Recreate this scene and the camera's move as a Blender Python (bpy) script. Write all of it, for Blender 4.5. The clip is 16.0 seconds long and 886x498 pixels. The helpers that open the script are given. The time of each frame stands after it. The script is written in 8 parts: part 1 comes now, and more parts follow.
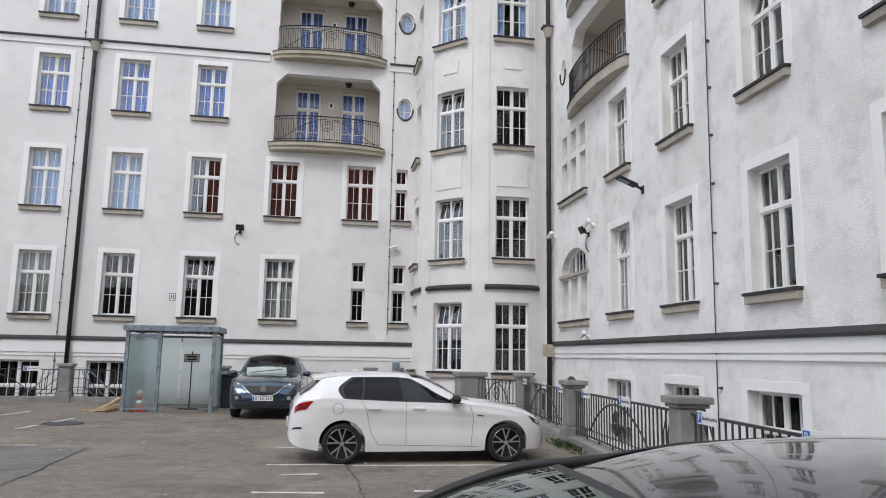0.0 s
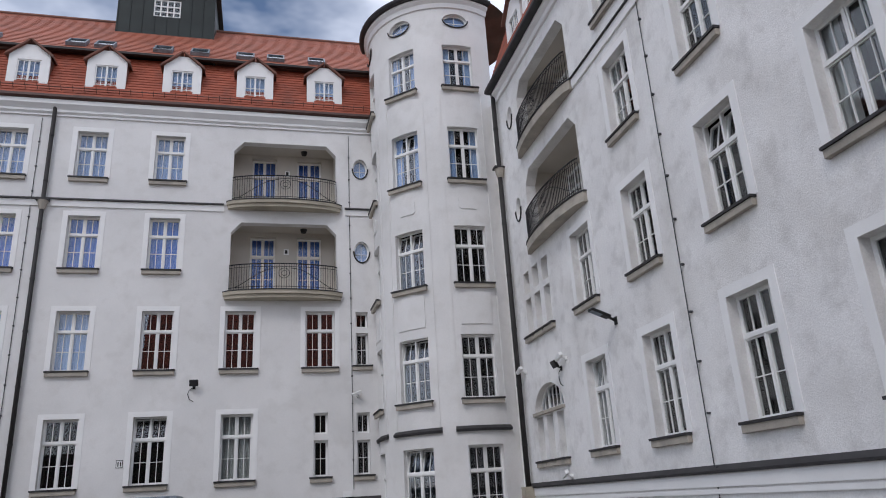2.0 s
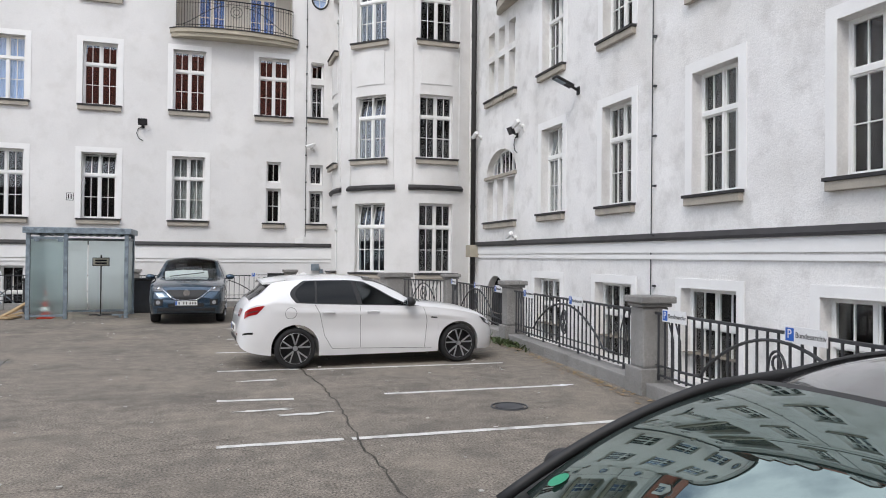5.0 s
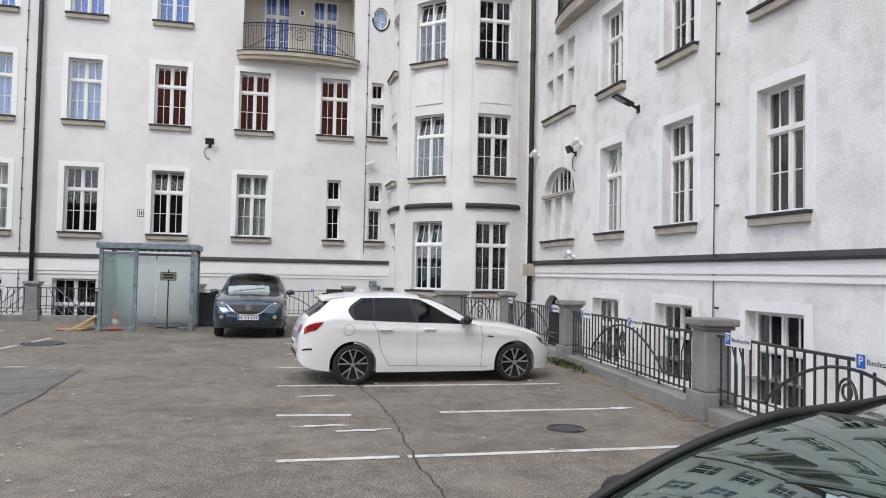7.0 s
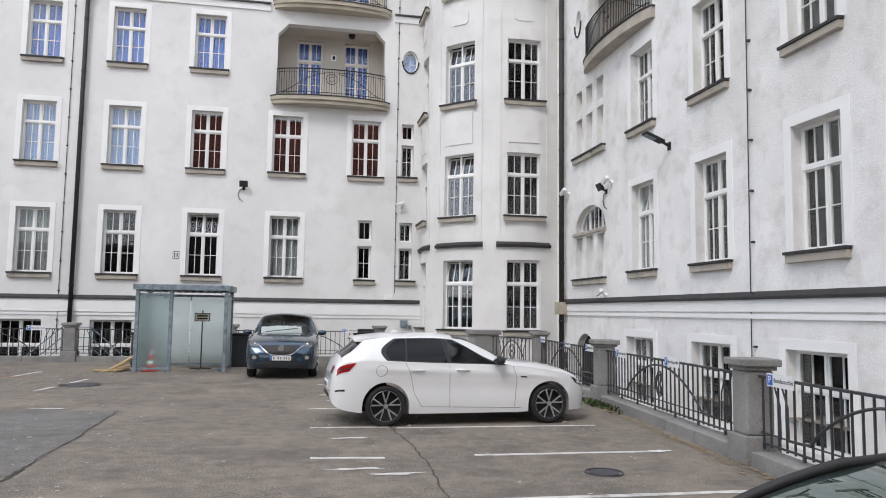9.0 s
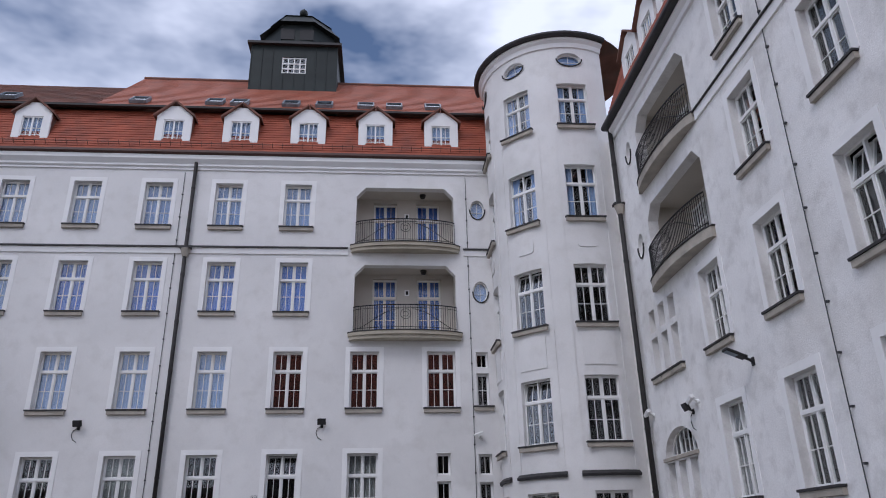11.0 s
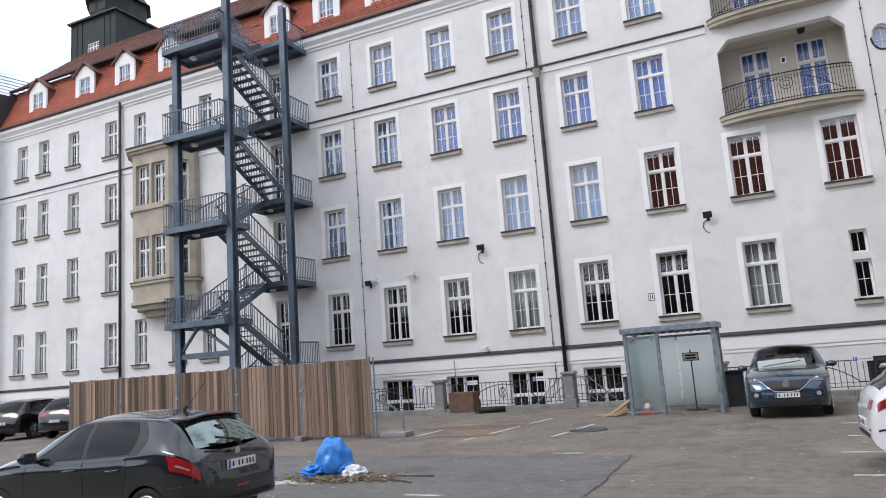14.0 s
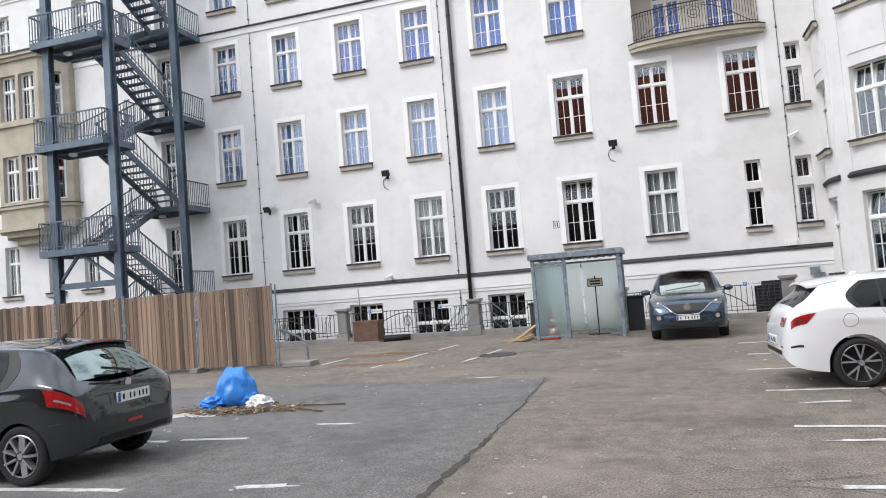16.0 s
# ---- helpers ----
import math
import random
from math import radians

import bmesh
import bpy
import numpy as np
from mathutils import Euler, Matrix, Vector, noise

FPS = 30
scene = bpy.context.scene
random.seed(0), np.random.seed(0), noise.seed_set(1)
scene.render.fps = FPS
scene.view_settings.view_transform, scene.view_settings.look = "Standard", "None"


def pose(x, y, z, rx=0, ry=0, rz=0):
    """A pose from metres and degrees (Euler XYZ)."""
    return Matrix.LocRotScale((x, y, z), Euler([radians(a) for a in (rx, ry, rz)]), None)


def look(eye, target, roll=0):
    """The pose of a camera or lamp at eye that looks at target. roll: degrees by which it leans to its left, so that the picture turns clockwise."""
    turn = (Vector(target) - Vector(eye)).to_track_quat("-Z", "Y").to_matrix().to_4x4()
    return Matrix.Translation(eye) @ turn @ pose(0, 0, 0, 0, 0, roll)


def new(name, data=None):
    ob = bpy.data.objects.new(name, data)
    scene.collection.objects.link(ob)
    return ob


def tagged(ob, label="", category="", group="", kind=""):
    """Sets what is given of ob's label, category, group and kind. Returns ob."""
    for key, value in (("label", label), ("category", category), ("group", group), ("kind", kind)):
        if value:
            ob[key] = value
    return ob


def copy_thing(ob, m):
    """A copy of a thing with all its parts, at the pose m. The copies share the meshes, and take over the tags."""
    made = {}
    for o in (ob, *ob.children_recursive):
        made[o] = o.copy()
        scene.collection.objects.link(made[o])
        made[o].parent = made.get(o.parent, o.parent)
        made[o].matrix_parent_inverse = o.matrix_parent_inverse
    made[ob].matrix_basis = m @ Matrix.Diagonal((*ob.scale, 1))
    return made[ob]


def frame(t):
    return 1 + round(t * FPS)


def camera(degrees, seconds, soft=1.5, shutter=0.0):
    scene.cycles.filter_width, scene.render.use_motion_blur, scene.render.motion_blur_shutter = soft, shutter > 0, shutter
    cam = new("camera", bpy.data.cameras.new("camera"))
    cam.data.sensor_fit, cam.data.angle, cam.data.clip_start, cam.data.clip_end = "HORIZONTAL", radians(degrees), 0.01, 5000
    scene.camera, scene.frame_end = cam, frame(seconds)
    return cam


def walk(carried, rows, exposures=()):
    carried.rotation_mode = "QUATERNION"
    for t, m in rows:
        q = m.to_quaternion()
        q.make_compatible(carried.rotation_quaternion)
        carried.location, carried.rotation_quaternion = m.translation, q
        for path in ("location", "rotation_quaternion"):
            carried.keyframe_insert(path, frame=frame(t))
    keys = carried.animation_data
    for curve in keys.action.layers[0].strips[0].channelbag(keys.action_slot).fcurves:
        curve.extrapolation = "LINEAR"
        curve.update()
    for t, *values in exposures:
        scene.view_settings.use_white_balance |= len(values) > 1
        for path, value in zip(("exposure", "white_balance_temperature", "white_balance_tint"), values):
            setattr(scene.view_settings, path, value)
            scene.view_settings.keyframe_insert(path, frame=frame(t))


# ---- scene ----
cam = camera(63.2, 16.0, soft=1.0)
PATH = [
    (0, (-0.338, -0.617, 1.703), (-0.014, 1.335, 1.998), 1.0),
    (0.5, (-0.601, -0.546, 1.716), (-0.28, 1.401, 2.041), 0.6),
    (1, (-0.756, -0.416, 1.818), (-0.413, 1.492, 2.309), -0.8),
    (1.5, (-0.874, -0.245, 1.911), (-0.475, 1.607, 2.55), -2.4),
    (2, (-1.039, -0.198, 1.941), (-0.567, 1.632, 2.596), -3.5),
    (2.5, (-1.204, -0.163, 1.888), (-0.736, 1.696, 2.459), -2.9),
    (3, (-1.24, -0.142, 1.834), (-0.729, 1.753, 2.216), -2.2),
    (3.2, (-1.225, -0.111, 1.796), (-0.666, 1.786, 2.093), -1.8),
    (3.5, (-1.198, -0.126, 1.75), (-0.554, 1.759, 1.923), -1.3),
    (4, (-1.182, -0.148, 1.708), (-0.482, 1.725, 1.745), -0.4),
    (4.5, (-1.186, -0.13, 1.71), (-0.516, 1.755, 1.727), -0.0),
    (5, (-1.2, -0.095, 1.734), (-0.586, 1.808, 1.757), 0.5),
    (5.2, (-1.215, -0.098, 1.728), (-0.622, 1.812, 1.75), 0.5),
    (7.5, (-1.22, -0.135, 1.759), (-0.769, 1.811, 1.842), 1.3),
    (8, (-1.23, -0.123, 1.75), (-0.775, 1.822, 1.845), 1.5),
    (8.5, (-1.251, -0.112, 1.762), (-0.819, 1.837, 1.873), 1.4),
    (9, (-1.257, -0.12, 1.778), (-0.878, 1.837, 1.952), 0.8),
    (9.2, (-1.263, -0.093, 1.785), (-0.912, 1.86, 2.037), 0.5),
    (11.3, (-1.261, -0.248, 1.987), (-1.198, 1.592, 2.768), -1.5),
    (11.5, (-1.263, -0.228, 1.981), (-1.312, 1.624, 2.735), -1.7),
    (12, (-1.257, -0.129, 1.914), (-1.447, 1.742, 2.595), -1.9),
    (12.5, (-1.296, -0.103, 1.872), (-1.537, 1.788, 2.477), -2.5),
    (13, (-1.462, -0.108, 1.82), (-1.811, 1.808, 2.275), -2.9),
    (13.5, (-1.574, -0.002, 1.771), (-2.129, 1.882, 2.146), -3.8),
    (14, (-1.682, 0.27, 1.759), (-2.501, 2.067, 2.08), -4.2),
    (14.5, (-1.853, 0.371, 1.716), (-2.747, 2.142, 1.966), -4.1),
    (15, (-2.028, 0.457, 1.669), (-2.728, 2.322, 1.841), -4.6),
    (15.5, (-2.112, 0.597, 1.646), (-2.692, 2.507, 1.77), -4.9),
    (16, (-2.221, 0.861, 1.646), (-2.798, 2.773, 1.76), -4.6),
]
EXPOSURES = [(0.0, 0.16, 6480, 10), (0.8, 0.08, 6420, 10), (1.5, -0.18, 6250, 12), (2.0, -0.4, 6200, 13), (2.6, -0.2, 6350, 12), (3.3, 0.14, 6500, 10), (5.0, 0.34, 6500, 10), (9.0, 0.29, 6500, 10), (10.2, -0.05, 6200, 13),
             (11.3, -0.58, 5900, 17), (12.0, -0.2, 6150, 16), (12.5, -0.03, 6250, 15), (13.3, 0.3, 6300, 13), (14.0, 0.22, 6350, 12), (14.5, 0.02, 6350, 12), (15.2, 0.46, 6450, 10), (16.0, 0.56, 6500, 10)]
walk(cam, [(t, look(eye, target, roll)) for t, eye, target, roll in PATH], EXPOSURES)

# ---- world, sun ----
world = bpy.data.worlds.new("sky"); scene.world = world; world.use_nodes = True
nt = world.node_tree; nt.nodes.clear()
SUN_EL, SUN_AZ = radians(48), radians(215)
sky = nt.nodes.new("ShaderNodeTexSky"); sky.sky_type = "NISHITA"; sky.sun_disc = False
sky.sun_elevation, sky.sun_rotation = SUN_EL, SUN_AZ
sky.air_density, sky.dust_density = 1.0, 1.5
tc = nt.nodes.new("ShaderNodeTexCoord"); mp = nt.nodes.new("ShaderNodeMapping")
mp.inputs["Scale"].default_value = (1.2, 1.2, 2.6)
nz = nt.nodes.new("ShaderNodeTexNoise"); nz.inputs["Scale"].default_value = 2.3; nz.inputs["Detail"].default_value = 5
nz.inputs["Roughness"].default_value = 0.55
rp = nt.nodes.new("ShaderNodeValToRGB")
rp.color_ramp.elements[0].position, rp.color_ramp.elements[1].position = 0.31, 0.59
cl = nt.nodes.new("ShaderNodeRGB"); cl.outputs[0].default_value = (8.7, 9.15, 10.1, 1)
mx = nt.nodes.new("ShaderNodeMix"); mx.data_type = "RGBA"
bg = nt.nodes.new("ShaderNodeBackground"); bg.inputs["Strength"].default_value = 0.15
wo = nt.nodes.new("ShaderNodeOutputWorld")
nt.links.new(tc.outputs["Generated"], mp.inputs[0]); nt.links.new(mp.outputs[0], nz.inputs["Vector"])
nt.links.new(nz.outputs["Fac"], rp.inputs[0]); nt.links.new(rp.outputs["Color"], mx.inputs["Factor"])
nt.links.new(sky.outputs[0], mx.inputs["A"]); nt.links.new(cl.outputs[0], mx.inputs["B"])
nt.links.new(mx.outputs["Result"], bg.inputs["Color"]); nt.links.new(bg.outputs[0], wo.inputs[0])
sun = new("sun", bpy.data.lights.new("sun", "SUN"))
sun.data.energy, sun.data.angle, sun.data.color = 0.9, radians(18), (1.0, 0.96, 0.9)
sd = Vector((math.sin(SUN_AZ) * math.cos(SUN_EL), math.cos(SUN_AZ) * math.cos(SUN_EL), math.sin(SUN_EL)))
sun.matrix_world = look(sd * 60, (0, 0, 0))


# ---- materials ----
def mat(name, col, rough=0.7, metal=0.0, var=0.12, scale=3.0, bump=0.0, bscale=60.0, fine=0.08, spec=0.5, dirt=None, dirt_amt=0.0, dscale=0.6, coat=0.0, dirt2=None, stretch=None):
    """Two-scale variation of one colour, with bump and an optional dirt colour in blotches."""
    m = bpy.data.materials.new(name); m.use_nodes = True
    t = m.node_tree; b = t.nodes["Principled BSDF"]; L = t.links.new
    b.inputs["Roughness"].default_value, b.inputs["Metallic"].default_value = rough, metal
    b.inputs["Specular IOR Level"].default_value = spec
    b.inputs["Coat Weight"].default_value = coat; b.inputs["Coat Roughness"].default_value = 0.03
    g = t.nodes.new("ShaderNodeNewGeometry"); place = g.outputs["Position"]
    if stretch:
        sv = t.nodes.new("ShaderNodeVectorMath"); sv.operation = "MULTIPLY"; sv.inputs[1].default_value = stretch
        L(place, sv.inputs[0]); place = sv.outputs[0]
    n1 = t.nodes.new("ShaderNodeTexNoise"); n1.inputs["Scale"].default_value = scale; n1.inputs["Detail"].default_value = 5
    n2 = t.nodes.new("ShaderNodeTexNoise"); n2.inputs["Scale"].default_value = bscale; n2.inputs["Detail"].default_value = 5; n2.inputs["Roughness"].default_value = 0.68
    L(place, n1.inputs["Vector"]); L(place, n2.inputs["Vector"])
    r1 = t.nodes.new("ShaderNodeMapRange"); r1.inputs["From Min"].default_value, r1.inputs["From Max"].default_value = 0.3, 0.7
    r1.inputs["To Min"].default_value, r1.inputs["To Max"].default_value = 1 - var, 1 + var
    r2 = t.nodes.new("ShaderNodeMapRange"); r2.inputs["From Min"].default_value, r2.inputs["From Max"].default_value = 0.3, 0.7
    r2.inputs["To Min"].default_value, r2.inputs["To Max"].default_value = 1 - fine, 1 + fine
    L(n1.outputs["Fac"], r1.inputs["Value"]); L(n2.outputs["Fac"], r2.inputs["Value"])
    mu = t.nodes.new("ShaderNodeMath"); mu.operation = "MULTIPLY"; L(r1.outputs[0], mu.inputs[0]); L(r2.outputs[0], mu.inputs[1])
    vm = t.nodes.new("ShaderNodeVectorMath"); vm.operation = "SCALE"; vm.inputs[0].default_value = col; L(mu.outputs[0], vm.inputs["Scale"])
    out = vm.outputs[0]
    if dirt:
        n3 = t.nodes.new("ShaderNodeTexNoise"); n3.inputs["Scale"].default_value = dscale; n3.inputs["Detail"].default_value = 6
        L(place, n3.inputs["Vector"])
        r3 = t.nodes.new("ShaderNodeMapRange"); r3.inputs["From Min"].default_value, r3.inputs["From Max"].default_value = 0.5, 0.72
        r3.inputs["To Max"].default_value = dirt_amt; L(n3.outputs["Fac"], r3.inputs["Value"])
        mm = t.nodes.new("ShaderNodeMix"); mm.data_type = "RGBA"; mm.inputs["B"].default_value = (*dirt, 1)
        L(r3.outputs[0], mm.inputs["Factor"]); L(out, mm.inputs["A"]); out = mm.outputs["Result"]
    if dirt2:
        n4 = t.nodes.new("ShaderNodeTexNoise"); n4.inputs["Scale"].default_value = dirt2[4]; n4.inputs["Detail"].default_value = 7; n4.inputs["Roughness"].default_value = 0.6
        ad = t.nodes.new("ShaderNodeVectorMath"); ad.operation = "ADD"; ad.inputs[1].default_value = (31.0, 17.0, 5.0); L(place, ad.inputs[0]); L(ad.outputs[0], n4.inputs["Vector"])
        r4 = t.nodes.new("ShaderNodeMapRange"); r4.inputs["From Min"].default_value, r4.inputs["From Max"].default_value = 0.5, 0.68
        r4.inputs["To Max"].default_value = dirt2[3]; L(n4.outputs["Fac"], r4.inputs["Value"])
        m4 = t.nodes.new("ShaderNodeMix"); m4.data_type = "RGBA"; m4.inputs["B"].default_value = (*dirt2[:3], 1)
        L(r4.outputs[0], m4.inputs["Factor"]); L(out, m4.inputs["A"]); out = m4.outputs["Result"]
    L(out, b.inputs["Base Color"])
    if bump:
        bp = t.nodes.new("ShaderNodeBump"); bp.inputs["Strength"].default_value = bump; bp.inputs["Distance"].default_value = 0.01
        L(n2.outputs["Fac"], bp.inputs["Height"]); L(bp.outputs[0], b.inputs["Normal"])
    return m


def glass_mat(name, tint, ior=1.5, rough=0.0):
    m = bpy.data.materials.new(name); m.use_nodes = True
    b = m.node_tree.nodes["Principled BSDF"]
    b.inputs["Base Color"].default_value = (*tint, 1); b.inputs["Transmission Weight"].default_value = 1.0
    b.inputs["Roughness"].default_value, b.inputs["IOR"].default_value = rough, ior
    return m


def thin_glass(name, tint, ior=1.5):
    """A single sheet of glass: clear, with a mirror sheen that grows towards the edge."""
    m = bpy.data.materials.new(name); m.use_nodes = True; t = m.node_tree; t.nodes.clear()
    tr = t.nodes.new("ShaderNodeBsdfTransparent"); tr.inputs[0].default_value = (*tint, 1)
    gl = t.nodes.new("ShaderNodeBsdfGlossy"); gl.inputs["Roughness"].default_value = 0.01
    fr = t.nodes.new("ShaderNodeFresnel"); fr.inputs["IOR"].default_value = ior
    mx_ = t.nodes.new("ShaderNodeMixShader"); o = t.nodes.new("ShaderNodeOutputMaterial")
    t.links.new(fr.outputs[0], mx_.inputs[0]); t.links.new(tr.outputs[0], mx_.inputs[1]); t.links.new(gl.outputs[0], mx_.inputs[2]); t.links.new(mx_.outputs[0], o.inputs[0])
    return m


M = dict(
    plaster=mat("plaster", (0.79, 0.778, 0.76), 0.9, var=0.05, scale=0.5, bump=0.35, bscale=30, fine=0.045, dirt=(0.5, 0.49, 0.46), dirt_amt=0.25, dscale=0.35, dirt2=(0.55, 0.53, 0.49, 0.25, 1.5)),
    rough_plaster=mat("rough_plaster", (0.86, 0.847, 0.827), 0.95, var=0.07, scale=0.8, bump=1.0, bscale=26, fine=0.07, dirt=(0.55, 0.52, 0.47), dirt_amt=0.35, dscale=0.5, dirt2=(0.45, 0.43, 0.4, 0.35, 1.7)),
    # plaster toned down to beige for the shade inside the loggias
    loggia=mat("shaded_plaster", (0.56, 0.52, 0.46), 0.9, var=0.05, scale=0.8, bump=0.3, bscale=30, fine=0.04),
    trim=mat("white_trim", (0.88, 0.872, 0.855), 0.85, var=0.03, scale=1.5, bump=0.15, bscale=50, fine=0.02),
    stone=mat("sill_stone", (0.43, 0.39, 0.33), 0.9, var=0.12, scale=2.5, bump=0.4, bscale=40, dirt=(0.2, 0.19, 0.17), dirt_amt=0.5, dscale=1.5),
    sandstone=mat("sandstone", (0.45, 0.405, 0.32), 0.9, var=0.12, scale=1.6, bump=0.4, bscale=30, dirt=(0.25, 0.22, 0.17), dirt_amt=0.4, dscale=1.0),
    capping=mat("dark_metal_capping", (0.03, 0.028, 0.029), 0.6, var=0.2, scale=4, fine=0.1),
    pipe=mat("dark_brown_pipe", (0.02, 0.017, 0.016), 0.6, var=0.15, scale=3),
    frame=mat("white_window_frame", (0.85, 0.85, 0.83), 0.45, var=0.02, scale=3, fine=0.01),
    # near-black colour stands in for the shade of unlit interiors
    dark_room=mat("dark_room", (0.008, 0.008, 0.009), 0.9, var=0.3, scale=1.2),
    # curtain blue carries the sky mirrored in the upper panes
    curtain=mat("sky_tint_curtain", (0.3, 0.43, 0.68), 0.9, var=0.06, scale=4, bump=0.2, bscale=30),
    grey_curtain=mat("grey_curtain", (0.36, 0.37, 0.36), 0.9, var=0.1, scale=4, bump=0.2, bscale=30),
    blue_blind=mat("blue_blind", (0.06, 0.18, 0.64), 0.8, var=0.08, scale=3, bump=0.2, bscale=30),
    asphalt=mat("asphalt", (0.19, 0.166, 0.138), 0.92, var=0.22, scale=5.5, bump=0.6, bscale=48, fine=0.95, dirt=(0.29, 0.25, 0.2), dirt_amt=0.7, dscale=0.5, dirt2=(0.085, 0.077, 0.067, 0.6, 1.3)),
    paint=mat("road_paint", (0.62, 0.61, 0.58), 0.85, var=0.12, scale=6, bump=0.3, bscale=90, fine=0.15, dirt=(0.2, 0.19, 0.18), dirt_amt=0.75, dscale=5),
    granite=mat("granite", (0.27, 0.262, 0.25), 0.85, var=0.15, scale=2, bump=0.4, bscale=70, fine=0.5, dirt=(0.16, 0.155, 0.145), dirt_amt=0.6, dscale=1.6),
    iron=mat("grey_iron", (0.05, 0.052, 0.057), 0.55, metal=0.2, var=0.15, scale=5),
    black_iron=mat("black_iron", (0.025, 0.025, 0.028), 0.5, metal=0.3, var=0.15, scale=5),
    steel=mat("painted_grey_steel", (0.105, 0.14, 0.178), 0.45, metal=0.3, var=0.18, scale=2, dirt=(0.2, 0.22, 0.24), dirt_amt=0.35, dscale=3),
    zinc=mat("galvanised_steel", (0.26, 0.31, 0.35), 0.5, metal=0.5, var=0.25, scale=9, fine=0.25, dirt=(0.12, 0.145, 0.165), dirt_amt=0.8, dscale=7),
    tile=mat("red_roof_tile", (0.34, 0.085, 0.045), 0.75, var=0.2, scale=1.2, bump=0.3, bscale=40, fine=0.15, dirt=(0.14, 0.06, 0.045), dirt_amt=0.5, dscale=1.5),
    old_tile=mat("weathered_roof_tile", (0.19, 0.085, 0.06), 0.85, var=0.25, scale=1.0, bump=0.3, bscale=40, fine=0.2, dirt=(0.1, 0.085, 0.07), dirt_amt=0.6, dscale=0.8),
    # red tile lightened in colour for sky light grazing the upper slope
    tile_sky_lit=mat("sky_lit_upper_tile", (0.40, 0.135, 0.08), 0.6, var=0.16, scale=1.2, bump=0.3, bscale=40, fine=0.15, dirt=(0.2, 0.09, 0.06), dirt_amt=0.4, dscale=1.5),
    copper=mat("dark_green_copper", (0.013, 0.019, 0.018), 0.55, metal=0.3, var=0.25, scale=1.5, fine=0.1),
    black=mat("matt_black", (0.012, 0.012, 0.013), 0.6, var=0.1),
    wood=mat("weathered_boards", (0.16, 0.12, 0.085), 0.85, var=0.3, scale=1.2, bump=0.3, bscale=50, fine=0.2),
    glass=glass_mat("window_glass", (0.86, 0.9, 0.92), ior=1.5),
    coated_glass=glass_mat("coated_glass", (0.84, 0.9, 0.98), ior=1.8),
    frosted=glass_mat("frosted_glass", (0.74, 0.83, 0.83), ior=1.3, rough=0.42),
)


# ---- mesh helpers ----
def box(bm, x0, y0, z0, x1, y1, z1, rot=None):
    vs = [bm.verts.new((x, y, z)) for x in (x0, x1) for y in (y0, y1) for z in (z0, z1)]
    for f in ((0, 1, 3, 2), (4, 6, 7, 5), (0, 4, 5, 1), (2, 3, 7, 6), (0, 2, 6, 4), (1, 5, 7, 3)):
        bm.faces.new([vs[i] for i in f])
    if rot is not None:
        bmesh.ops.transform(bm, matrix=rot, verts=vs)
    return vs


def bar(bm, a, b, w, h=None, round_n=0):
    """A straight bar of section w x h, or a rod of round_n sides, from a to b."""
    a, b = Vector(a), Vector(b); d = (b - a).normalized()
    up = Vector((0, 0, 1)) if abs(d.z) < 0.95 else Vector((0, 1, 0))
    s = d.cross(up).normalized(); u = s.cross(d)
    h = h or w
    if round_n:
        ring = [(math.cos(2 * math.pi * i / round_n) * w / 2, math.sin(2 * math.pi * i / round_n) * h / 2) for i in range(round_n)]
    else:
        ring = [(-w / 2, -h / 2), (w / 2, -h / 2), (w / 2, h / 2), (-w / 2, h / 2)]
    A = [bm.verts.new(a + s * p + u * q) for p, q in ring]; B = [bm.verts.new(b + s * p + u * q) for p, q in ring]
    n = len(ring)
    for i in range(n):
        bm.faces.new((A[i], A[(i + 1) % n], B[(i + 1) % n], B[i]))
    bm.faces.new(A[::-1]); bm.faces.new(B)


def tube(bm, pts, r, n=8, closed=False):
    """A round tube through points."""
    pts = [Vector(p) for p in pts]; rings = []
    for i, p in enumerate(pts):
        d = (pts[(i + 1) % len(pts)] - pts[i - 1]) if closed or 0 < i < len(pts) - 1 else (pts[1] - pts[0] if i == 0 else pts[-1] - pts[-2])
        d.normalize()
        up = Vector((0, 0, 1)) if abs(d.z) < 0.9 else Vector((0, 1, 0))
        s = d.cross(up).normalized(); u = s.cross(d)
        rings.append([bm.verts.new(p + s * math.cos(2 * math.pi * k / n) * r + u * math.sin(2 * math.pi * k / n) * r) for k in range(n)])
    for i in range(len(rings) - (0 if closed else 1)):
        A, B = rings[i], rings[(i + 1) % len(rings)]
        for k in range(n):
            bm.faces.new((A[k], A[(k + 1) % n], B[(k + 1) % n], B[k]))
    if not closed:
        bm.faces.new(rings[0][::-1]); bm.faces.new(rings[-1])


def mesh_of(name, bm, material, smooth=False):
    bmesh.ops.recalc_face_normals(bm, faces=bm.faces)
    me = bpy.data.meshes.new(name); bm.to_mesh(me); bm.free(); me.materials.append(material)
    if smooth:
        for p in me.polygons:
            p.use_smooth = True
    return me


def part(name, bm, material, parent=None, label="", smooth=False, bevel=0.0):
    ob = new(name, mesh_of(name, bm, material, smooth))
    if parent:
        ob.parent = parent
    if label:
        ob["label"] = label
    if bevel:
        bv = ob.modifiers.new("edge", "BEVEL"); bv.width, bv.segments, bv.limit_method = bevel, 2, "ANGLE"
    return ob


def thing(name, label, category, group="", kind="", at=None):
    ob = tagged(new(name), label, category, group, kind)
    if at is not None:
        ob.matrix_basis = at
    return ob


def boxes(*bs):
    bm = bmesh.new()
    for b in bs:
        box(bm, *b)
    return bm


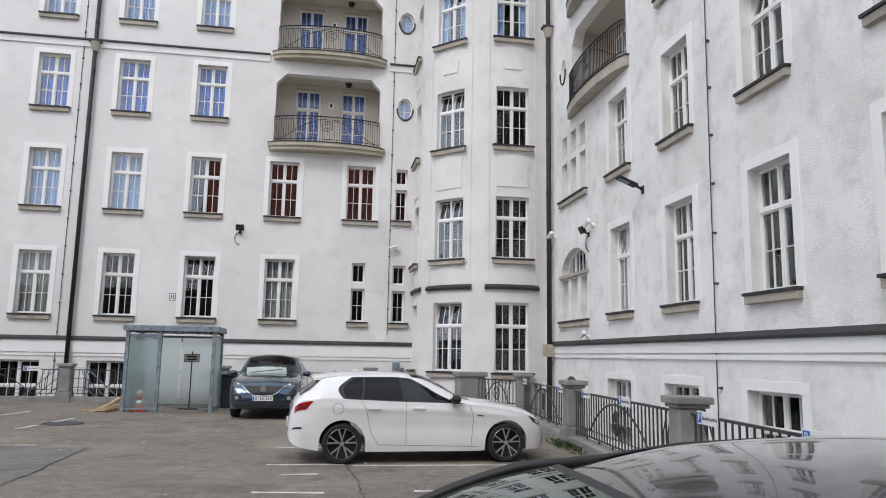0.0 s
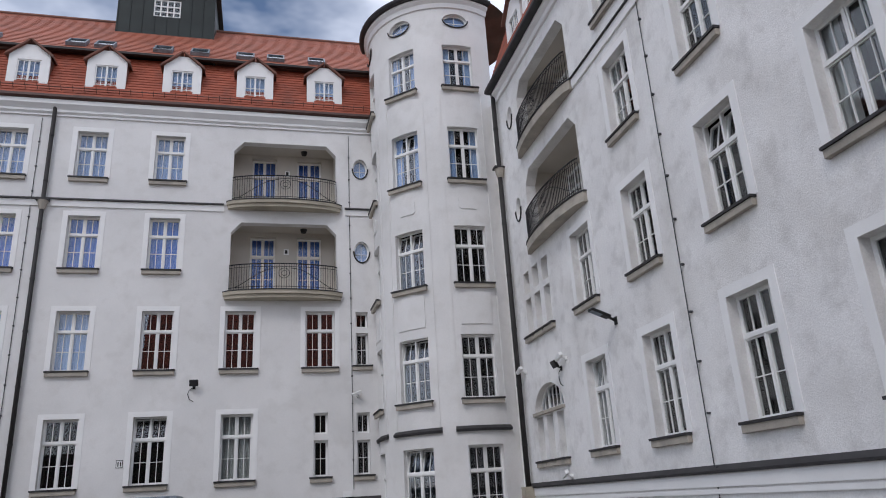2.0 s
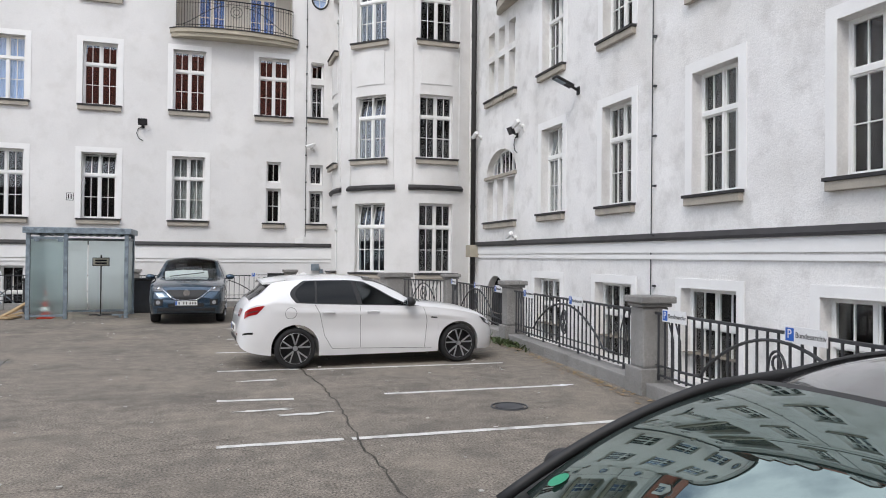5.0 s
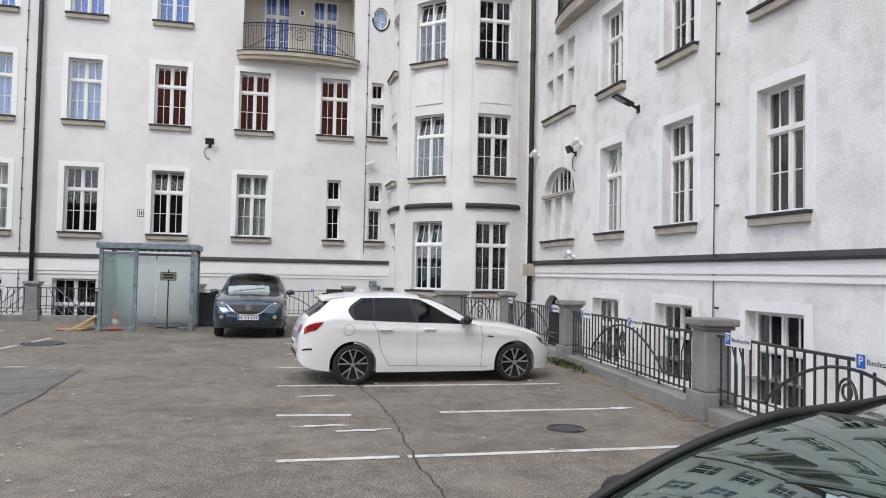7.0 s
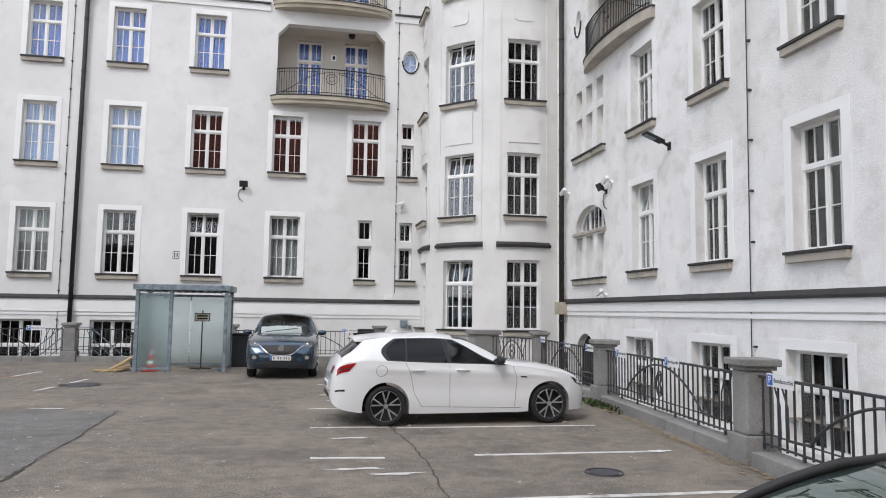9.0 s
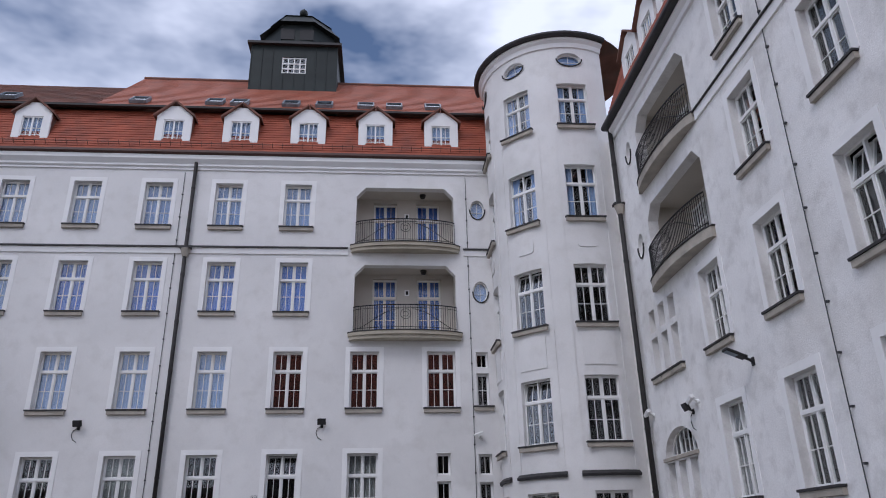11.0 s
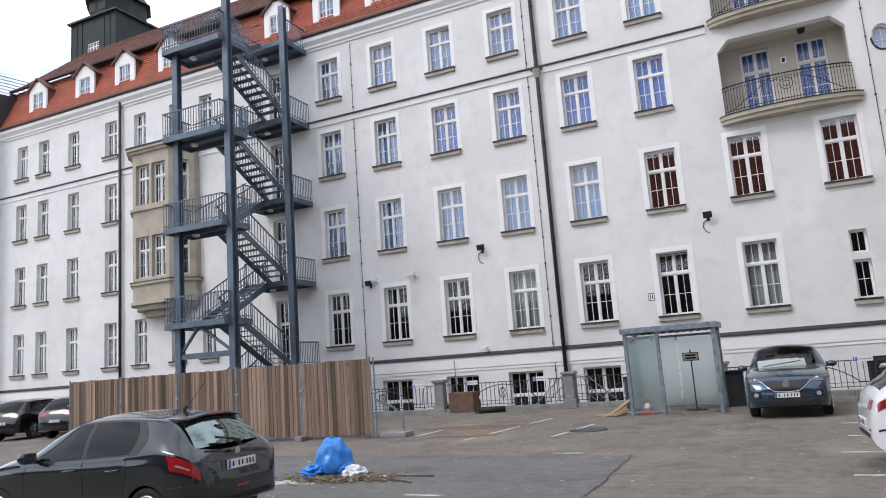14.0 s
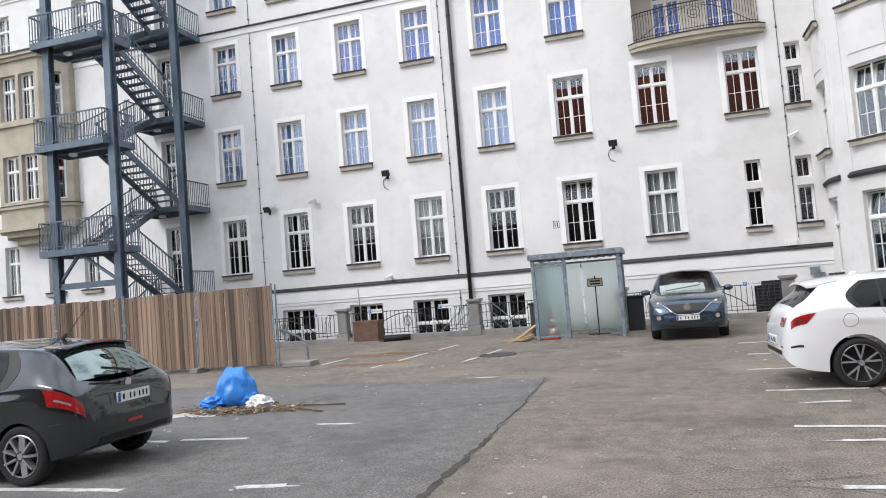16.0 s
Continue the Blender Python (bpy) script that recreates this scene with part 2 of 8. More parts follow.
# ---- walls ----
NY, RX = 26.94, 7.26
TC, TR = (6.0, 26.0), 3.0


def on_north(u, d, z):
    return (u, NY + d, z)


def on_east(u, d, z):
    return (RX + d, u, z)


def on_turret(u, d, z):
    a = u / TR
    return (TC[0] - math.sin(a) * (TR - d), TC[1] - math.cos(a) * (TR - d), z)


def north_pose(u, z, d=0.0):
    return pose(u, NY + d, z)


def east_pose(u, z, d=0.0):
    return pose(RX + d, u, z, 0, 0, -90)


def turret_pose(u, z, d=0.0):
    x, y, z = on_turret(u, d, z)
    return pose(x, y, z, 0, 0, -math.degrees(u / TR))


def ellipse(u, z, a, b, n=28):
    return [(u + a * math.cos(2 * math.pi * i / n), z + b * math.sin(2 * math.pi * i / n)) for i in range(n)]


def arch(u0, u1, z0, zs, n=12, rz=None):
    r, c = (u1 - u0) / 2, (u0 + u1) / 2; rz = rz or r
    return [(u0, z0), (u1, z0)] + [(c + r * math.cos(math.pi * i / n), zs + rz * math.sin(math.pi * i / n)) for i in range(n + 1)]


def chamfer(u0, u1, z0, z1, c):
    return [(u0, z0), (u1, z0), (u1, z1 - c), (u1 - c * 0.9, z1), (u0 + c * 0.9, z1), (u0, z1 - c)]


def wall(name, P, u0, u1, z0, z1, rects, shaped=(), thick=0.34, material=None, step=None):
    """A wall with openings that go through it. rects: (u0, u1, z0, z1); shaped: outlines with their own reveal."""
    bm = bmesh.new()
    boxed = [(min(p[0] for p in o) - 0.05, max(p[0] for p in o) + 0.05, min(p[1] for p in o) - 0.05, max(p[1] for p in o) + 0.05) for o in shaped]
    holes = [h for h in list(rects) + boxed]
    us = {u0, u1}; zs = {z0, z1}
    for a, b, c, d in holes:
        us |= {a, b}; zs |= {c, d}
    if step:
        n = int((u1 - u0) / step)
        us |= {u0 + (u1 - u0) * i / n for i in range(n + 1)}
    us = sorted(u for u in us if u0 - 1e-6 <= u <= u1 + 1e-6); zs = sorted(z for z in zs if z0 - 1e-6 <= z <= z1 + 1e-6)
    us = [u for i, u in enumerate(us) if i == 0 or u - us[i - 1] > 1e-4]; zs = [z for i, z in enumerate(zs) if i == 0 or z - zs[i - 1] > 1e-4]
    cache = {}

    def V(u, d, z):
        k = (round(u, 4), d, round(z, 4))
        if k not in cache:
            cache[k] = bm.verts.new(P(u, d, z))
        return cache[k]

    solid = {}
    for i in range(len(us) - 1):
        for j in range(len(zs) - 1):
            cu, cz = (us[i] + us[i + 1]) / 2, (zs[j] + zs[j + 1]) / 2
            solid[i, j] = not any(a < cu < b and c < cz < d for a, b, c, d in holes)
    inbox = lambda i, j: any(a < (us[i] + us[i + 1]) / 2 < b and c < (zs[j] + zs[j + 1]) / 2 < d for a, b, c, d in boxed)
    for (i, j), s in solid.items():
        if not s:
            continue
        a, b, c, d = us[i], us[i + 1], zs[j], zs[j + 1]
        bm.faces.new((V(a, 0, c), V(b, 0, c), V(b, 0, d), V(a, 0, d)))
        bm.faces.new((V(a, thick, c), V(a, thick, d), V(b, thick, d), V(b, thick, c)))
        for di, dj, p, q in ((-1, 0, (a, c), (a, d)), (1, 0, (b, c), (b, d)), (0, -1, (a, c), (b, c)), (0, 1, (a, d), (b, d))):
            k = (i + di, j + dj)
            if k in solid and solid[k] or (k in solid and inbox(*k)):
                continue
            bm.faces.new((V(p[0], 0, p[1]), V(q[0], 0, q[1]), V(q[0], thick, q[1]), V(p[0], thick, p[1])))
    for o, (a, b, c, d) in zip(shaped, boxed):
        mu, mz = (a + b) / 2, (c + d) / 2
        rim = []
        for u, z in o:
            k = max(abs(u - mu) / ((b - a) / 2), abs(z - mz) / ((d - c) / 2), 1e-6)
            rim.append((mu + (u - mu) / k, mz + (z - mz) / k))
        n = len(o)
        corners = [(a, c), (b, c), (b, d), (a, d)]
        for dd in (0, thick):
            for i in range(n):
                r0, r1, e0, e1 = rim[i], rim[(i + 1) % n], o[i], o[(i + 1) % n]
                loop = [V(e0[0], dd, e0[1]), V(r0[0], dd, r0[1])]
                for q in corners:
                    same0 = abs(q[0] - r0[0]) < 1e-6 or abs(q[1] - r0[1]) < 1e-6
                    same1 = abs(q[0] - r1[0]) < 1e-6 or abs(q[1] - r1[1]) < 1e-6
                    on0 = abs(q[0] - r0[0]) < 1e-6 and abs(q[1] - r0[1]) < 1e-6
                    on1 = abs(q[0] - r1[0]) < 1e-6 and abs(q[1] - r1[1]) < 1e-6
                    flat = abs(r0[0] - r1[0]) < 1e-6 or abs(r0[1] - r1[1]) < 1e-6
                    if same0 and same1 and not on0 and not on1 and not flat:
                        loop.append(V(q[0], dd, q[1]))
                for w in (V(r1[0], dd, r1[1]), V(e1[0], dd, e1[1])):
                    if w not in loop:
                        loop.append(w)
                if len(loop) > 2:
                    try:
                        bm.faces.new(loop)
                    except ValueError:
                        pass
        for i in range(n):
            e0, e1 = o[i], o[(i + 1) % n]
            try:
                bm.faces.new((V(e0[0], 0, e0[1]), V(e1[0], 0, e1[1]), V(e1[0], thick, e1[1]), V(e0[0], thick, e0[1])))
            except ValueError:
                pass
    return tagged(part(name, bm, material or M["plaster"]), kind="structure")


def strip(name, P, u0, u1, prof, material, step=None, label=""):
    """A moulding along a wall: prof is (distance out, z) round its section."""
    bm = bmesh.new(); n = max(1, int((u1 - u0) / step)) if step else 1
    rings = [[bm.verts.new(P(u0 + (u1 - u0) * i / n, -o, z)) for o, z in prof] for i in range(n + 1)]
    for A, B in zip(rings, rings[1:]):
        for k in range(len(prof)):
            bm.faces.new((A[k], A[(k + 1) % len(prof)], B[(k + 1) % len(prof)], B[k]))
    bm.faces.new(rings[0]); bm.faces.new(rings[-1][::-1])
    return tagged(part(name, bm, material), label, kind="structure")


# ---- windows ----
def window_thing(w, h, sill=True, surround=0.0, transom=0.34, style="double", room="dark", sill_mat="stone", label="", open_top=False, rows=2, frame_mat="frame", coated=False, blind="curtain"):
    """A casement window whose origin is the middle of the opening's lower edge, in the wall's face; y runs into the wall."""
    ob = thing("window", label or "tall white casement window with glazing bars and a stone sill", "window", kind="structure")
    d0, d1 = 0.2, 0.27
    bm = bmesh.new(); fw = 0.045
    zt = h * (1 - transom)
    box(bm, -w / 2, d0, 0, -w / 2 + fw, d1, h); box(bm, w / 2 - fw, d0, 0, w / 2, d1, h)
    box(bm, -w / 2 + fw, d0, 0, w / 2 - fw, d1, fw); box(bm, -w / 2 + fw, d0, h - fw, w / 2 - fw, d1, h)
    if transom:
        box(bm, -w / 2 + fw, d0 - 0.03, zt - 0.04, w / 2 - fw, d1, zt + 0.04)
    cells = []
    if style == "double":
        box(bm, -0.032, d0 - 0.015, fw, 0.032, d1, zt - 0.04 if transom else h - fw)
        if transom:
            box(bm, -0.028, d0 - 0.01, zt + 0.04, 0.028, d1, h - fw)
        halves = ((-w / 2 + fw, -0.032), (0.032, w / 2 - fw))
    else:
        halves = ((-w / 2 + fw, w / 2 - fw),)
    for a, b in halves:
        spans = [(fw, zt - 0.04, rows)] + ([(zt + 0.04, h - fw, 1)] if transom else [])
        if not transom:
            spans = [(fw, h - fw, rows + 1)]
        for n, (c, d, k) in enumerate(spans):
            s = 0.03
            top = n == 1 and open_top
            if not top:
                box(bm, a, d0 + 0.01, c, a + s, d1 - 0.01, d); box(bm, b - s, d0 + 0.01, c, b, d1 - 0.01, d)
                box(bm, a + s, d0 + 0.01, c, b - s, d1 - 0.01, c + s); box(bm, a + s, d0 + 0.01, d - s, b - s, d1 - 0.01, d)
                mid = (a + b) / 2
                box(bm, mid - 0.01, d0 + 0.015, c + s, mid + 0.01, d1 - 0.02, d - s)
                for i in range(1, k):
                    z = c + (d - c) * i / k
                    box(bm, a + s, d0 + 0.017, z - 0.01, b - s, d1 - 0.022, z + 0.01)
            cells.append((a + s, b - s, c + s, d - s, top))
    part("window_frame", bm, M[frame_mat], ob)
    for a, b, c, d, top in cells:
        pb = bmesh.new()
        if top:
            tilt = Matrix.Translation((0, d1 - 0.02, c)) @ Matrix.Rotation(radians(-15), 4, "X") @ Matrix.Translation((0, -d1 + 0.02, -c))
            sb = bmesh.new(); s = 0.04
            for bb in ((a - s, d0 + 0.01, c - s, a, d1, d + s), (b, d0 + 0.01, c - s, b + s, d1, d + s), (a, d0 + 0.01, c - s, b, d1, c), (a, d0 + 0.01, d, b, d1, d + s),
                       ((a + b) / 2 - 0.013, d0 + 0.02, c, (a + b) / 2 + 0.013, d1 - 0.02, d)):
                box(sb, *bb, rot=tilt)
            part("tilted_sash", sb, M["frame"], ob, "top sash tilted inwards")
            box(pb, a, d0 + 0.035, c, b, d0 + 0.041, d, rot=tilt)
        else:
            box(pb, a, d0 + 0.035, c, b, d0 + 0.041, d)
        p = part("pane", pb, M["coated_glass" if coated else "glass"], ob); p.visible_shadow = False
    # the room behind, its shade painted as near-black walls
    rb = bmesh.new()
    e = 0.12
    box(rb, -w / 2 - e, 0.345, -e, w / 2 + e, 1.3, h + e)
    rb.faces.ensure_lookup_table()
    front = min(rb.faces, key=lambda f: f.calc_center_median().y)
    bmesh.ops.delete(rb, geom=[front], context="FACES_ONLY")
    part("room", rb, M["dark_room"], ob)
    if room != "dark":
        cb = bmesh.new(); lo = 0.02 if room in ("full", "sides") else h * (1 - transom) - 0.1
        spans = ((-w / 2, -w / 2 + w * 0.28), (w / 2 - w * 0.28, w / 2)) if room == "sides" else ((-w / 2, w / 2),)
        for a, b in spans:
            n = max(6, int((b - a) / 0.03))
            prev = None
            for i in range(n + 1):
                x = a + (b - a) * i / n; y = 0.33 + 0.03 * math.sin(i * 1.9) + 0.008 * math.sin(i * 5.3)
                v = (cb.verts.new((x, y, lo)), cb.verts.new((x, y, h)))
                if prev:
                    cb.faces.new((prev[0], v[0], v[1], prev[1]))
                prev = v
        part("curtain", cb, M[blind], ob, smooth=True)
    if sill:
        sb = bmesh.new(); o = 0.13
        box(sb, -w / 2 - o, -0.11, -0.2, w / 2 + o, 0.0, -0.057)
        box(sb, -w / 2 + 0.002, 0.0, -0.16, w / 2 - 0.002, d0, -0.012)
        part("window_sill", sb, M[sill_mat], ob, bevel=0.012)
        cb = bmesh.new()
        box(cb, -w / 2 - o - 0.02, -0.14, -0.055, w / 2 + o + 0.02, 0.0, -0.003)
        box(cb, -w / 2 + 0.003, 0.0, -0.011, w / 2 - 0.003, d0 - 0.01, 0.006)
        part("sill_flashing", cb, M["capping"], ob, "dark metal flashing")
    if surround:
        s = surround
        part("surround", boxes((-w / 2 - s, -0.018, 0.0, -w / 2, 0.0, h + s), (w / 2, -0.018, 0.0, w / 2 + s, 0.0, h + s), (-w / 2, -0.018, h, w / 2, 0.0, h + s)), M["trim"], ob)
    return ob


protos = {}


def put_window(m, w, h, **kw):
    key = (round(w, 2), round(h, 2), tuple(sorted(kw.items())))
    if key not in protos:
        protos[key] = window_thing(w, h, **kw); protos[key].matrix_basis = m
        return protos[key]
    return copy_thing(protos[key], m)


# ---- north wall ----
rn = random.Random(5)
COLS = [-4.87 + 2.83 * k for k in range(-7, 1)] + [-1.98, 0.95]
ROWS_N = [(2.96, 5.22), (6.85, 9.0), (10.58, 12.64), (14.2, 16.14)]
WEST = [-40.25, -38.4, -35.95, -33.05]
WN = 1.1
rects, shaped, todo = [], [], []
LOGGIA = (-2.45, 1.6)
for r, (a, b) in enumerate(ROWS_N):
    for i, c in enumerate(COLS):
        if (r >= 2 and c > -3) or (r == 0 and c > 0):
            continue
        if i == 0:
            continue
        rects.append((c - WN / 2, c + WN / 2, a if i != 1 else a - 0.8, b)); todo.append((c, a, b, r, i))
    for c in WEST:
        rects.append((c - 0.44, c + 0.44, a, b)); todo.append((c, a, b, r, -1))
    for c in (-30.9, -28.4, -26.4):
        if r in (1, 2) and c < -26.6:
            continue
        if r in (1, 2):
            continue
        rects.append((c - 0.42, c + 0.42, a, b)); todo.append((c, a, b, r, -2))
NARROW = [(0.97, 2.94, 4.2, 0.52), (0.97, 4.42, 5.18, 0.52), (2.52, 2.94, 4.16, 0.5), (2.52, 4.4, 5.14, 0.5), (2.54, 6.9, 8.14, 0.48), (2.54, 8.36, 8.97, 0.48)]
for c, a, b, w in NARROW:
    rects.append((c - w / 2, c + w / 2, a, b))
BASE_N = [-16.35, -13.4, -10.75, -7.8]
for c in BASE_N:
    rects.append((c - 0.7, c + 0.7, -0.45, 1.34))
OVALS = [(2.6, 11.45, 0.3, 0.44), (2.6, 15.1, 0.3, 0.44)]
shaped = [ellipse(*o) for o in OVALS]
LOG = [chamfer(*LOGGIA, 9.75, 12.56, 0.42), chamfer(*LOGGIA, 13.42, 16.06, 0.42)]
wall("wall_north", on_north, -42.1, 7.6, -2.2, 17.35, rects, shaped + LOG)
for c, a, b, r, i in todo:
    if i == -1 or i == -2:
        put_window(north_pose(c, a), 0.88 if i == -1 else 0.84, b - a, surround=0.0, room="dark" if rn.random() < 0.6 else "sides", sill_mat="stone", blind="grey_curtain")
        continue
    if i == 1:
        put_window(north_pose(c, a - 0.8), WN, b - a + 0.8, surround=0.16, sill=False, label="glazed white door onto the steel fire stair", rows=3)
        continue
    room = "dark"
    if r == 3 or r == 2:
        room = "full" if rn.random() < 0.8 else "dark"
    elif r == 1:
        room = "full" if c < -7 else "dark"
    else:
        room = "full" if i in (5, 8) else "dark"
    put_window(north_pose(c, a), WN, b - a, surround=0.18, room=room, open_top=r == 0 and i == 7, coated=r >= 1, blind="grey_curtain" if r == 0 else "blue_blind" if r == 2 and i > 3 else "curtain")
for c, a, b, w in NARROW:
    put_window(north_pose(c, a), w, b - a, sill=b - a > 0.9, surround=0.0, transom=0, style="single", rows=1 if b - a > 0.9 else 0, label="narrow white window with a small stone sill")
for c in BASE_N:
    put_window(north_pose(c, -0.45), 1.4, 1.79, surround=0.0, sill=False, transom=0.5, rows=1, label="dark basement window in a white frame behind the railing")


def oval_window(m, a, b):
    ob = thing("oval_window", "small oval window with white glazing bars and a dark rim", "window", kind="structure", at=m)
    bm = bmesh.new(); n = 28
    ring = lambda k, y: [bm.verts.new((k[0] * math.cos(2 * math.pi * i / n), y, k[1] * math.sin(2 * math.pi * i / n))) for i in range(n)]
    A, B, C = ring((a, b), 0.15), ring((a - 0.05, b - 0.05), 0.15), ring((a - 0.05, b - 0.05), 0.21)
    for i in range(n):
        j = (i + 1) % n
        bm.faces.new((A[i], A[j], B[j], B[i])); bm.faces.new((B[i], B[j], C[j], C[i]))
    for x in (0.0,):
        h = (b - 0.04) * math.sqrt(1 - (x / a) ** 2); box(bm, x - 0.008, 0.155, -h, x + 0.008, 0.19, h)
    for z in (-b / 6,):
        h = (a - 0.04) * math.sqrt(1 - (z / b) ** 2); box(bm, -h, 0.157, z - 0.008, h, 0.188, z + 0.008)
    part("window_frame", bm, M["frame"], ob)
    gb = bmesh.new(); rr = [[gb.verts.new(((a - 0.04) * math.cos(2 * math.pi * i / n), y, (b - 0.04) * math.sin(2 * math.pi * i / n))) for i in range(n)] for y in (0.2, 0.206)]
    gb.faces.new(rr[0]); gb.faces.new(rr[1][::-1])
    for i in range(n):
        gb.faces.new((rr[0][i], rr[1][i], rr[1][(i + 1) % n], rr[0][(i + 1) % n]))
    bmesh.ops.recalc_face_normals(gb, faces=gb.faces[:])
    part("pane", gb, M["coated_glass"], ob).visible_shadow = False
    # blue sheet added close behind the pane, for the sky it mirrors
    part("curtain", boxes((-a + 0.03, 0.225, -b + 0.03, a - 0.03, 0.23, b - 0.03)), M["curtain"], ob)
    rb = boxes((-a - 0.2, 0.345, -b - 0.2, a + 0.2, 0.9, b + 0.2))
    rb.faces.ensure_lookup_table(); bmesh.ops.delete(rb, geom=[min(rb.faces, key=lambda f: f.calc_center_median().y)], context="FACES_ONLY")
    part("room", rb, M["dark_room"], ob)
    sb = bmesh.new()
    pts = [((a + 0.02) * math.cos(math.pi + math.pi * i / 14), -0.02, (b + 0.02) * math.sin(math.pi + math.pi * i / 14)) for i in range(15)]
    tube(sb, pts, 0.03, 6)
    part("lower_rim", sb, M["capping"], ob, "dark metal rim")
    return ob


for u, z, a, b in OVALS:
    oval_window(north_pose(u, z), a, b)
# string courses and cornice
strip("trim_course_upper", on_north, -42.1, LOGGIA[0] - 0.3, [(0, 12.98), (0.05, 12.98), (0.07, 13.22), (0, 13.22)], M["trim"])
strip("trim_capping_upper", on_north, -42.1, LOGGIA[0] - 0.3, [(0, 13.224), (0.13, 13.224), (0.13, 13.26), (0, 13.34)], M["capping"])
strip("trim_course_upper_east", on_north, 1.95, 4.2, [(0, 12.98), (0.05, 12.98), (0.07, 13.22), (0, 13.22)], M["trim"])
strip("trim_capping_upper_east", on_north, 1.95, 4.2, [(0, 13.224), (0.13, 13.224), (0.13, 13.26), (0, 13.34)], M["capping"])
strip("trim_plinth_capping", on_north, -42.1, 4.0, [(0, 2.06), (0.1, 2.06), (0.1, 2.1), (0, 2.2)], M["capping"])
strip("trim_plinth_face", on_north, -42.1, 4.0, [(0, 1.62), (0.05, 1.62), (0.05, 2.056), (0, 2.056)], M["trim"])
strip("trim_plinth_bead", on_north, -42.1, 4.0, [(0, 1.5), (0.03, 1.5), (0.03, 1.58), (0, 1.58)], M["trim"])
strip("trim_cornice", on_north, -42.1, 4.2, [(0, 16.72), (0.06, 16.72), (0.06, 16.8), (0.14, 16.86), (0.14, 16.95), (0.3, 17.12), (0.3, 17.3), (0, 17.3)], M["trim"])


# ---- loggias ----
def loggia(z0, z1):
    a, b = LOGGIA; d = 1.25
    back = NY + d
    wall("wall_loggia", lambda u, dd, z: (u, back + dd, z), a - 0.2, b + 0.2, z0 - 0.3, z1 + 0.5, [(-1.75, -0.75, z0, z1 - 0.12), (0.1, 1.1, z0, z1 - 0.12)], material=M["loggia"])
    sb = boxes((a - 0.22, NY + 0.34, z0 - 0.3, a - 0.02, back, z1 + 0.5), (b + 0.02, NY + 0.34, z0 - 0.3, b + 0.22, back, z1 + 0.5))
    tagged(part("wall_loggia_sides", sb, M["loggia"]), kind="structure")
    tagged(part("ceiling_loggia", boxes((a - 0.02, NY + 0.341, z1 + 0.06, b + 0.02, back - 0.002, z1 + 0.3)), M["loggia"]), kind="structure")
    # floor slab bowed out over the yard
    bm = bmesh.new(); n = 18

    def bow(o, s):
        return [(a - s + (b - a + 2 * s) * i / n, NY - o * math.sin(math.pi * i / n) ** 0.6 - 0.12) for i in range(n + 1)]
    for (o, s, zl, zh) in ((0.42, 0.15, z0 - 0.34, z0 - 0.2), (0.5, 0.2, z0 - 0.2, z0 - 0.06)):
        P = [(a - s, NY + 0.0)] + bow(o, s) + [(b + s, NY + 0.0)]
        lo = [bm.verts.new((x, y, zl)) for x, y in P]; hi = [bm.verts.new((x, y, zh)) for x, y in P]
        for i in range(len(P)):
            j = (i + 1) % len(P); bm.faces.new((lo[i], lo[j], hi[j], hi[i]))
        bm.faces.new(lo[::-1]); bm.faces.new(hi)
    box(bm, a, NY + 0.0, z0 - 0.3, b, back, z0 - 0.004)
    tagged(part("floor_loggia", bm, M["sandstone"]), kind="structure")
    cb = bmesh.new(); P = [(a - 0.22, NY)] + bow(0.53, 0.22) + [(b + 0.22, NY)]
    lo = [cb.verts.new((x, y, z0 - 0.056)) for x, y in P]; hi = [cb.verts.new((x, y, z0 - 0.025)) for x, y in P]
    for i in range(len(P)):
        j = (i + 1) % len(P); cb.faces.new((lo[i], lo[j], hi[j], hi[i]))
    cb.faces.new(lo[::-1]); cb.faces.new(hi)
    tagged(part("trim_loggia_edge", cb, M["capping"]), kind="structure")
    balcony_rail(lambda s: (a + 0.0 + (b - a) * s, NY - 0.42 * math.sin(math.pi * s) ** 0.6 - 0.06), z0, 44)
    for x in (-1.25, 0.6):
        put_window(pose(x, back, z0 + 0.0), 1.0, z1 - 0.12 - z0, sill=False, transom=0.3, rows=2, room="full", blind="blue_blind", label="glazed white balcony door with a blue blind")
    sg = thing("wall_sign", "small white square sign with a dark symbol on the wall", "sign", at=pose(-0.32, back, z1 - 0.75))
    part("plate", boxes((-0.1, -0.012, -0.12, 0.1, 0, 0.12)), M["frame"], sg); part("symbol", boxes((-0.05, -0.016, -0.08, 0.05, -0.0125, 0.08)), M["black"], sg)
    lt = thing("ceiling_lamp", "small dark round lamp under the loggia ceiling", "lamp", at=pose(0.35, NY + 0.75, z1 + 0.058))
    bm = bmesh.new(); bmesh.ops.create_cone(bm, cap_ends=True, segments=16, radius1=0.1, radius2=0.14, depth=0.14, matrix=Matrix.Translation((0, 0, -0.07)))
    part("housing", bm, M["black"], lt)


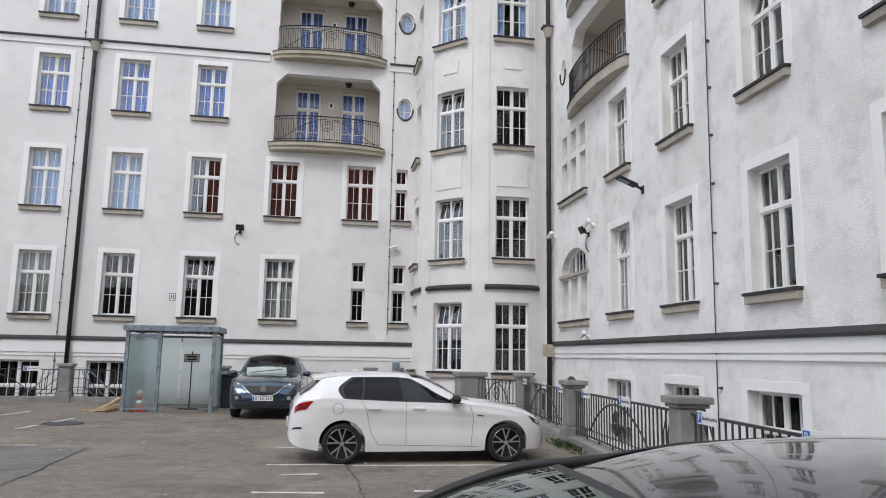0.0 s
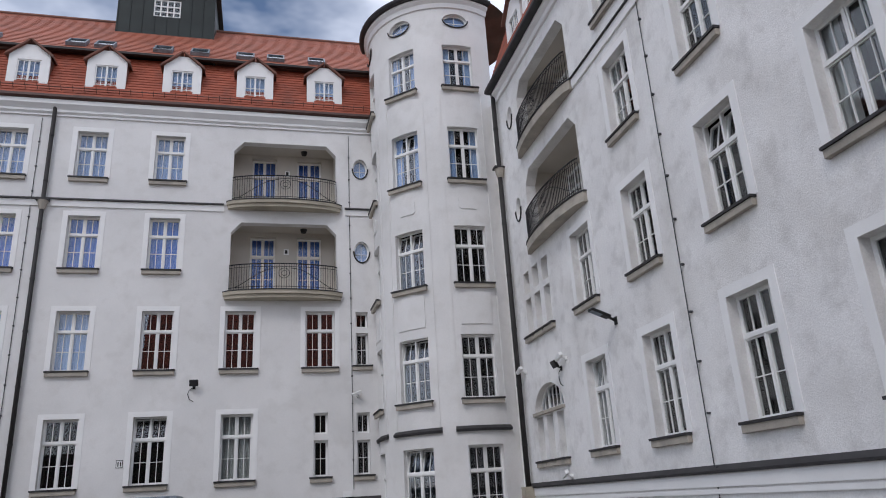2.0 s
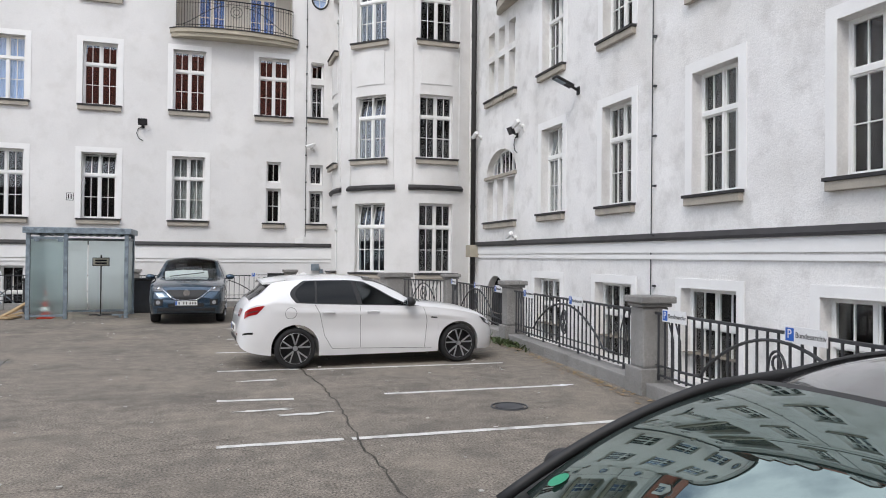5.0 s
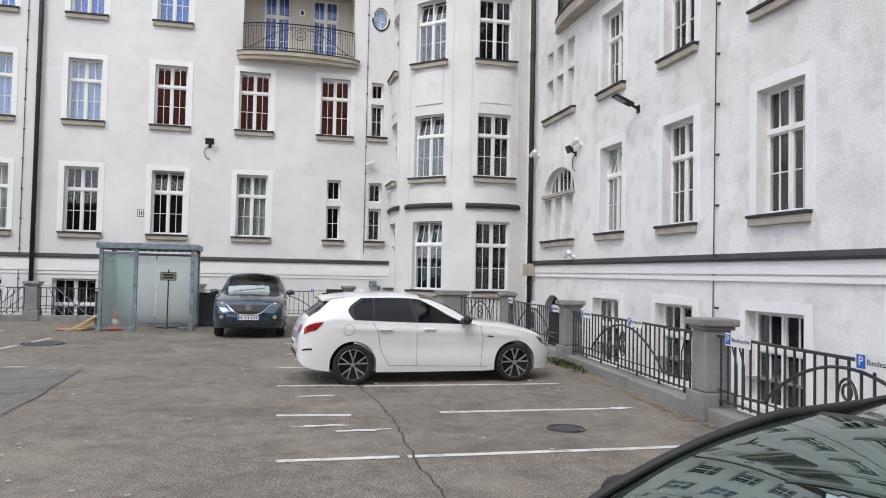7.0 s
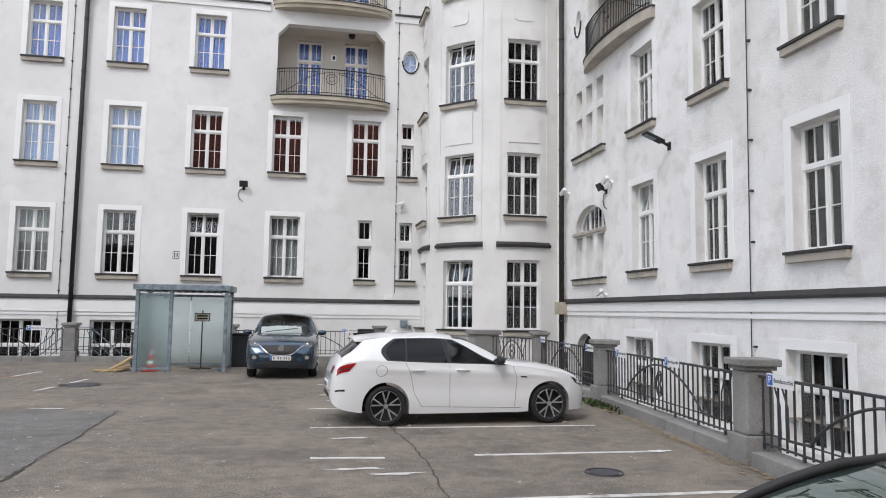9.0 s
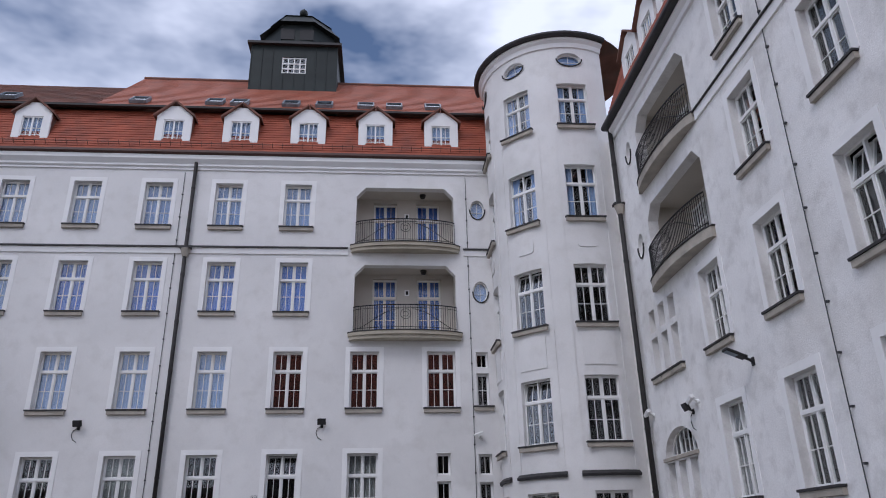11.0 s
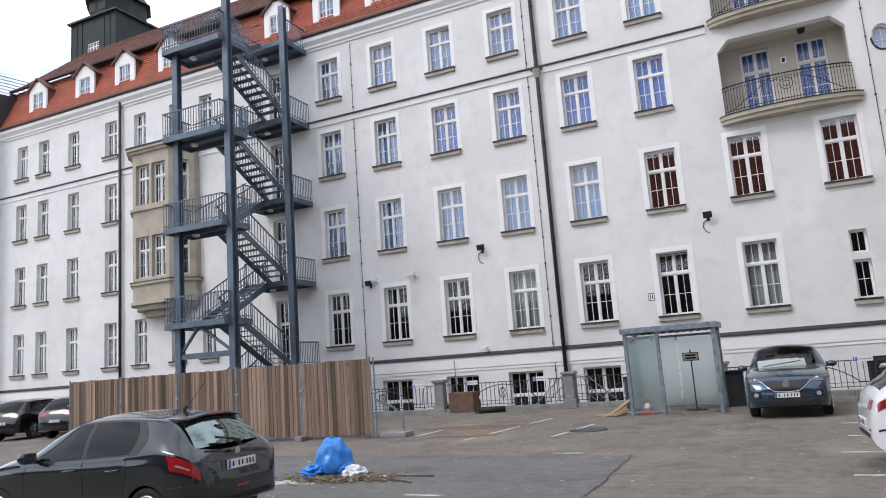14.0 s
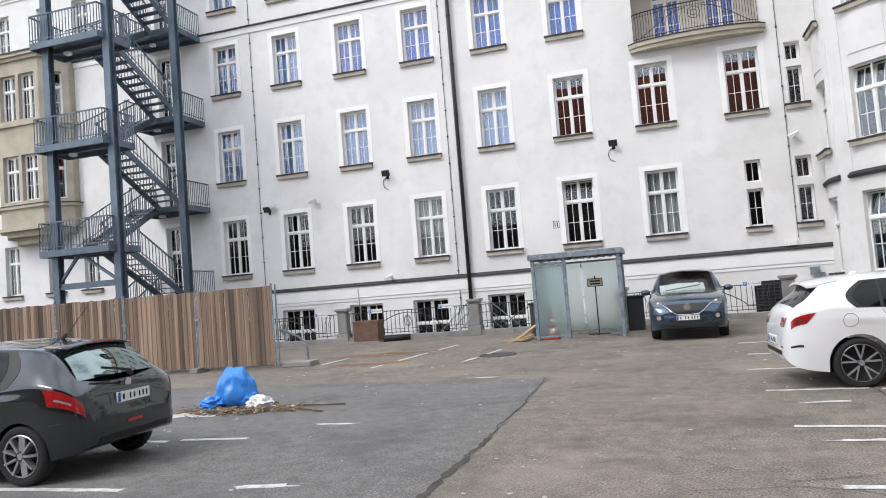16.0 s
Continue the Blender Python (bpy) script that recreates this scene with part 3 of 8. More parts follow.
def balcony_rail(curve, z0, n, mat_key="black_iron", P=None):
    P = P or (lambda x, y: (x, y))
    rail = thing("balcony_railing", "black wrought iron balcony railing with a ring and a sagging bow", "railing")
    top, low = z0 + 1.0, z0 + 0.1
    pts = [P(*curve(i / n)) for i in range(n + 1)]
    bm = bmesh.new(); tube(bm, [(x, y, top) for x, y in pts], 0.022, 6); part("handrail", bm, M[mat_key], rail)
    bm = bmesh.new(); tube(bm, [(x, y, low) for x, y in pts], 0.014, 5); tube(bm, [(x, y, top - 0.12) for x, y in pts], 0.01, 5); part("lower_rail", bm, M[mat_key], rail)
    me = None
    for i, (x, y) in enumerate(pts):
        if me is None:
            bm = bmesh.new(); bar(bm, (0, 0, 0), (0, 0, top - z0 + 0.03), 0.016); me = mesh_of("baluster", bm, M[mat_key])
        o = new("baluster", me); o.parent = rail; o.location = (x, y, z0 - 0.03)
    bm = bmesh.new(); m = n // 2
    cx, cy = pts[m]; tx, ty = pts[m + 1][0] - pts[m - 1][0], pts[m + 1][1] - pts[m - 1][1]; L = math.hypot(tx, ty); tx, ty = tx / L, ty / L
    zc = z0 + 0.62
    for R in (0.2, 0.1):
        tube(bm, [(cx + tx * R * math.cos(q), cy + ty * R * math.cos(q), zc + R * math.sin(q)) for q in [2 * math.pi * k / 20 for k in range(20)]], 0.012, 5, closed=True)
    part("ring", bm, M[mat_key], rail)
    for s0, s1 in ((0.06, 0.44), (0.56, 0.94)):
        bm = bmesh.new(); q = []
        for k in range(17):
            s = k / 16; t = s0 + (s1 - s0) * s
            x, y = P(*curve(t)); zz = (z0 + 0.12 + 0.7 * math.sin(math.pi / 2 * (s if s0 < 0.5 else 1 - s)) ** 1.3)
            q.append((x, y, zz))
        tube(bm, q, 0.013, 5); part("bow", bm, M[mat_key], rail)
    return rail


loggia(9.75, 12.56)
loggia(13.42, 16.06)

# ---- east wall ----
ER = [(2.92, 5.17), (6.68, 8.76), (10.2, 12.24), (13.7, 15.55)]
EC = [16.92, 13.77, 10.54, 7.3, 4.06, 0.8, -2.45, -5.7]
WE = 1.22
rects = []; todo = []
for r, (a, b) in enumerate(ER):
    for i, c in enumerate(EC):
        if r >= 2 and i == 0:
            continue
        rects.append((c - WE / 2, c + WE / 2, a, b)); todo.append((c, a, b, r, i))
EB = [(17.16, 1.5), (13.89, 1.5), (10.7, 1.5), (7.45, 1.5), (4.2, 1.5), (1.0, 1.4)]
for c, w in EB:
    rects.append((c - w / 2, c + w / 2, -0.5, 1.2))
TRI = [19.6, 20.42, 21.24]
for c in TRI:
    rects += [(c - 0.27, c + 0.27, 2.86, 4.15), (c - 0.25, c + 0.25, 6.74, 7.95), (c - 0.25, c + 0.25, 8.15, 8.85)]
LOGE = (16.3, 20.45)
shaped = [arch(19.24, 21.6, 4.28, 4.3, rz=0.78), chamfer(*LOGE, 9.6, 12.1, 0.45), chamfer(*LOGE, 13.05, 15.45, 0.45), ellipse(21.3, 11.15, 0.24, 0.42), ellipse(21.3, 14.7, 0.24, 0.42), arch(20.0, 21.55, -1.6, 0.4)]
wall("wall_east", on_east, -12, 27.0, -2.2, 16.3, rects, shaped, material=M["rough_plaster"])
part("door", boxes((RX + 0.22, 20.1, -1.7, RX + 0.3, 21.85, 1.3)), M["dark_room"], thing("basement_door", "dark arched basement door behind the railing", "door", kind="structure"))
tilted = {(1, 2), (0, 0)}
for c, a, b, r, i in todo:
    put_window(east_pose(c, a), WE, b - a, surround=0.2, open_top=(r, i) in tilted, room="sides" if (i * 3 + r) % 5 == 0 else "dark", blind="grey_curtain")
for c, w in EB:
    ob = put_window(east_pose(c, -0.5), w, 1.7, surround=0.18, sill=False, transom=0.4, rows=1, label="basement window in a white frame below the plinth band")
for c in TRI:
    put_window(east_pose(c, 2.86), 0.54, 1.29, transom=0, style="single", rows=1, label="narrow white stair window with a small dark sill")
    put_window(east_pose(c, 6.74), 0.5, 1.21, transom=0, style="single", rows=1, label="narrow white stair window with a small dark sill")
    put_window(east_pose(c, 8.15), 0.5, 0.7, transom=0, style="single", rows=0, sill=False, label="small square white window over a narrow one")
for z in (11.15, 14.7):
    oval_window(east_pose(21.3, z), 0.24, 0.42)


def fan_window(m, r, rz):
    ob = thing("arched_window", "half-round white fanlight window with upright glazing bars", "window", kind="structure", at=m)
    bm = bmesh.new(); n = 16; k_ = rz / r
    for k in range(n):
        q0, q1 = math.pi * k / n, math.pi * (k + 1) / n
        v = [bm.verts.new((R * math.cos(q), y, R * k_ * math.sin(q))) for R, q, y in ((r, q0, 0.2), (r, q1, 0.2), (r - 0.07, q1, 0.2), (r - 0.07, q0, 0.2), (r - 0.07, q0, 0.27), (r - 0.07, q1, 0.27))]
        bm.faces.new(v[:4]); bm.faces.new((v[3], v[2], v[5], v[4]))
    box(bm, -r, 0.19, 0, r, 0.27, 0.08)
    for x in (-0.4 * r, 0.4 * r):
        bar(bm, (x, 0.23, 0.06), (x, 0.23, (r - 0.03) * k_ * math.sqrt(1 - (x / r) ** 2)), 0.07, 0.06)
    for x in (-0.7 * r, 0.7 * r, -0.13 * r, 0.13 * r):
        bar(bm, (x, 0.23, 0.06), (x, 0.23, (r - 0.03) * k_ * math.sqrt(1 - (x / r) ** 2)), 0.025, 0.03)
    part("window_frame", bm, M["frame"], ob)
    gb = bmesh.new(); rr = [[gb.verts.new(((r - 0.05) * math.cos(math.pi * k / n), y, 0.04 + (r - 0.05) * k_ * math.sin(math.pi * k / n))) for k in range(n + 1)] for y in (0.235, 0.241)]
    gb.faces.new(rr[0]); gb.faces.new(rr[1][::-1])
    for i in range(n + 1):
        gb.faces.new((rr[0][i], rr[1][i], rr[1][(i + 1) % (n + 1)], rr[0][(i + 1) % (n + 1)]))
    bmesh.ops.recalc_face_normals(gb, faces=gb.faces[:])
    part("pane", gb, M["coated_glass"], ob).visible_shadow = False
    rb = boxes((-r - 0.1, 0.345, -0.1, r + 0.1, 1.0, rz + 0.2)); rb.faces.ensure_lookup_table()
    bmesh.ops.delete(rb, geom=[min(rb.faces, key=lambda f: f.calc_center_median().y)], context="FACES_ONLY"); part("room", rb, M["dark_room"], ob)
    part("window_sill", boxes((-r - 0.05, -0.08, -0.1, r + 0.05, 0.2, -0.005)), M["stone"], ob)
    return ob


fan_window(east_pose(20.42, 4.3), 1.18, 0.78)


def east_loggia(z0, z1):
    a, b = LOGE; back = RX + 1.3
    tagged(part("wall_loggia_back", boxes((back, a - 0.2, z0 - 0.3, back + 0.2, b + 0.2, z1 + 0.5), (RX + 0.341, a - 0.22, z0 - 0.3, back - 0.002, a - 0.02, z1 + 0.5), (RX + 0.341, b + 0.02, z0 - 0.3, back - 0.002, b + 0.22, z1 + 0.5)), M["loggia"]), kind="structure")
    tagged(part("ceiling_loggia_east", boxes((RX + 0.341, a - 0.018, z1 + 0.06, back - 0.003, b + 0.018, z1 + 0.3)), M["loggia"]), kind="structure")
    cv = lambda o, s: [(RX - 0.1 - o * math.sin(math.pi * i / 18) ** 0.6, a - s + (b - a + 2 * s) * i / 18) for i in range(19)]
    for nm, mt, o, s, zl, zh in (("floor_loggia_east", "stone", 0.3, 0.15, z0 - 0.34, z0 - 0.06), ("trim_loggia_edge_east", "capping", 0.34, 0.18, z0 - 0.056, z0 - 0.02)):
        bm = bmesh.new(); P = [(RX, a - s)] + cv(o, s) + [(RX, b + s)]
        lo = [bm.verts.new((x, y, zl)) for x, y in P]; hi = [bm.verts.new((x, y, zh)) for x, y in P]
        for i in range(len(P)):
            j = (i + 1) % len(P); bm.faces.new((lo[i], lo[j], hi[j], hi[i]))
        bm.faces.new(lo[::-1]); bm.faces.new(hi)
        if mt == "stone":
            box(bm, RX + 0.0, a, z0 - 0.3, back, b, z0 - 0.07)
        tagged(part(nm, bm, M[mt]), kind="structure")
    balcony_rail(lambda s: (RX - 0.08 - 0.25 * math.sin(math.pi * s) ** 0.6, a + (b - a) * s), z0, 44)
    for y in (17.5, 19.3):
        put_window(pose(back - 0.28, y, z0 - 0.06, 0, 0, -90), 1.0, 2.2, sill=False, transom=0.3, label="glazed white balcony door in the loggia")


east_loggia(9.6, 12.1)
east_loggia(13.05, 15.45)
strip("trim_plinth_capping_east", on_east, -12, 22.9, [(0, 2.1), (0.1, 2.1), (0.1, 2.15), (0, 2.25)], M["capping"])
strip("trim_plinth_face_east", on_east, -12, 22.9, [(0, 1.86), (0.05, 1.86), (0.05, 2.096), (0, 2.096)], M["trim"])
strip("trim_plinth_bead_east", on_east, -12, 22.9, [(0, 1.73), (0.04, 1.73), (0.04, 1.82), (0, 1.82)], M["trim"])
strip("trim_course_east", on_east, -12, LOGE[0] - 0.2, [(0, 12.7), (0.05, 12.7), (0.06, 12.96), (0, 12.96)], M["trim"])
strip("trim_course_capping_east", on_east, -12, LOGE[0] - 0.2, [(0, 12.964), (0.11, 12.964), (0.11, 13.0), (0, 13.06)], M["capping"])
strip("trim_cornice_east", on_east, -12, 22.5, [(0, 15.95), (0.08, 15.95), (0.1, 16.1), (0.22, 16.2), (0.22, 16.3), (0, 16.3)], M["trim"])
strip("gutter_east", on_east, -12, 22.5, [(0.0, 16.304), (0.4, 16.304), (0.46, 16.36), (0.46, 16.46), (0.0, 16.5)], M["capping"])

# ---- turret ----
TA = [0.0, math.pi / 4, math.pi / 2]
TROWS = [(1.2, 3.54), (5.05, 7.2), (9.03, 11.17), (13.0, 15.17), (16.9, 18.8)]
WT = 1.2
rects, shaped, todo = [], [], []
for r, (a, b) in enumerate(TROWS):
    for q in TA:
        u = q * TR; rects.append((u - WT / 2, u + WT / 2, a, b)); todo.append((u, a, b, r))
for q in TA:
    shaped.append(ellipse(q * TR, 19.95, 0.5, 0.32))
wall("wall_turret", on_turret, -1.45, TR * math.pi * 0.62, -2.2, 20.9, rects, shaped, step=0.2, thick=0.3)
for u, a, b, r in todo:
    put_window(turret_pose(u, a), WT, b - a, surround=0.0, open_top=abs(u - TA[1] * TR) < 0.1 and r < 4, room="dark" if r < 3 else "sides", coated=u > 1, label="tall white turret window with a stone sill")
for q in TA:
    oval_window(turret_pose(q * TR, 19.95), 0.5, 0.32)
T0, T1 = -1.45, TR * math.pi * 0.62
for q in TA:
    strip("trim_turret_band", on_turret, q * TR - 0.95, q * TR + 0.95, [(0, 3.98), (0.1, 3.98), (0.12, 4.06), (0, 4.16)], M["capping"], step=0.2)
strip("trim_turret_cornice", on_turret, T0, T1, [(0, 20.5), (0.06, 20.52), (0.1, 20.7), (0.2, 20.8), (0.2, 20.9), (0, 20.9)], M["trim"], step=0.2)
strip("gutter_turret", on_turret, T0, T1, [(0, 20.904), (0.34, 20.904), (0.4, 20.98), (0.4, 21.06), (0, 21.1)], M["capping"], step=0.2)
bm = bmesh.new(); bmesh.ops.create_cone(bm, cap_ends=True, segments=48, radius1=TR + 0.3, radius2=0.05, depth=1.6, matrix=Matrix.Translation((TC[0], TC[1], 21.9)))
tagged(part("roof_turret", bm, M["old_tile"]), kind="structure")
# raised panels between the turret windows
for r in (1, 2):
    za, zb = TROWS[r][1] + 0.35, TROWS[r + 1][0] - 0.35
    for q in TA:
        pb = bmesh.new(); n = 8; u = q * TR; w = 0.55 if r == 1 else 0.36
        zc = (za + zb) / 2; hh = (zb - za) / 2 if r == 1 else 0.27
        f0 = [[pb.verts.new(on_turret(u - w + 2 * w * i / n, dd, zc + s * hh * (0.72 if r == 2 and i in (0, n) else 1))) for i in range(n + 1)] for dd in (0.0, -0.03) for s in (-1, 1)]
        for i in range(n):
            pb.faces.new((f0[2][i], f0[2][i + 1], f0[3][i + 1], f0[3][i])); pb.faces.new((f0[0][i], f0[0][i + 1], f0[2][i + 1], f0[2][i])); pb.faces.new((f0[1][i], f0[3][i], f0[3][i + 1], f0[1][i + 1]))
        pb.faces.new((f0[0][0], f0[2][0], f0[3][0], f0[1][0])); pb.faces.new((f0[0][n], f0[1][n], f0[3][n], f0[2][n]))
        tagged(part("trim_turret_panel", pb, M["plaster"]), kind="structure")
# flat pilaster strips that frame the window bays
for q in TA:
    for s in (-1, 1):
        strip("trim_turret_pilaster", on_turret, q * TR + s * 0.86 - 0.035, q * TR + s * 0.86 + 0.035, [(0, 4.2), (0.025, 4.2), (0.025, 16.5), (0, 16.5)], M["plaster"])


# ---- ground ----
bm = bmesh.new()
gx = [-400, -42.1, 4.85, 7.26, 400]; gy = [-400, -12, 25.72, 26.94, 400]
def well_edge(y):
    return 4.52 + (y - 8.0) * 0.0974


gv = {(x, y): bm.verts.new((well_edge(min(max(y, -12), 25.72)) if x == 4.85 else x, y, 0)) for x in gx for y in gy}
for i in range(4):
    for j in range(4):
        if not ((i == 2 and j in (1, 2)) or (i == 1 and j == 2)):
            bm.faces.new([gv[p] for p in ((gx[i], gy[j]), (gx[i + 1], gy[j]), (gx[i + 1], gy[j + 1]), (gx[i], gy[j + 1]))])
ground = tagged(part("ground", bm, M["asphalt"]), "worn grey asphalt yard with patches and cracks", "ground", kind="structure")
tagged(part("ground_lightwell", boxes((2.3, -12, -2.3, 7.26, 26.94, -2.2), (-42.1, 25.72, -2.3, 2.3, 26.94, -2.2)), M["granite"]), kind="structure")
bm = boxes((-42.1, 25.52, -2.2, well_edge(25.72) - 0.2, 25.719, -0.01)); ya, yb = -12.0, 25.719
lo = [bm.verts.new((well_edge(y) - d, y, -2.2)) for y, d in ((ya, 0.001), (yb, 0.001), (yb, 0.2), (ya, 0.2))]; hi = [bm.verts.new((v.co.x, v.co.y, -0.01)) for v in lo]
for i in range(4):
    bm.faces.new((lo[i], lo[(i + 1) % 4], hi[(i + 1) % 4], hi[i]))
bm.faces.new(hi); tagged(part("wall_lightwell", bm, M["plaster"]), kind="structure")


# ---- roofs ----
def slope(name, x0, x1, y0, z0, y1, z1, course, material, label="", lift=0.025):
    """A tiled slope: each course is a row of its own that overlaps the one below."""
    bm = bmesh.new(); L = math.hypot(y1 - y0, z1 - z0); n = max(1, int(L / course))
    ny, nz = -(z1 - z0) / L, (y1 - y0) / L
    for i in range(n):
        a, b = i / n, (i + 1.12) / n
        p = (y0 + (y1 - y0) * a + ny * lift, z0 + (z1 - z0) * a + nz * lift); q = (y0 + (y1 - y0) * b, z0 + (z1 - z0) * b)
        r = (y0 + (y1 - y0) * a, z0 + (z1 - z0) * a)
        v = [bm.verts.new((x, *t)) for x in (x0, x1) for t in (r, p, q)]
        bm.faces.new((v[0], v[3], v[4], v[1])); bm.faces.new((v[1], v[4], v[5], v[2]))
    return tagged(part(name, bm, material), label, kind="structure")


Y0, Z0 = 26.62, 17.36
slope("roof_lower_north", -42.1, 4.4, Y0, Z0, 27.75, 20.05, 0.17, M["tile"], "steep red tiled mansard slope")
slope("roof_upper_north", -14.0, 6.0, 27.45, 20.12, 32.6, 25.2, 0.3, M["tile_sky_lit"], "red tiled upper roof slope")
slope("roof_upper_west", -42.1, -14.0, 27.45, 20.12, 32.6, 24.6, 0.3, M["old_tile"], "weathered brown tiled roof slope")
tagged(part("roof_north_back", boxes((-42.1, 32.6, 17, 6, 32.8, 24.5), (-42.1, 27.3, 17.3, -42.0, 32.6, 20)), M["old_tile"]), kind="structure")
strip("gutter_north", on_north, -42.1, 4.2, [(0.0, 17.304), (0.34, 17.304), (0.42, 17.36), (0.42, 17.46), (0.3, 17.4)], mat("brown_gutter", (0.09, 0.045, 0.035), 0.5), label="brown metal eaves gutter")
strip("gutter_north_upper", lambda u, d, z: (u, 27.45 + d, z), -42.1, 4.4, [(0, 20.0), (0.16, 20.02), (0.16, 20.12), (0, 20.14)], M["pipe"])
tb = bmesh.new(); tube(tb, [(x, 32.6, 25.2) for x in (-14, 6)], 0.12, 6); tagged(part("trim_ridge", tb, M["old_tile"]), kind="structure")


def dormer(m, w=1.52, h=1.5):
    ob = thing("dormer", "white gabled roof dormer with a small window and tiled top", "dormer", "dormers of the long roof", at=m)
    d = 1.25
    ww, wh = 0.43, 1.2
    bm = boxes((-w / 2 + 0.02, 0, 0, -ww, 0.1, h), (ww, 0, 0, w / 2 - 0.02, 0.1, h), (-ww, 0, 0, ww, 0.1, 0.12), (-ww, 0, 0.12 + wh, ww, 0.1, h))
    g = 0.5; gm = bmesh.new()
    v = [gm.verts.new(p) for p in ((-w / 2 + 0.02, 0, h), (w / 2 - 0.02, 0, h), (0.28, 0, h + g), (-0.28, 0, h + g), (-w / 2 + 0.02, d, h), (w / 2 - 0.02, d, h), (0.28, d, h + g), (-0.28, d, h + g))]
    gm.faces.new(v[:4]); gm.faces.new(v[4:][::-1]); gm.faces.new((v[0], v[3], v[7], v[4])); gm.faces.new((v[1], v[5], v[6], v[2])); gm.faces.new((v[3], v[2], v[6], v[7])); gm.faces.new((v[0], v[4], v[5], v[1]))
    part("gable", gm, M["trim"], ob)
    part("front_wall", bm, M["trim"], ob)
    part("cheek", boxes((-w / 2 + 0.02, 0.1, 0, -w / 2 + 0.08, d, h)), M["old_tile"], ob); part("cheek", boxes((w / 2 - 0.08, 0.1, 0, w / 2 - 0.02, d, h)), M["old_tile"], ob)
    for s in (-1, 1):
        rb = bmesh.new(); e = 0.1
        pr = [(s * (w / 2 + e), h - 0.08), (s * 0.02, h + 0.64), (s * 0.02, h + 0.72), (s * (w / 2 + e), h + 0.02)]
        A = [rb.verts.new((x, -0.14, z)) for x, z in pr]; B = [rb.verts.new((x, d + 0.4, z)) for x, z in pr]
        for i in range(4):
            rb.faces.new((A[i], A[(i + 1) % 4], B[(i + 1) % 4], B[i]))
        rb.faces.new(A); rb.faces.new(B[::-1]); part("roof", rb, M["old_tile"], ob)
    fb = bmesh.new()
    box(fb, -ww, 0.03, 0.12, -ww + 0.05, 0.09, 0.12 + wh); box(fb, ww - 0.05, 0.03, 0.12, ww, 0.09, 0.12 + wh); box(fb, -ww + 0.05, 0.03, 0.12, ww - 0.05, 0.09, 0.17); box(fb, -ww + 0.05, 0.03, 0.07 + wh, ww - 0.05, 0.09, 0.12 + wh)
    box(fb, -0.035, 0.03, 0.17, 0.035, 0.09, 0.07 + wh)
    for x in (-0.19, 0.19):
        box(fb, x - 0.012, 0.04, 0.17, x + 0.012, 0.08, 0.07 + wh)
    for z in (0.45, 0.76):
        box(fb, -ww + 0.05, 0.042, z - 0.012, ww - 0.05, 0.078, z + 0.012)
    win = part("window", fb, M["frame"], ob)
    pb = part("pane", boxes((-ww + 0.04, 0.058, 0.14, ww - 0.04, 0.062, 0.1 + wh)), M["glass"], win); pb.visible_shadow = False
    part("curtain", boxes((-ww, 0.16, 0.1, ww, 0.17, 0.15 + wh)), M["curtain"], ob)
    part("window_sill", boxes((-ww - 0.05, -0.06, 0.08, ww + 0.05, 0.0, 0.12)), M["capping"], ob)
    return ob


d0 = dormer(pose(-10.3, 26.93, 17.84))
for x in (-7.48, -4.61, -1.72, 1.15, -16.1, -18.95, -21.8, -28.8, -32.0, -35.1, -39.0):
    copy_thing(d0, pose(x, 26.93, 17.84))


def roof_light(m):
    ob = thing("roof_window", "small raised roof light with a metal frame", "roof window", "roof lights", at=m)
    part("frame", boxes((-0.32, -0.06, 0, 0.32, 0.0, 0.16), (-0.32, 0.7, 0, 0.32, 0.76, 0.16), (-0.38, -0.06, 0, -0.32, 0.76, 0.16), (0.32, -0.06, 0, 0.38, 0.76, 0.16)), M["zinc"], ob)
    part("pane", boxes((-0.32, 0.0, 0.1, 0.32, 0.7, 0.11)), M["glass"], ob)
    part("kerb", boxes((-0.3, 0.02, 0.02, 0.3, 0.68, 0.06)), M["black"], ob)
    return ob


SL = math.degrees(math.atan2(5.08, 5.15))
def on_roof(x, s):
    return pose(x, 27.45 + s * math.cos(radians(SL)), 20.16 + s * math.sin(radians(SL)), SL, 0, 0)
rl = roof_light(on_roof(-12.3, 0.6))
for x, s in ((-9.0, 0.65), (-7.9, 0.6), (-5.6, 0.65), (-4.1, 0.65), (-2.2, 0.65), (-0.9, 0.7), (0.9, 0.75), (-18.0, 0.8), (-20.5, 0.8), (-27, 0.8), (-30, 1.2)):
    copy_thing(rl, on_roof(x, s))
# snow guard hooks along the eaves and on the upper slope
bm = bmesh.new()
for i in range(60):
    x = -22 + i * 0.42
    bar(bm, (x, 26.8, 17.72), (x, 26.6, 17.92), 0.02)
tube(bm, [(-22, 26.66, 17.86), (4.2, 26.66, 17.86)], 0.018, 5)
tagged(part("snow_guard", bm, mat("rusty_rail", (0.12, 0.05, 0.035), 0.6)), "brown rail of the snow guard above the gutter", "snow guard", kind="stuff")


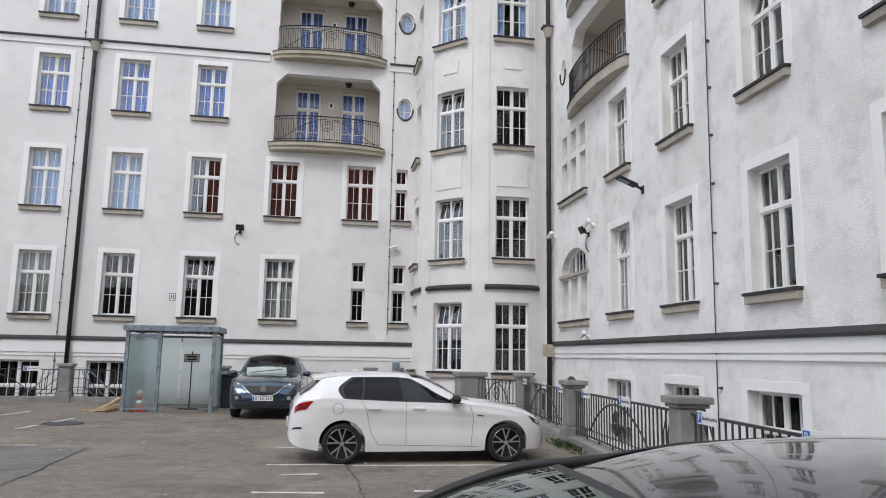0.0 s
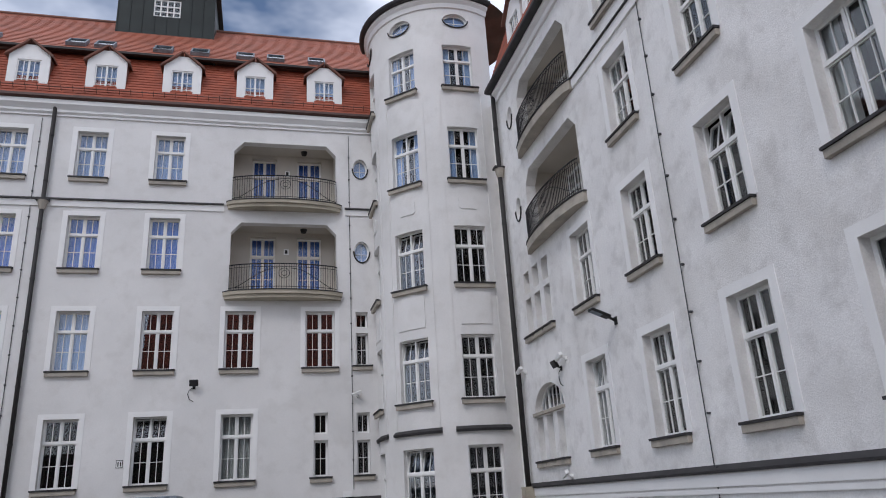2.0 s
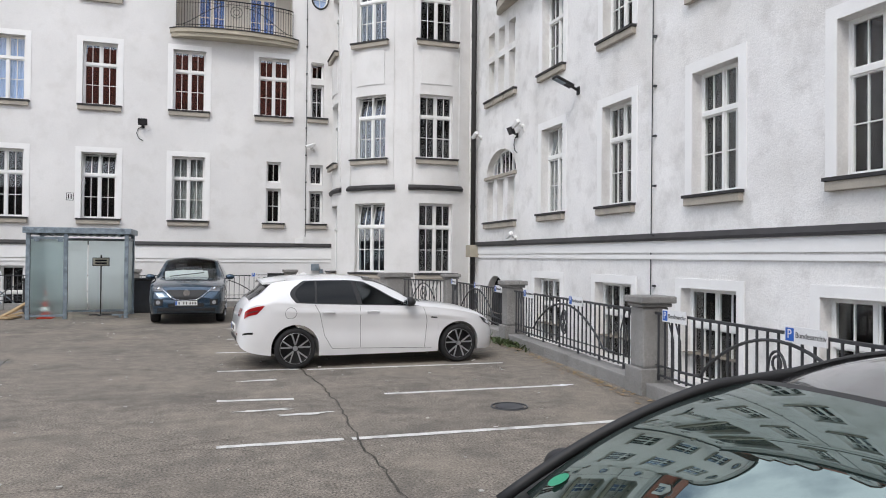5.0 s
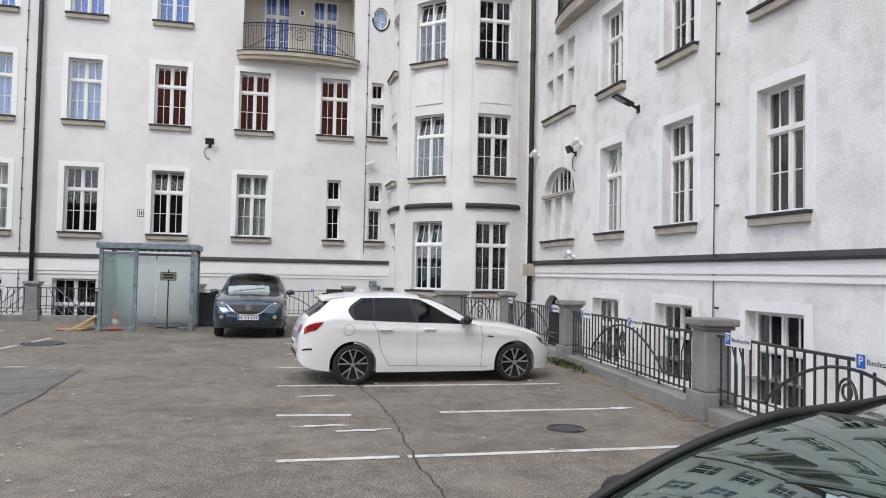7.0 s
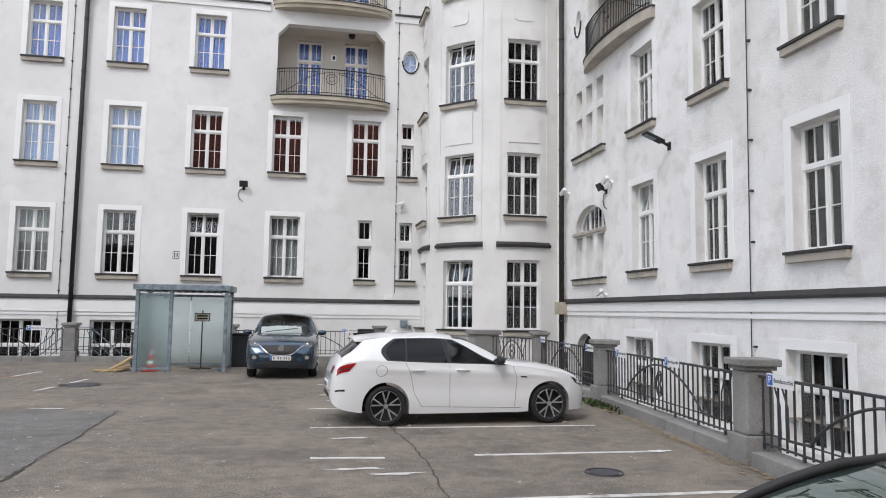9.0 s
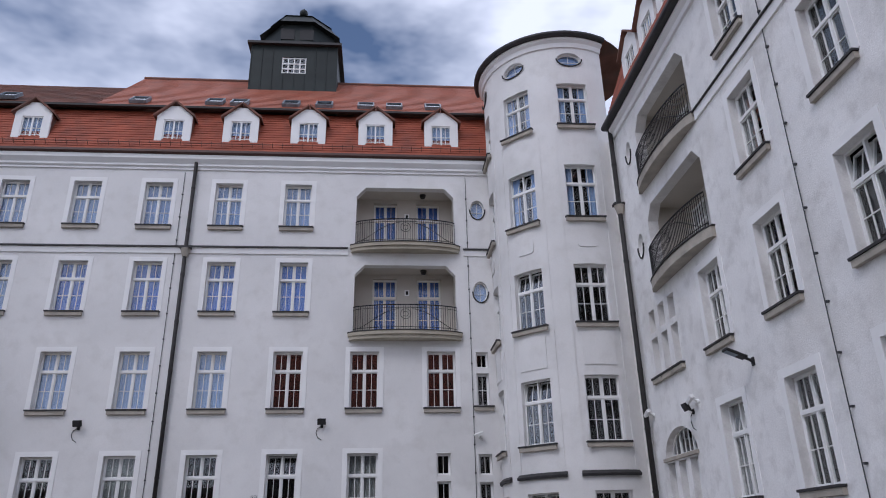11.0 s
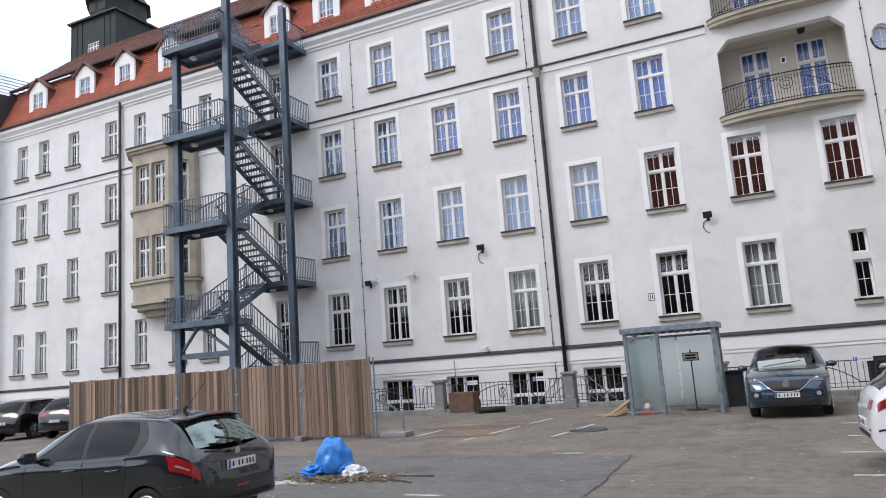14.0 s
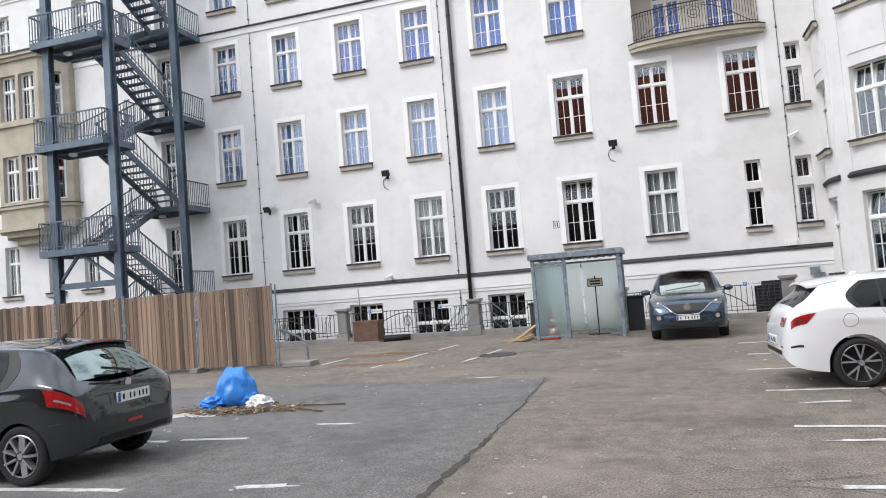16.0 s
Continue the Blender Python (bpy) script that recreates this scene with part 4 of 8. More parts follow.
def roof_tower(m, w, d, h):
    ob = thing("roof_tower", "dark green copper-clad roof lantern tower with an eight-sided cap", "tower", at=m)
    wx = 0.62; hw = 0.55
    bm = boxes((-w / 2, 0, 0, -wx, 0.1, h), (wx, 0, 0, w / 2, 0.1, h), (-wx, 0, 0, wx, 0.1, h * hw), (-wx, 0, h * hw + 1.0, wx, 0.1, h), (-w / 2, 0.1, 0, w / 2, d, h))
    for i in range(9):
        x = -w / 2 + w * i / 8
        part("seam_rib", boxes((x - 0.025, -0.03, 0, x + 0.025, 0, h if not -wx < x < wx else h * (hw - 0.02))), M["copper"], ob)
    part("shaft", bm, M["copper"], ob)
    part("cornice", boxes((-w / 2 - 0.22, -0.22, h, w / 2 + 0.22, d + 0.22, h + 0.14)), M["capping"], ob)
    fb = boxes(*[(x - 0.03, 0.04, h * hw, x + 0.03, 0.09, h * hw + 1.0) for x in (-0.59, -0.3, 0, 0.3, 0.59)], *[(-0.6, 0.045, h * hw + z - 0.03, 0.6, 0.088, h * hw + z + 0.03) for z in (0.04, 0.31, 0.62, 0.96)])
    win = part("window", fb, M["frame"], ob); part("pane", boxes((-0.6, 0.06, h * hw, 0.6, 0.066, h * hw + 1)), M["glass"], win)
    ob8 = lambda r0, r1, z0, z1: dict(segments=8, radius1=r0, radius2=r1, depth=z1 - z0, matrix=Matrix.Translation((0, d / 2, (z0 + z1) / 2)) @ Matrix.Rotation(math.pi / 8, 4, "Z"))
    r = w * 0.46
    for nm, a, b, z0, z1 in (("drum", r, r, h + 0.14, h + 1.75), ("eaves", r * 1.16, r * 1.1, h + 1.75, h + 1.9), ("lower_cap", r * 1.08, r * 0.86, h + 1.9, h + 2.55), ("upper_cap", r * 0.9, r * 0.55, h + 2.55, h + 3.1), ("crown", r * 0.55, 0.1, h + 3.1, h + 3.35)):
        bm = bmesh.new(); bmesh.ops.create_cone(bm, cap_ends=True, **ob8(a, b, z0, z1)); part(nm, bm, M["copper"], ob)
    for x in (-0.5, 0.5):
        part("louvre", boxes((x - 0.36, d / 2 - r * 0.924 - 0.03, h + 0.75, x + 0.36, d / 2 - r * 0.924 + 0.05, h + 1.45)), M["black"], ob)
    bm = bmesh.new(); tube(bm, [(0, d / 2, h + 3.3), (0, d / 2, h + 4.4)], 0.05, 8); bmesh.ops.create_uvsphere(bm, u_segments=16, v_segments=10, radius=0.24, matrix=Matrix.Translation((0, d / 2, h + 4.1)))
    part("finial", bm, M["copper"], ob)
    return ob


rt = roof_tower(pose(-6.05, 31.0, 22.6), 4.4, 4.6, 3.8)
roof_tower(pose(-44.6, 35.2, 22.6), 4.6, 4.6, 6.4)
tagged(part("roof_west_block", boxes((-48, 32.8, 0, -38, 41, 23.5)), M["old_tile"]), kind="structure")

# east roof and the building behind the yard, which the glass reflects
bm = bmesh.new()
for z in range(16):
    zz = 16.5 + z * 0.2
    v = [bm.verts.new(p) for p in ((RX - 0.3 + z * 0.07, -12, zz), (RX - 0.3 + z * 0.07, 22.4, zz), (RX - 0.27 + z * 0.07, 22.4, zz + 0.22), (RX - 0.27 + z * 0.07, -12, zz + 0.22))]
    bm.faces.new(v)
tagged(part("roof_east", bm, M["tile"]), "red tiled mansard slope", kind="structure")
for y in (16.5, 18.2, 19.9, 13, 9.5):
    copy_thing(d0, pose(RX - 0.05, y, 16.7, 0, 0, -90))
M["dark_brick"] = mat("dark_brick", (0.13, 0.1, 0.085), 0.9, var=0.2, scale=1.0, bump=0.3, bscale=20, fine=0.2)
tagged(part("wall_south", boxes((-11.5, -14.4, 0, 12, -14, 13.5)), M["dark_brick"]), kind="structure")
bm = bmesh.new(); v = [bm.verts.new(p) for p in ((-12, -13.8, 13.5), (12, -13.8, 13.5), (12, -17.5, 20.5), (-12, -17.5, 20.5))]; bm.faces.new(v)
tagged(part("roof_south", bm, M["tile"]), kind="structure")
tagged(part("wall_south_low", boxes((-60, -16.4, 0, -11.5, -16, 7.5)), M["dark_brick"]), kind="structure")

# ---- west wing ----
WC, WD = (-42.1, 25.9), (-0.978, 0.208)


def on_west(u, d, z):
    return (WC[0] + WD[0] * u - -WD[1] * d, WC[1] + WD[1] * u + 0.978 * d, z)


tagged(part("wall_west_side", boxes((-42.3, 26.0, 0, -42.1, 27.3, 17.8)), M["plaster"]), kind="structure")
rects = [(u - 0.36, u + 0.36, a, b) for a, b in ((14.7, 16.8), (11.0, 13.2), (7.3, 9.5), (3.6, 5.8)) for u in (1.2, 2.15, 3.1, 5.2, 6.15, 7.1)]
wall("wall_west", on_west, 0, 12, 0, 17.8, rects)
for a, b, c, d in rects:
    x, y, z = on_west((a + b) / 2, 0, c)
    put_window(pose(x, y, z, 0, 0, -12), b - a, d - c, transom=0.3, style="single", rows=2, label="tall narrow white window of the west wing")
wb = thing("roof_storey", "dark metal-clad roof storey with a terrace railing", "roof storey", at=pose(WC[0], WC[1], 17.8, 0, 0, 168))
part("cladding", boxes((0.0, -4, 0, 12, -0.12, 1.9)), M["capping"], wb)
part("window", boxes((2.0, -0.13, 0.7, 3.0, -0.1, 1.4)), M["frame"], wb); part("pane", boxes((2.1, -0.1, 0.78, 2.9, -0.095, 1.32)), M["glass"], wb)
for k in range(7):
    rb = bmesh.new(); bar(rb, (0.15 + k * 1.9, -0.3, 1.9), (0.15 + k * 1.9, -0.3, 3.2), 0.06); part("railing_post", rb, M["zinc"], wb)
for k in range(6):
    rb = bmesh.new(); bar(rb, (0.1, -0.3, 2.1 + k * 0.2), (11.8, -0.3, 2.1 + k * 0.2), 0.035); part("rail", rb, M["zinc"], wb)
    rb = bmesh.new(); bar(rb, (0.15, -0.3, 2.1 + k * 0.2), (0.15, -4, 2.1 + k * 0.2), 0.035); part("rail", rb, M["zinc"], wb)

# ---- sandstone bay ----
BX, BD = -28.9, 1.2
bay_pts = [(-2.05, 0), (-2.05, -0.35), (-1.2, -BD), (1.2, -BD), (2.05, -0.35), (2.05, 0)]
bay = thing("bay_window", "yellow sandstone bay over two storeys with white windows", "bay window", at=pose(BX, NY, 0))
for (x0, y0), (x1, y1) in zip(bay_pts, bay_pts[1:]):
    L = math.hypot(x1 - x0, y1 - y0); dx, dy = (x1 - x0) / L, (y1 - y0) / L
    Pb = lambda u, d, z, x0=x0, y0=y0, dx=dx, dy=dy: (x0 + dx * u - dy * d, y0 + dy * u + dx * d, z)
    wins = []
    if L > 2:
        wins = [(L / 2 - 0.98, L / 2 - 0.08), (L / 2 + 0.08, L / 2 + 0.98)]
    elif L > 0.9:
        wins = [(L / 2 - 0.33, L / 2 + 0.33)]
    holes = [(a, b, c, d) for a, b in wins for c, d in ((7.05, 9.1), (10.7, 12.75))]
    w = wall("bay_wall", Pb, 0, L, 5.9, 13.35, holes, thick=0.25, material=M["sandstone"]); w.parent = bay
    del w["kind"]
    for a, b, c, d in holes:
        wx, wy, wz = Pb((a + b) / 2, 0, c)
        put_window(pose(BX + wx, NY + wy, wz, 0, 0, math.degrees(math.atan2(dy, dx))), b - a, d - c, transom=0.33, style="double" if L > 2 else "single", sill=False, label="white window set in the sandstone bay")
for zl, zh, o, mk in ((13.35, 13.5, 0.12, "sandstone"), (13.5, 13.62, 0.24, "sandstone"), (13.62, 13.7, 0.27, "capping"), (6.72, 6.84, 0.1, "sandstone"), (6.84, 6.88, 0.12, "capping"), (10.4, 10.52, 0.1, "sandstone"), (5.75, 5.9, 0.08, "sandstone"), (5.5, 5.75, -0.15, "sandstone"), (5.2, 5.5, -0.5, "sandstone")):
    bm = bmesh.new(); k = 1 + o / 1.6
    P = [(x * k, min(0.0, y * (1 + o / BD))) for x, y in bay_pts]
    lo = [bm.verts.new((x, y, zl)) for x, y in P]; hi = [bm.verts.new((x, y, zh)) for x, y in P]
    for i in range(len(P)):
        j = (i + 1) % len(P); bm.faces.new((lo[i], lo[j], hi[j], hi[i]))
    bm.faces.new(lo[::-1]); bm.faces.new(hi); part("moulding", bm, M[mk], bay)


# ---- rain pipes, cables, lamps and cameras ----
def rain_pipe(x, y, z0, z1, head=None, r=0.075):
    ob = thing("rain_pipe", "dark brown metal rain pipe fixed to the wall", "drain pipe", at=pose(x, y, z0))
    bm = bmesh.new(); tube(bm, [(0, 0, 0), (0, 0, z1 - z0)], r, 12); part("pipe", bm, M["pipe"], ob, smooth=True)
    z = 1.2
    while z < z1 - z0:
        bm = bmesh.new(); tube(bm, [(0, 0, z), (0, 0, z + 0.06)], r + 0.014, 12); part("bracket", bm, M["pipe"], ob); z += 1.9
    if head:
        bm = bmesh.new(); bmesh.ops.create_cone(bm, cap_ends=True, segments=14, radius1=r + 0.02, radius2=0.19, depth=0.34, matrix=Matrix.Translation((0, 0, head - z0)))
        part("hopper", bm, M["stone"], ob); part("hopper_rim", boxes((-0.22, -0.16, head - z0 + 0.17, 0.22, 0.14, head - z0 + 0.25)), M["capping"], ob)
    return ob


rain_pipe(-9.12, NY - 0.14, -0.6, 17.25, 12.95)
rain_pipe(-32.2, NY - 0.14, 0.0, 17.2)
rain_pipe(RX - 0.16, 22.42, -1.6, 16.3, 13.0, 0.085)
part("base_block", boxes((-0.17, -0.2, 3.35, 0.15, 0.2, 3.75)), M["sandstone"], bpy.data.objects["rain_pipe.002"])


def cable(name, pts, r=0.012, label="thin dark lightning conductor clipped to the wall", clip=1.0):
    ob = thing(name, label, "cable")
    bm = bmesh.new(); tube(bm, pts, r, 5); part("wire", bm, M["iron"], ob)
    (x0, y0, z0), (x1, y1, z1) = pts[0], pts[-1]
    n = int(abs(z1 - z0) / clip)
    for i in range(1, n):
        t = i / n
        part("clip", boxes((x0 - 0.03, y0 - 0.03, z0 + (z1 - z0) * t - 0.02, x0 + 0.03, y0 + 0.03, z0 + (z1 - z0) * t + 0.02)), M["iron"], ob)


cable("lightning_conductor", [(RX - 0.03, 12.3, 16.2), (RX - 0.03, 12.42, 0.2)])
cable("lightning_conductor", [(RX - 0.03, 22.75, 16.2), (RX - 0.03, 22.75, 0.2)])
cable("lightning_conductor", [(2.13, NY - 0.03, 16.6), (2.13, NY - 0.03, 2.45)])
cable("lightning_conductor", [(-9.55, NY - 0.03, 16.6), (-9.55, NY - 0.03, 0.3)])
cable("lightning_conductor", [(-17.75, NY - 0.03, 16.6), (-17.75, NY - 0.03, 0.3)])


def floodlight(m, cable_drop=True):
    ob = thing("floodlight", "black LED floodlight on a bracket with a hanging cable", "lamp", "wall floodlights", at=m)
    tilt = Matrix.Translation((0, -0.2, 0.12)) @ Matrix.Rotation(radians(25), 4, "X")
    bm = bmesh.new(); box(bm, -0.15, -0.05, -0.1, 0.15, 0.04, 0.12, rot=tilt); part("head", bm, M["black"], ob, bevel=0.01)
    bm = bmesh.new(); box(bm, -0.13, -0.056, -0.08, 0.13, -0.051, 0.1, rot=tilt); part("lens", bm, M["capping"], ob)
    bm = bmesh.new(); bar(bm, (0, 0, 0), (0, -0.18, 0.08), 0.04); box(bm, -0.05, -0.02, -0.07, 0.05, 0, 0.07); part("bracket", bm, M["black"], ob)
    if cable_drop:
        bm = bmesh.new(); tube(bm, [(-0.05, -0.02, -0.02), (-0.16, -0.03, -0.1), (-0.2, -0.03, -0.25), (-0.14, -0.025, -0.42), (0.0, -0.015, -0.5)], 0.013, 6); part("cable", bm, M["black"], ob)
    return ob


def security_camera(m, long=True):
    ob = thing("security_camera", "white security camera on a wall bracket", "camera", "security cameras", at=m)
    bm = bmesh.new(); bar(bm, (0, 0, 0), (0, -0.14, 0.06), 0.045); bmesh.ops.create_cone(bm, cap_ends=True, segments=12, radius1=0.07, radius2=0.06, depth=0.06, matrix=Matrix.Translation((0, -0.03, 0)) @ Matrix.Rotation(math.pi / 2, 4, "X"))
    part("bracket", bm, M["frame"], ob)
    t = Matrix.Translation((0, -0.2, 0.1)) @ Matrix.Rotation(radians(-20), 4, "Y") @ Matrix.Rotation(radians(20), 4, "X")
    bm = bmesh.new(); box(bm, -0.26, -0.06, -0.055, 0.1, 0.06, 0.055, rot=t); part("housing", bm, M["frame"], ob, bevel=0.015)
    bm = bmesh.new(); box(bm, -0.268, -0.045, -0.04, -0.261, 0.045, 0.04, rot=t); part("lens", bm, M["black"], ob)
    bm = bmesh.new(); tube(bm, [(0.02, -0.01, -0.03), (0.05, -0.02, -0.16), (0.12, -0.02, -0.17), (0.14, -0.01, -0.06)], 0.005, 5); part("cable", bm, M["frame"], ob)
    return ob


fl = floodlight(north_pose(-3.49, 6.2)); copy_thing(fl, north_pose(-12.1, 6.2)); copy_thing(fl, east_pose(19.15, 5.3))
dl = floodlight(north_pose(-17.35, 5.35), False)
sc = security_camera(north_pose(-15.2, 5.55))
for m in (north_pose(-17.05, 5.5), north_pose(2.35, 5.75), east_pose(22.1, 5.7), east_pose(18.75, 5.5), east_pose(19.2, 2.32), north_pose(-12.2, 2.25)):
    copy_thing(sc, m)


def street_head(m):
    ob = thing("wall_lamp", "flat black LED yard lamp on a short wall arm", "lamp", at=m)
    bm = bmesh.new(); tube(bm, [(0, 0, -0.05), (0, -0.1, 0.0), (0, -0.2, 0.05)], 0.035, 8); box(bm, -0.06, -0.03, -0.14, 0.06, 0, 0.05); part("arm", bm, M["black"], ob)
    t = Matrix.Translation((0, -0.42, 0.14)) @ Matrix.Rotation(radians(-22), 4, "X")
    bm = bmesh.new(); box(bm, -0.13, -0.26, -0.035, 0.13, 0.26, 0.035, rot=t); part("head", bm, M["black"], ob, bevel=0.02)
    bm = bmesh.new(); box(bm, -0.1, -0.23, -0.041, 0.1, 0.05, -0.036, rot=t); part("lens", bm, M["zinc"], ob)
    return ob


street_head(east_pose(15.5, 5.85))
vb = thing("vent_box", "small grey metal box on the plinth", "box", at=north_pose(2.5, 1.2)); part("case", boxes((-0.14, -0.12, 0, 0.14, 0, 0.24)), M["zinc"], vb); part("pipe", boxes((0.17, -0.08, -0.1, 0.3, 0, 0.05)), M["zinc"], vb)
vb = thing("junction_box", "small pale junction box on the wall", "box", at=north_pose(1.9, 2.2)); part("case", boxes((-0.16, -0.1, 0, 0.16, 0, 0.2)), M["trim"], vb)
for x in (-5.75,):
    sg = thing("wall_sign", "small white sign with a dark border and two dark bars", "sign", at=north_pose(x, 3.55)); part("border", boxes((-0.11, -0.01, 0, 0.11, 0, 0.26)), M["black"], sg); part("plate", boxes((-0.09, -0.013, 0.02, 0.09, -0.0105, 0.24)), M["frame"], sg)
    for q in (-0.04, 0.04):
        part("symbol", boxes((q - 0.018, -0.017, 0.05, q + 0.018, -0.0135, 0.21)), M["black"], sg)

# ---- railings with granite posts ----
M["sign_white"] = mat("sign_white", (0.8, 0.8, 0.8), 0.4, var=0.03)
M["sign_blue"] = mat("sign_blue", (0.02, 0.12, 0.5), 0.4, var=0.03)


def lettering(text, size, material, m, parent):
    cu = bpy.data.curves.new("lettering", "FONT"); cu.body, cu.size, cu.extrude = text, size, 0.001
    cu.align_x, cu.align_y = "LEFT", "CENTER"
    tmp = bpy.data.objects.new("lettering", cu)
    me = bpy.data.meshes.new_from_object(tmp); me.materials.append(material)
    ob = new("lettering", me); ob.parent = parent; ob.matrix_basis = m
    bpy.data.objects.remove(tmp)
    return ob


def parking_sign(m):
    ob = thing("parking_sign", "white parking sign with a blue P square fixed to the railing", "sign", "parking signs", at=m)
    part("plate", boxes((-0.27, -0.012, -0.075, 0.27, 0, 0.075)), M["sign_white"], ob)
    sq = part("blue_square", boxes((-0.255, -0.015, -0.06, -0.145, -0.0125, 0.06)), M["sign_blue"], ob)
    up = Matrix.Rotation(math.pi / 2, 4, "X")
    lettering("P", 0.12, M["sign_white"], Matrix.Translation((-0.232, -0.0165, 0.0)) @ up, ob)
    lettering("Bundesarchiv", 0.073, M["black"], Matrix.Translation((-0.125, -0.0135, 0.0)) @ up, ob)
    return ob


def granite_post(m):
    ob = thing("granite_post", "grey granite railing post with a stepped cap", "post", "granite posts of the railing", at=m)
    part("base", boxes((-0.23, -0.23, 0, 0.23, 0.23, 0.34)), M["granite"], ob, bevel=0.012)
    part("shaft", boxes((-0.18, -0.18, 0.34, 0.18, 0.18, 1.12)), M["granite"], ob, bevel=0.03)
    part("cap", boxes((-0.21, -0.21, 1.12, 0.21, 0.21, 1.17), (-0.25, -0.25, 1.17, 0.25, 0.25, 1.26)), M["granite"], ob, bevel=0.015)
    return ob


def railing_panel(m, L):
    """Rails along +x from 0 to L, seen from -y."""
    ob = thing("iron_railing", "grey iron railing with a bow and a ring between granite posts", "railing", "railing panels", at=m)
    zt, zb = 1.05, 0.27
    for nm, z, w, h in (("top_rail", zt, 0.045, 0.03), ("bottom_rail", zb, 0.03, 0.02), ("bottom_rail", zb + 0.12, 0.02, 0.014)):
        bm = bmesh.new(); bar(bm, (0.0, 0, z), (L, 0, z), w, h); part(nm, bm, M["iron"], ob)
    n = round(L / 0.165); bm = bmesh.new(); bar(bm, (0, 0, zb - 0.03), (0, 0, zt), 0.02); me = mesh_of("baluster", bm, M["iron"])
    for i in range(n + 1):
        o = new("baluster", me); o.parent = ob; o.location = (0.06 + (L - 0.12) * i / n, 0, 0)
    for i in range(0, n + 1, 5):
        bm = bmesh.new(); x = 0.06 + (L - 0.12) * i / n; bar(bm, (x, 0, 0.2), (x, 0, zb), 0.03); part("foot", bm, M["iron"], ob)
    bm = bmesh.new(); tube(bm, [(0.22 * L + 0.56 * L * k / 24, -0.02, zb + 0.14 + 0.55 * math.sin(math.pi * k / 24) ** 0.8) for k in range(25)], 0.017, 6)
    tube(bm, [(0.22 * L - 0.4 + 0.4 * k / 5, -0.02, zb + 0.12 + 0.02 * (k / 5) ** 2) for k in range(6)], 0.017, 6); tube(bm, [(0.78 * L + 0.4 * k / 5, -0.02, zb + 0.14 - 0.02 * (k / 5)) for k in range(6)], 0.017, 6)
    part("bow", bm, M["iron"], ob)
    for a, b, nm in ((0.13, 0.2, "ring"), (0.06, 0.07, "ring_knot")):
        bm = bmesh.new()
        for dz in ((0,) if nm == "ring" else (-0.08, 0.08)):
            tube(bm, [(L / 2 + a * math.cos(q), -0.02, 0.66 + dz + b * math.sin(q)) for q in [2 * math.pi * k / 20 for k in range(20)]], 0.014, 6, closed=True)
        part(nm, bm, M["iron"], ob)
    for s in (0.3, 0.46):
        for e in (0, L):
            bm = bmesh.new(); x = s if e == 0 else L - s
            tube(bm, [(x, -0.015, zt), (x + (0.05 if e == 0 else -0.05), -0.015, zt - 0.12), (x + (0.14 if e == 0 else -0.14), -0.015, zt - 0.3), (x + (0.15 if e == 0 else -0.15), -0.015, zb + 0.1)], 0.011, 5)
            part("curl", bm, M["iron"], ob)
    return ob


def plinth(m, L):
    ob = thing("railing_plinth", "weathered granite kerb plinth under the railing", "kerb", at=m)
    n = max(1, round(L / 1.1))
    for i in range(n):
        part("kerb_stone", boxes((L * i / n + 0.004, -0.17, -0.05, L * (i + 1) / n - 0.004, 0.17, 0.17 + 0.004 * ((i * 7) % 3))), M["granite"], ob, bevel=0.015)
    return ob


FE0, FE1 = Vector((4.24, 8.0)), Vector((4.8, 13.75))
fd = FE1 - FE0; FL = fd.length; fa = math.degrees(math.atan2(fd.y, fd.x))
p0 = granite_post(pose(FE0.x, FE0.y, 0, 0, 0, fa)); pn = None
for k in (-1.74, -0.87, 1, 2):
    q = FE0 + fd * k; copy_thing(p0, pose(q.x, q.y, 0, 0, 0, fa))
# panels run from the far post to the near one, so that they face the yard
def rail_run(k, L):
    q = FE0 + fd * k - fd.normalized() * 0.18
    q2 = FE0 + fd * k - fd.normalized() * 0.23
    plinth(pose(q2.x, q2.y, 0, 0, 0, fa + 180), L - 0.46)
    return railing_panel(pose(q.x, q.y, 0, 0, 0, fa + 180), L - 0.36)


for k in (2, 1):
    rail_run(k, FL)
for k in (0, -0.87):
    rail_run(k, FL * 0.87)
ps = None
for y, z in ((5.07, 1.05), (7.3, 1.04), (10.3, 1.05), (12.6, 1.05), (14.6, 1.05), (16.4, 1.06), (18.9, 1.06)):
    x = FE0.x + (y - FE0.y) * fd.x / fd.y - 0.05
    m = pose(x, y, z, 0, 0, fa + 180)
    ps = copy_thing(ps, m) if ps else parking_sign(m)
FN, NP = 25.45, 5.05
# link railing from the last post to a granite pier before the turret
E2 = FE0 + fd * 2; LP = Vector((4.3, 21.75)); ld = LP - E2; la = math.degrees(math.atan2(ld.y, ld.x))
q = LP - ld.normalized() * 0.4; lk = railing_panel(pose(q.x, q.y, 0, 0, 0, la + 180), ld.length - 0.6)
plinth(pose(q.x, q.y, 0, 0, 0, la + 180), ld.length - 0.6)
gp = thing("granite_pier", "broad grey granite pier with a flat cap before the turret", "pier", at=pose(LP.x, LP.y, 0, 0, 0, 10))
part("shaft", boxes((-0.42, -0.25, 0, 0.42, 0.25, 1.1)), M["granite"], gp, bevel=0.02); part("cap", boxes((-0.48, -0.3, 1.1, 0.48, 0.3, 1.24)), M["granite"], gp, bevel=0.015)
NPOSTS = [-18.75, -13.7, -8.65, -3.6, 1.45]
for x in NPOSTS:
    copy_thing(p0, pose(x, FN, 0))
pw = pk = None
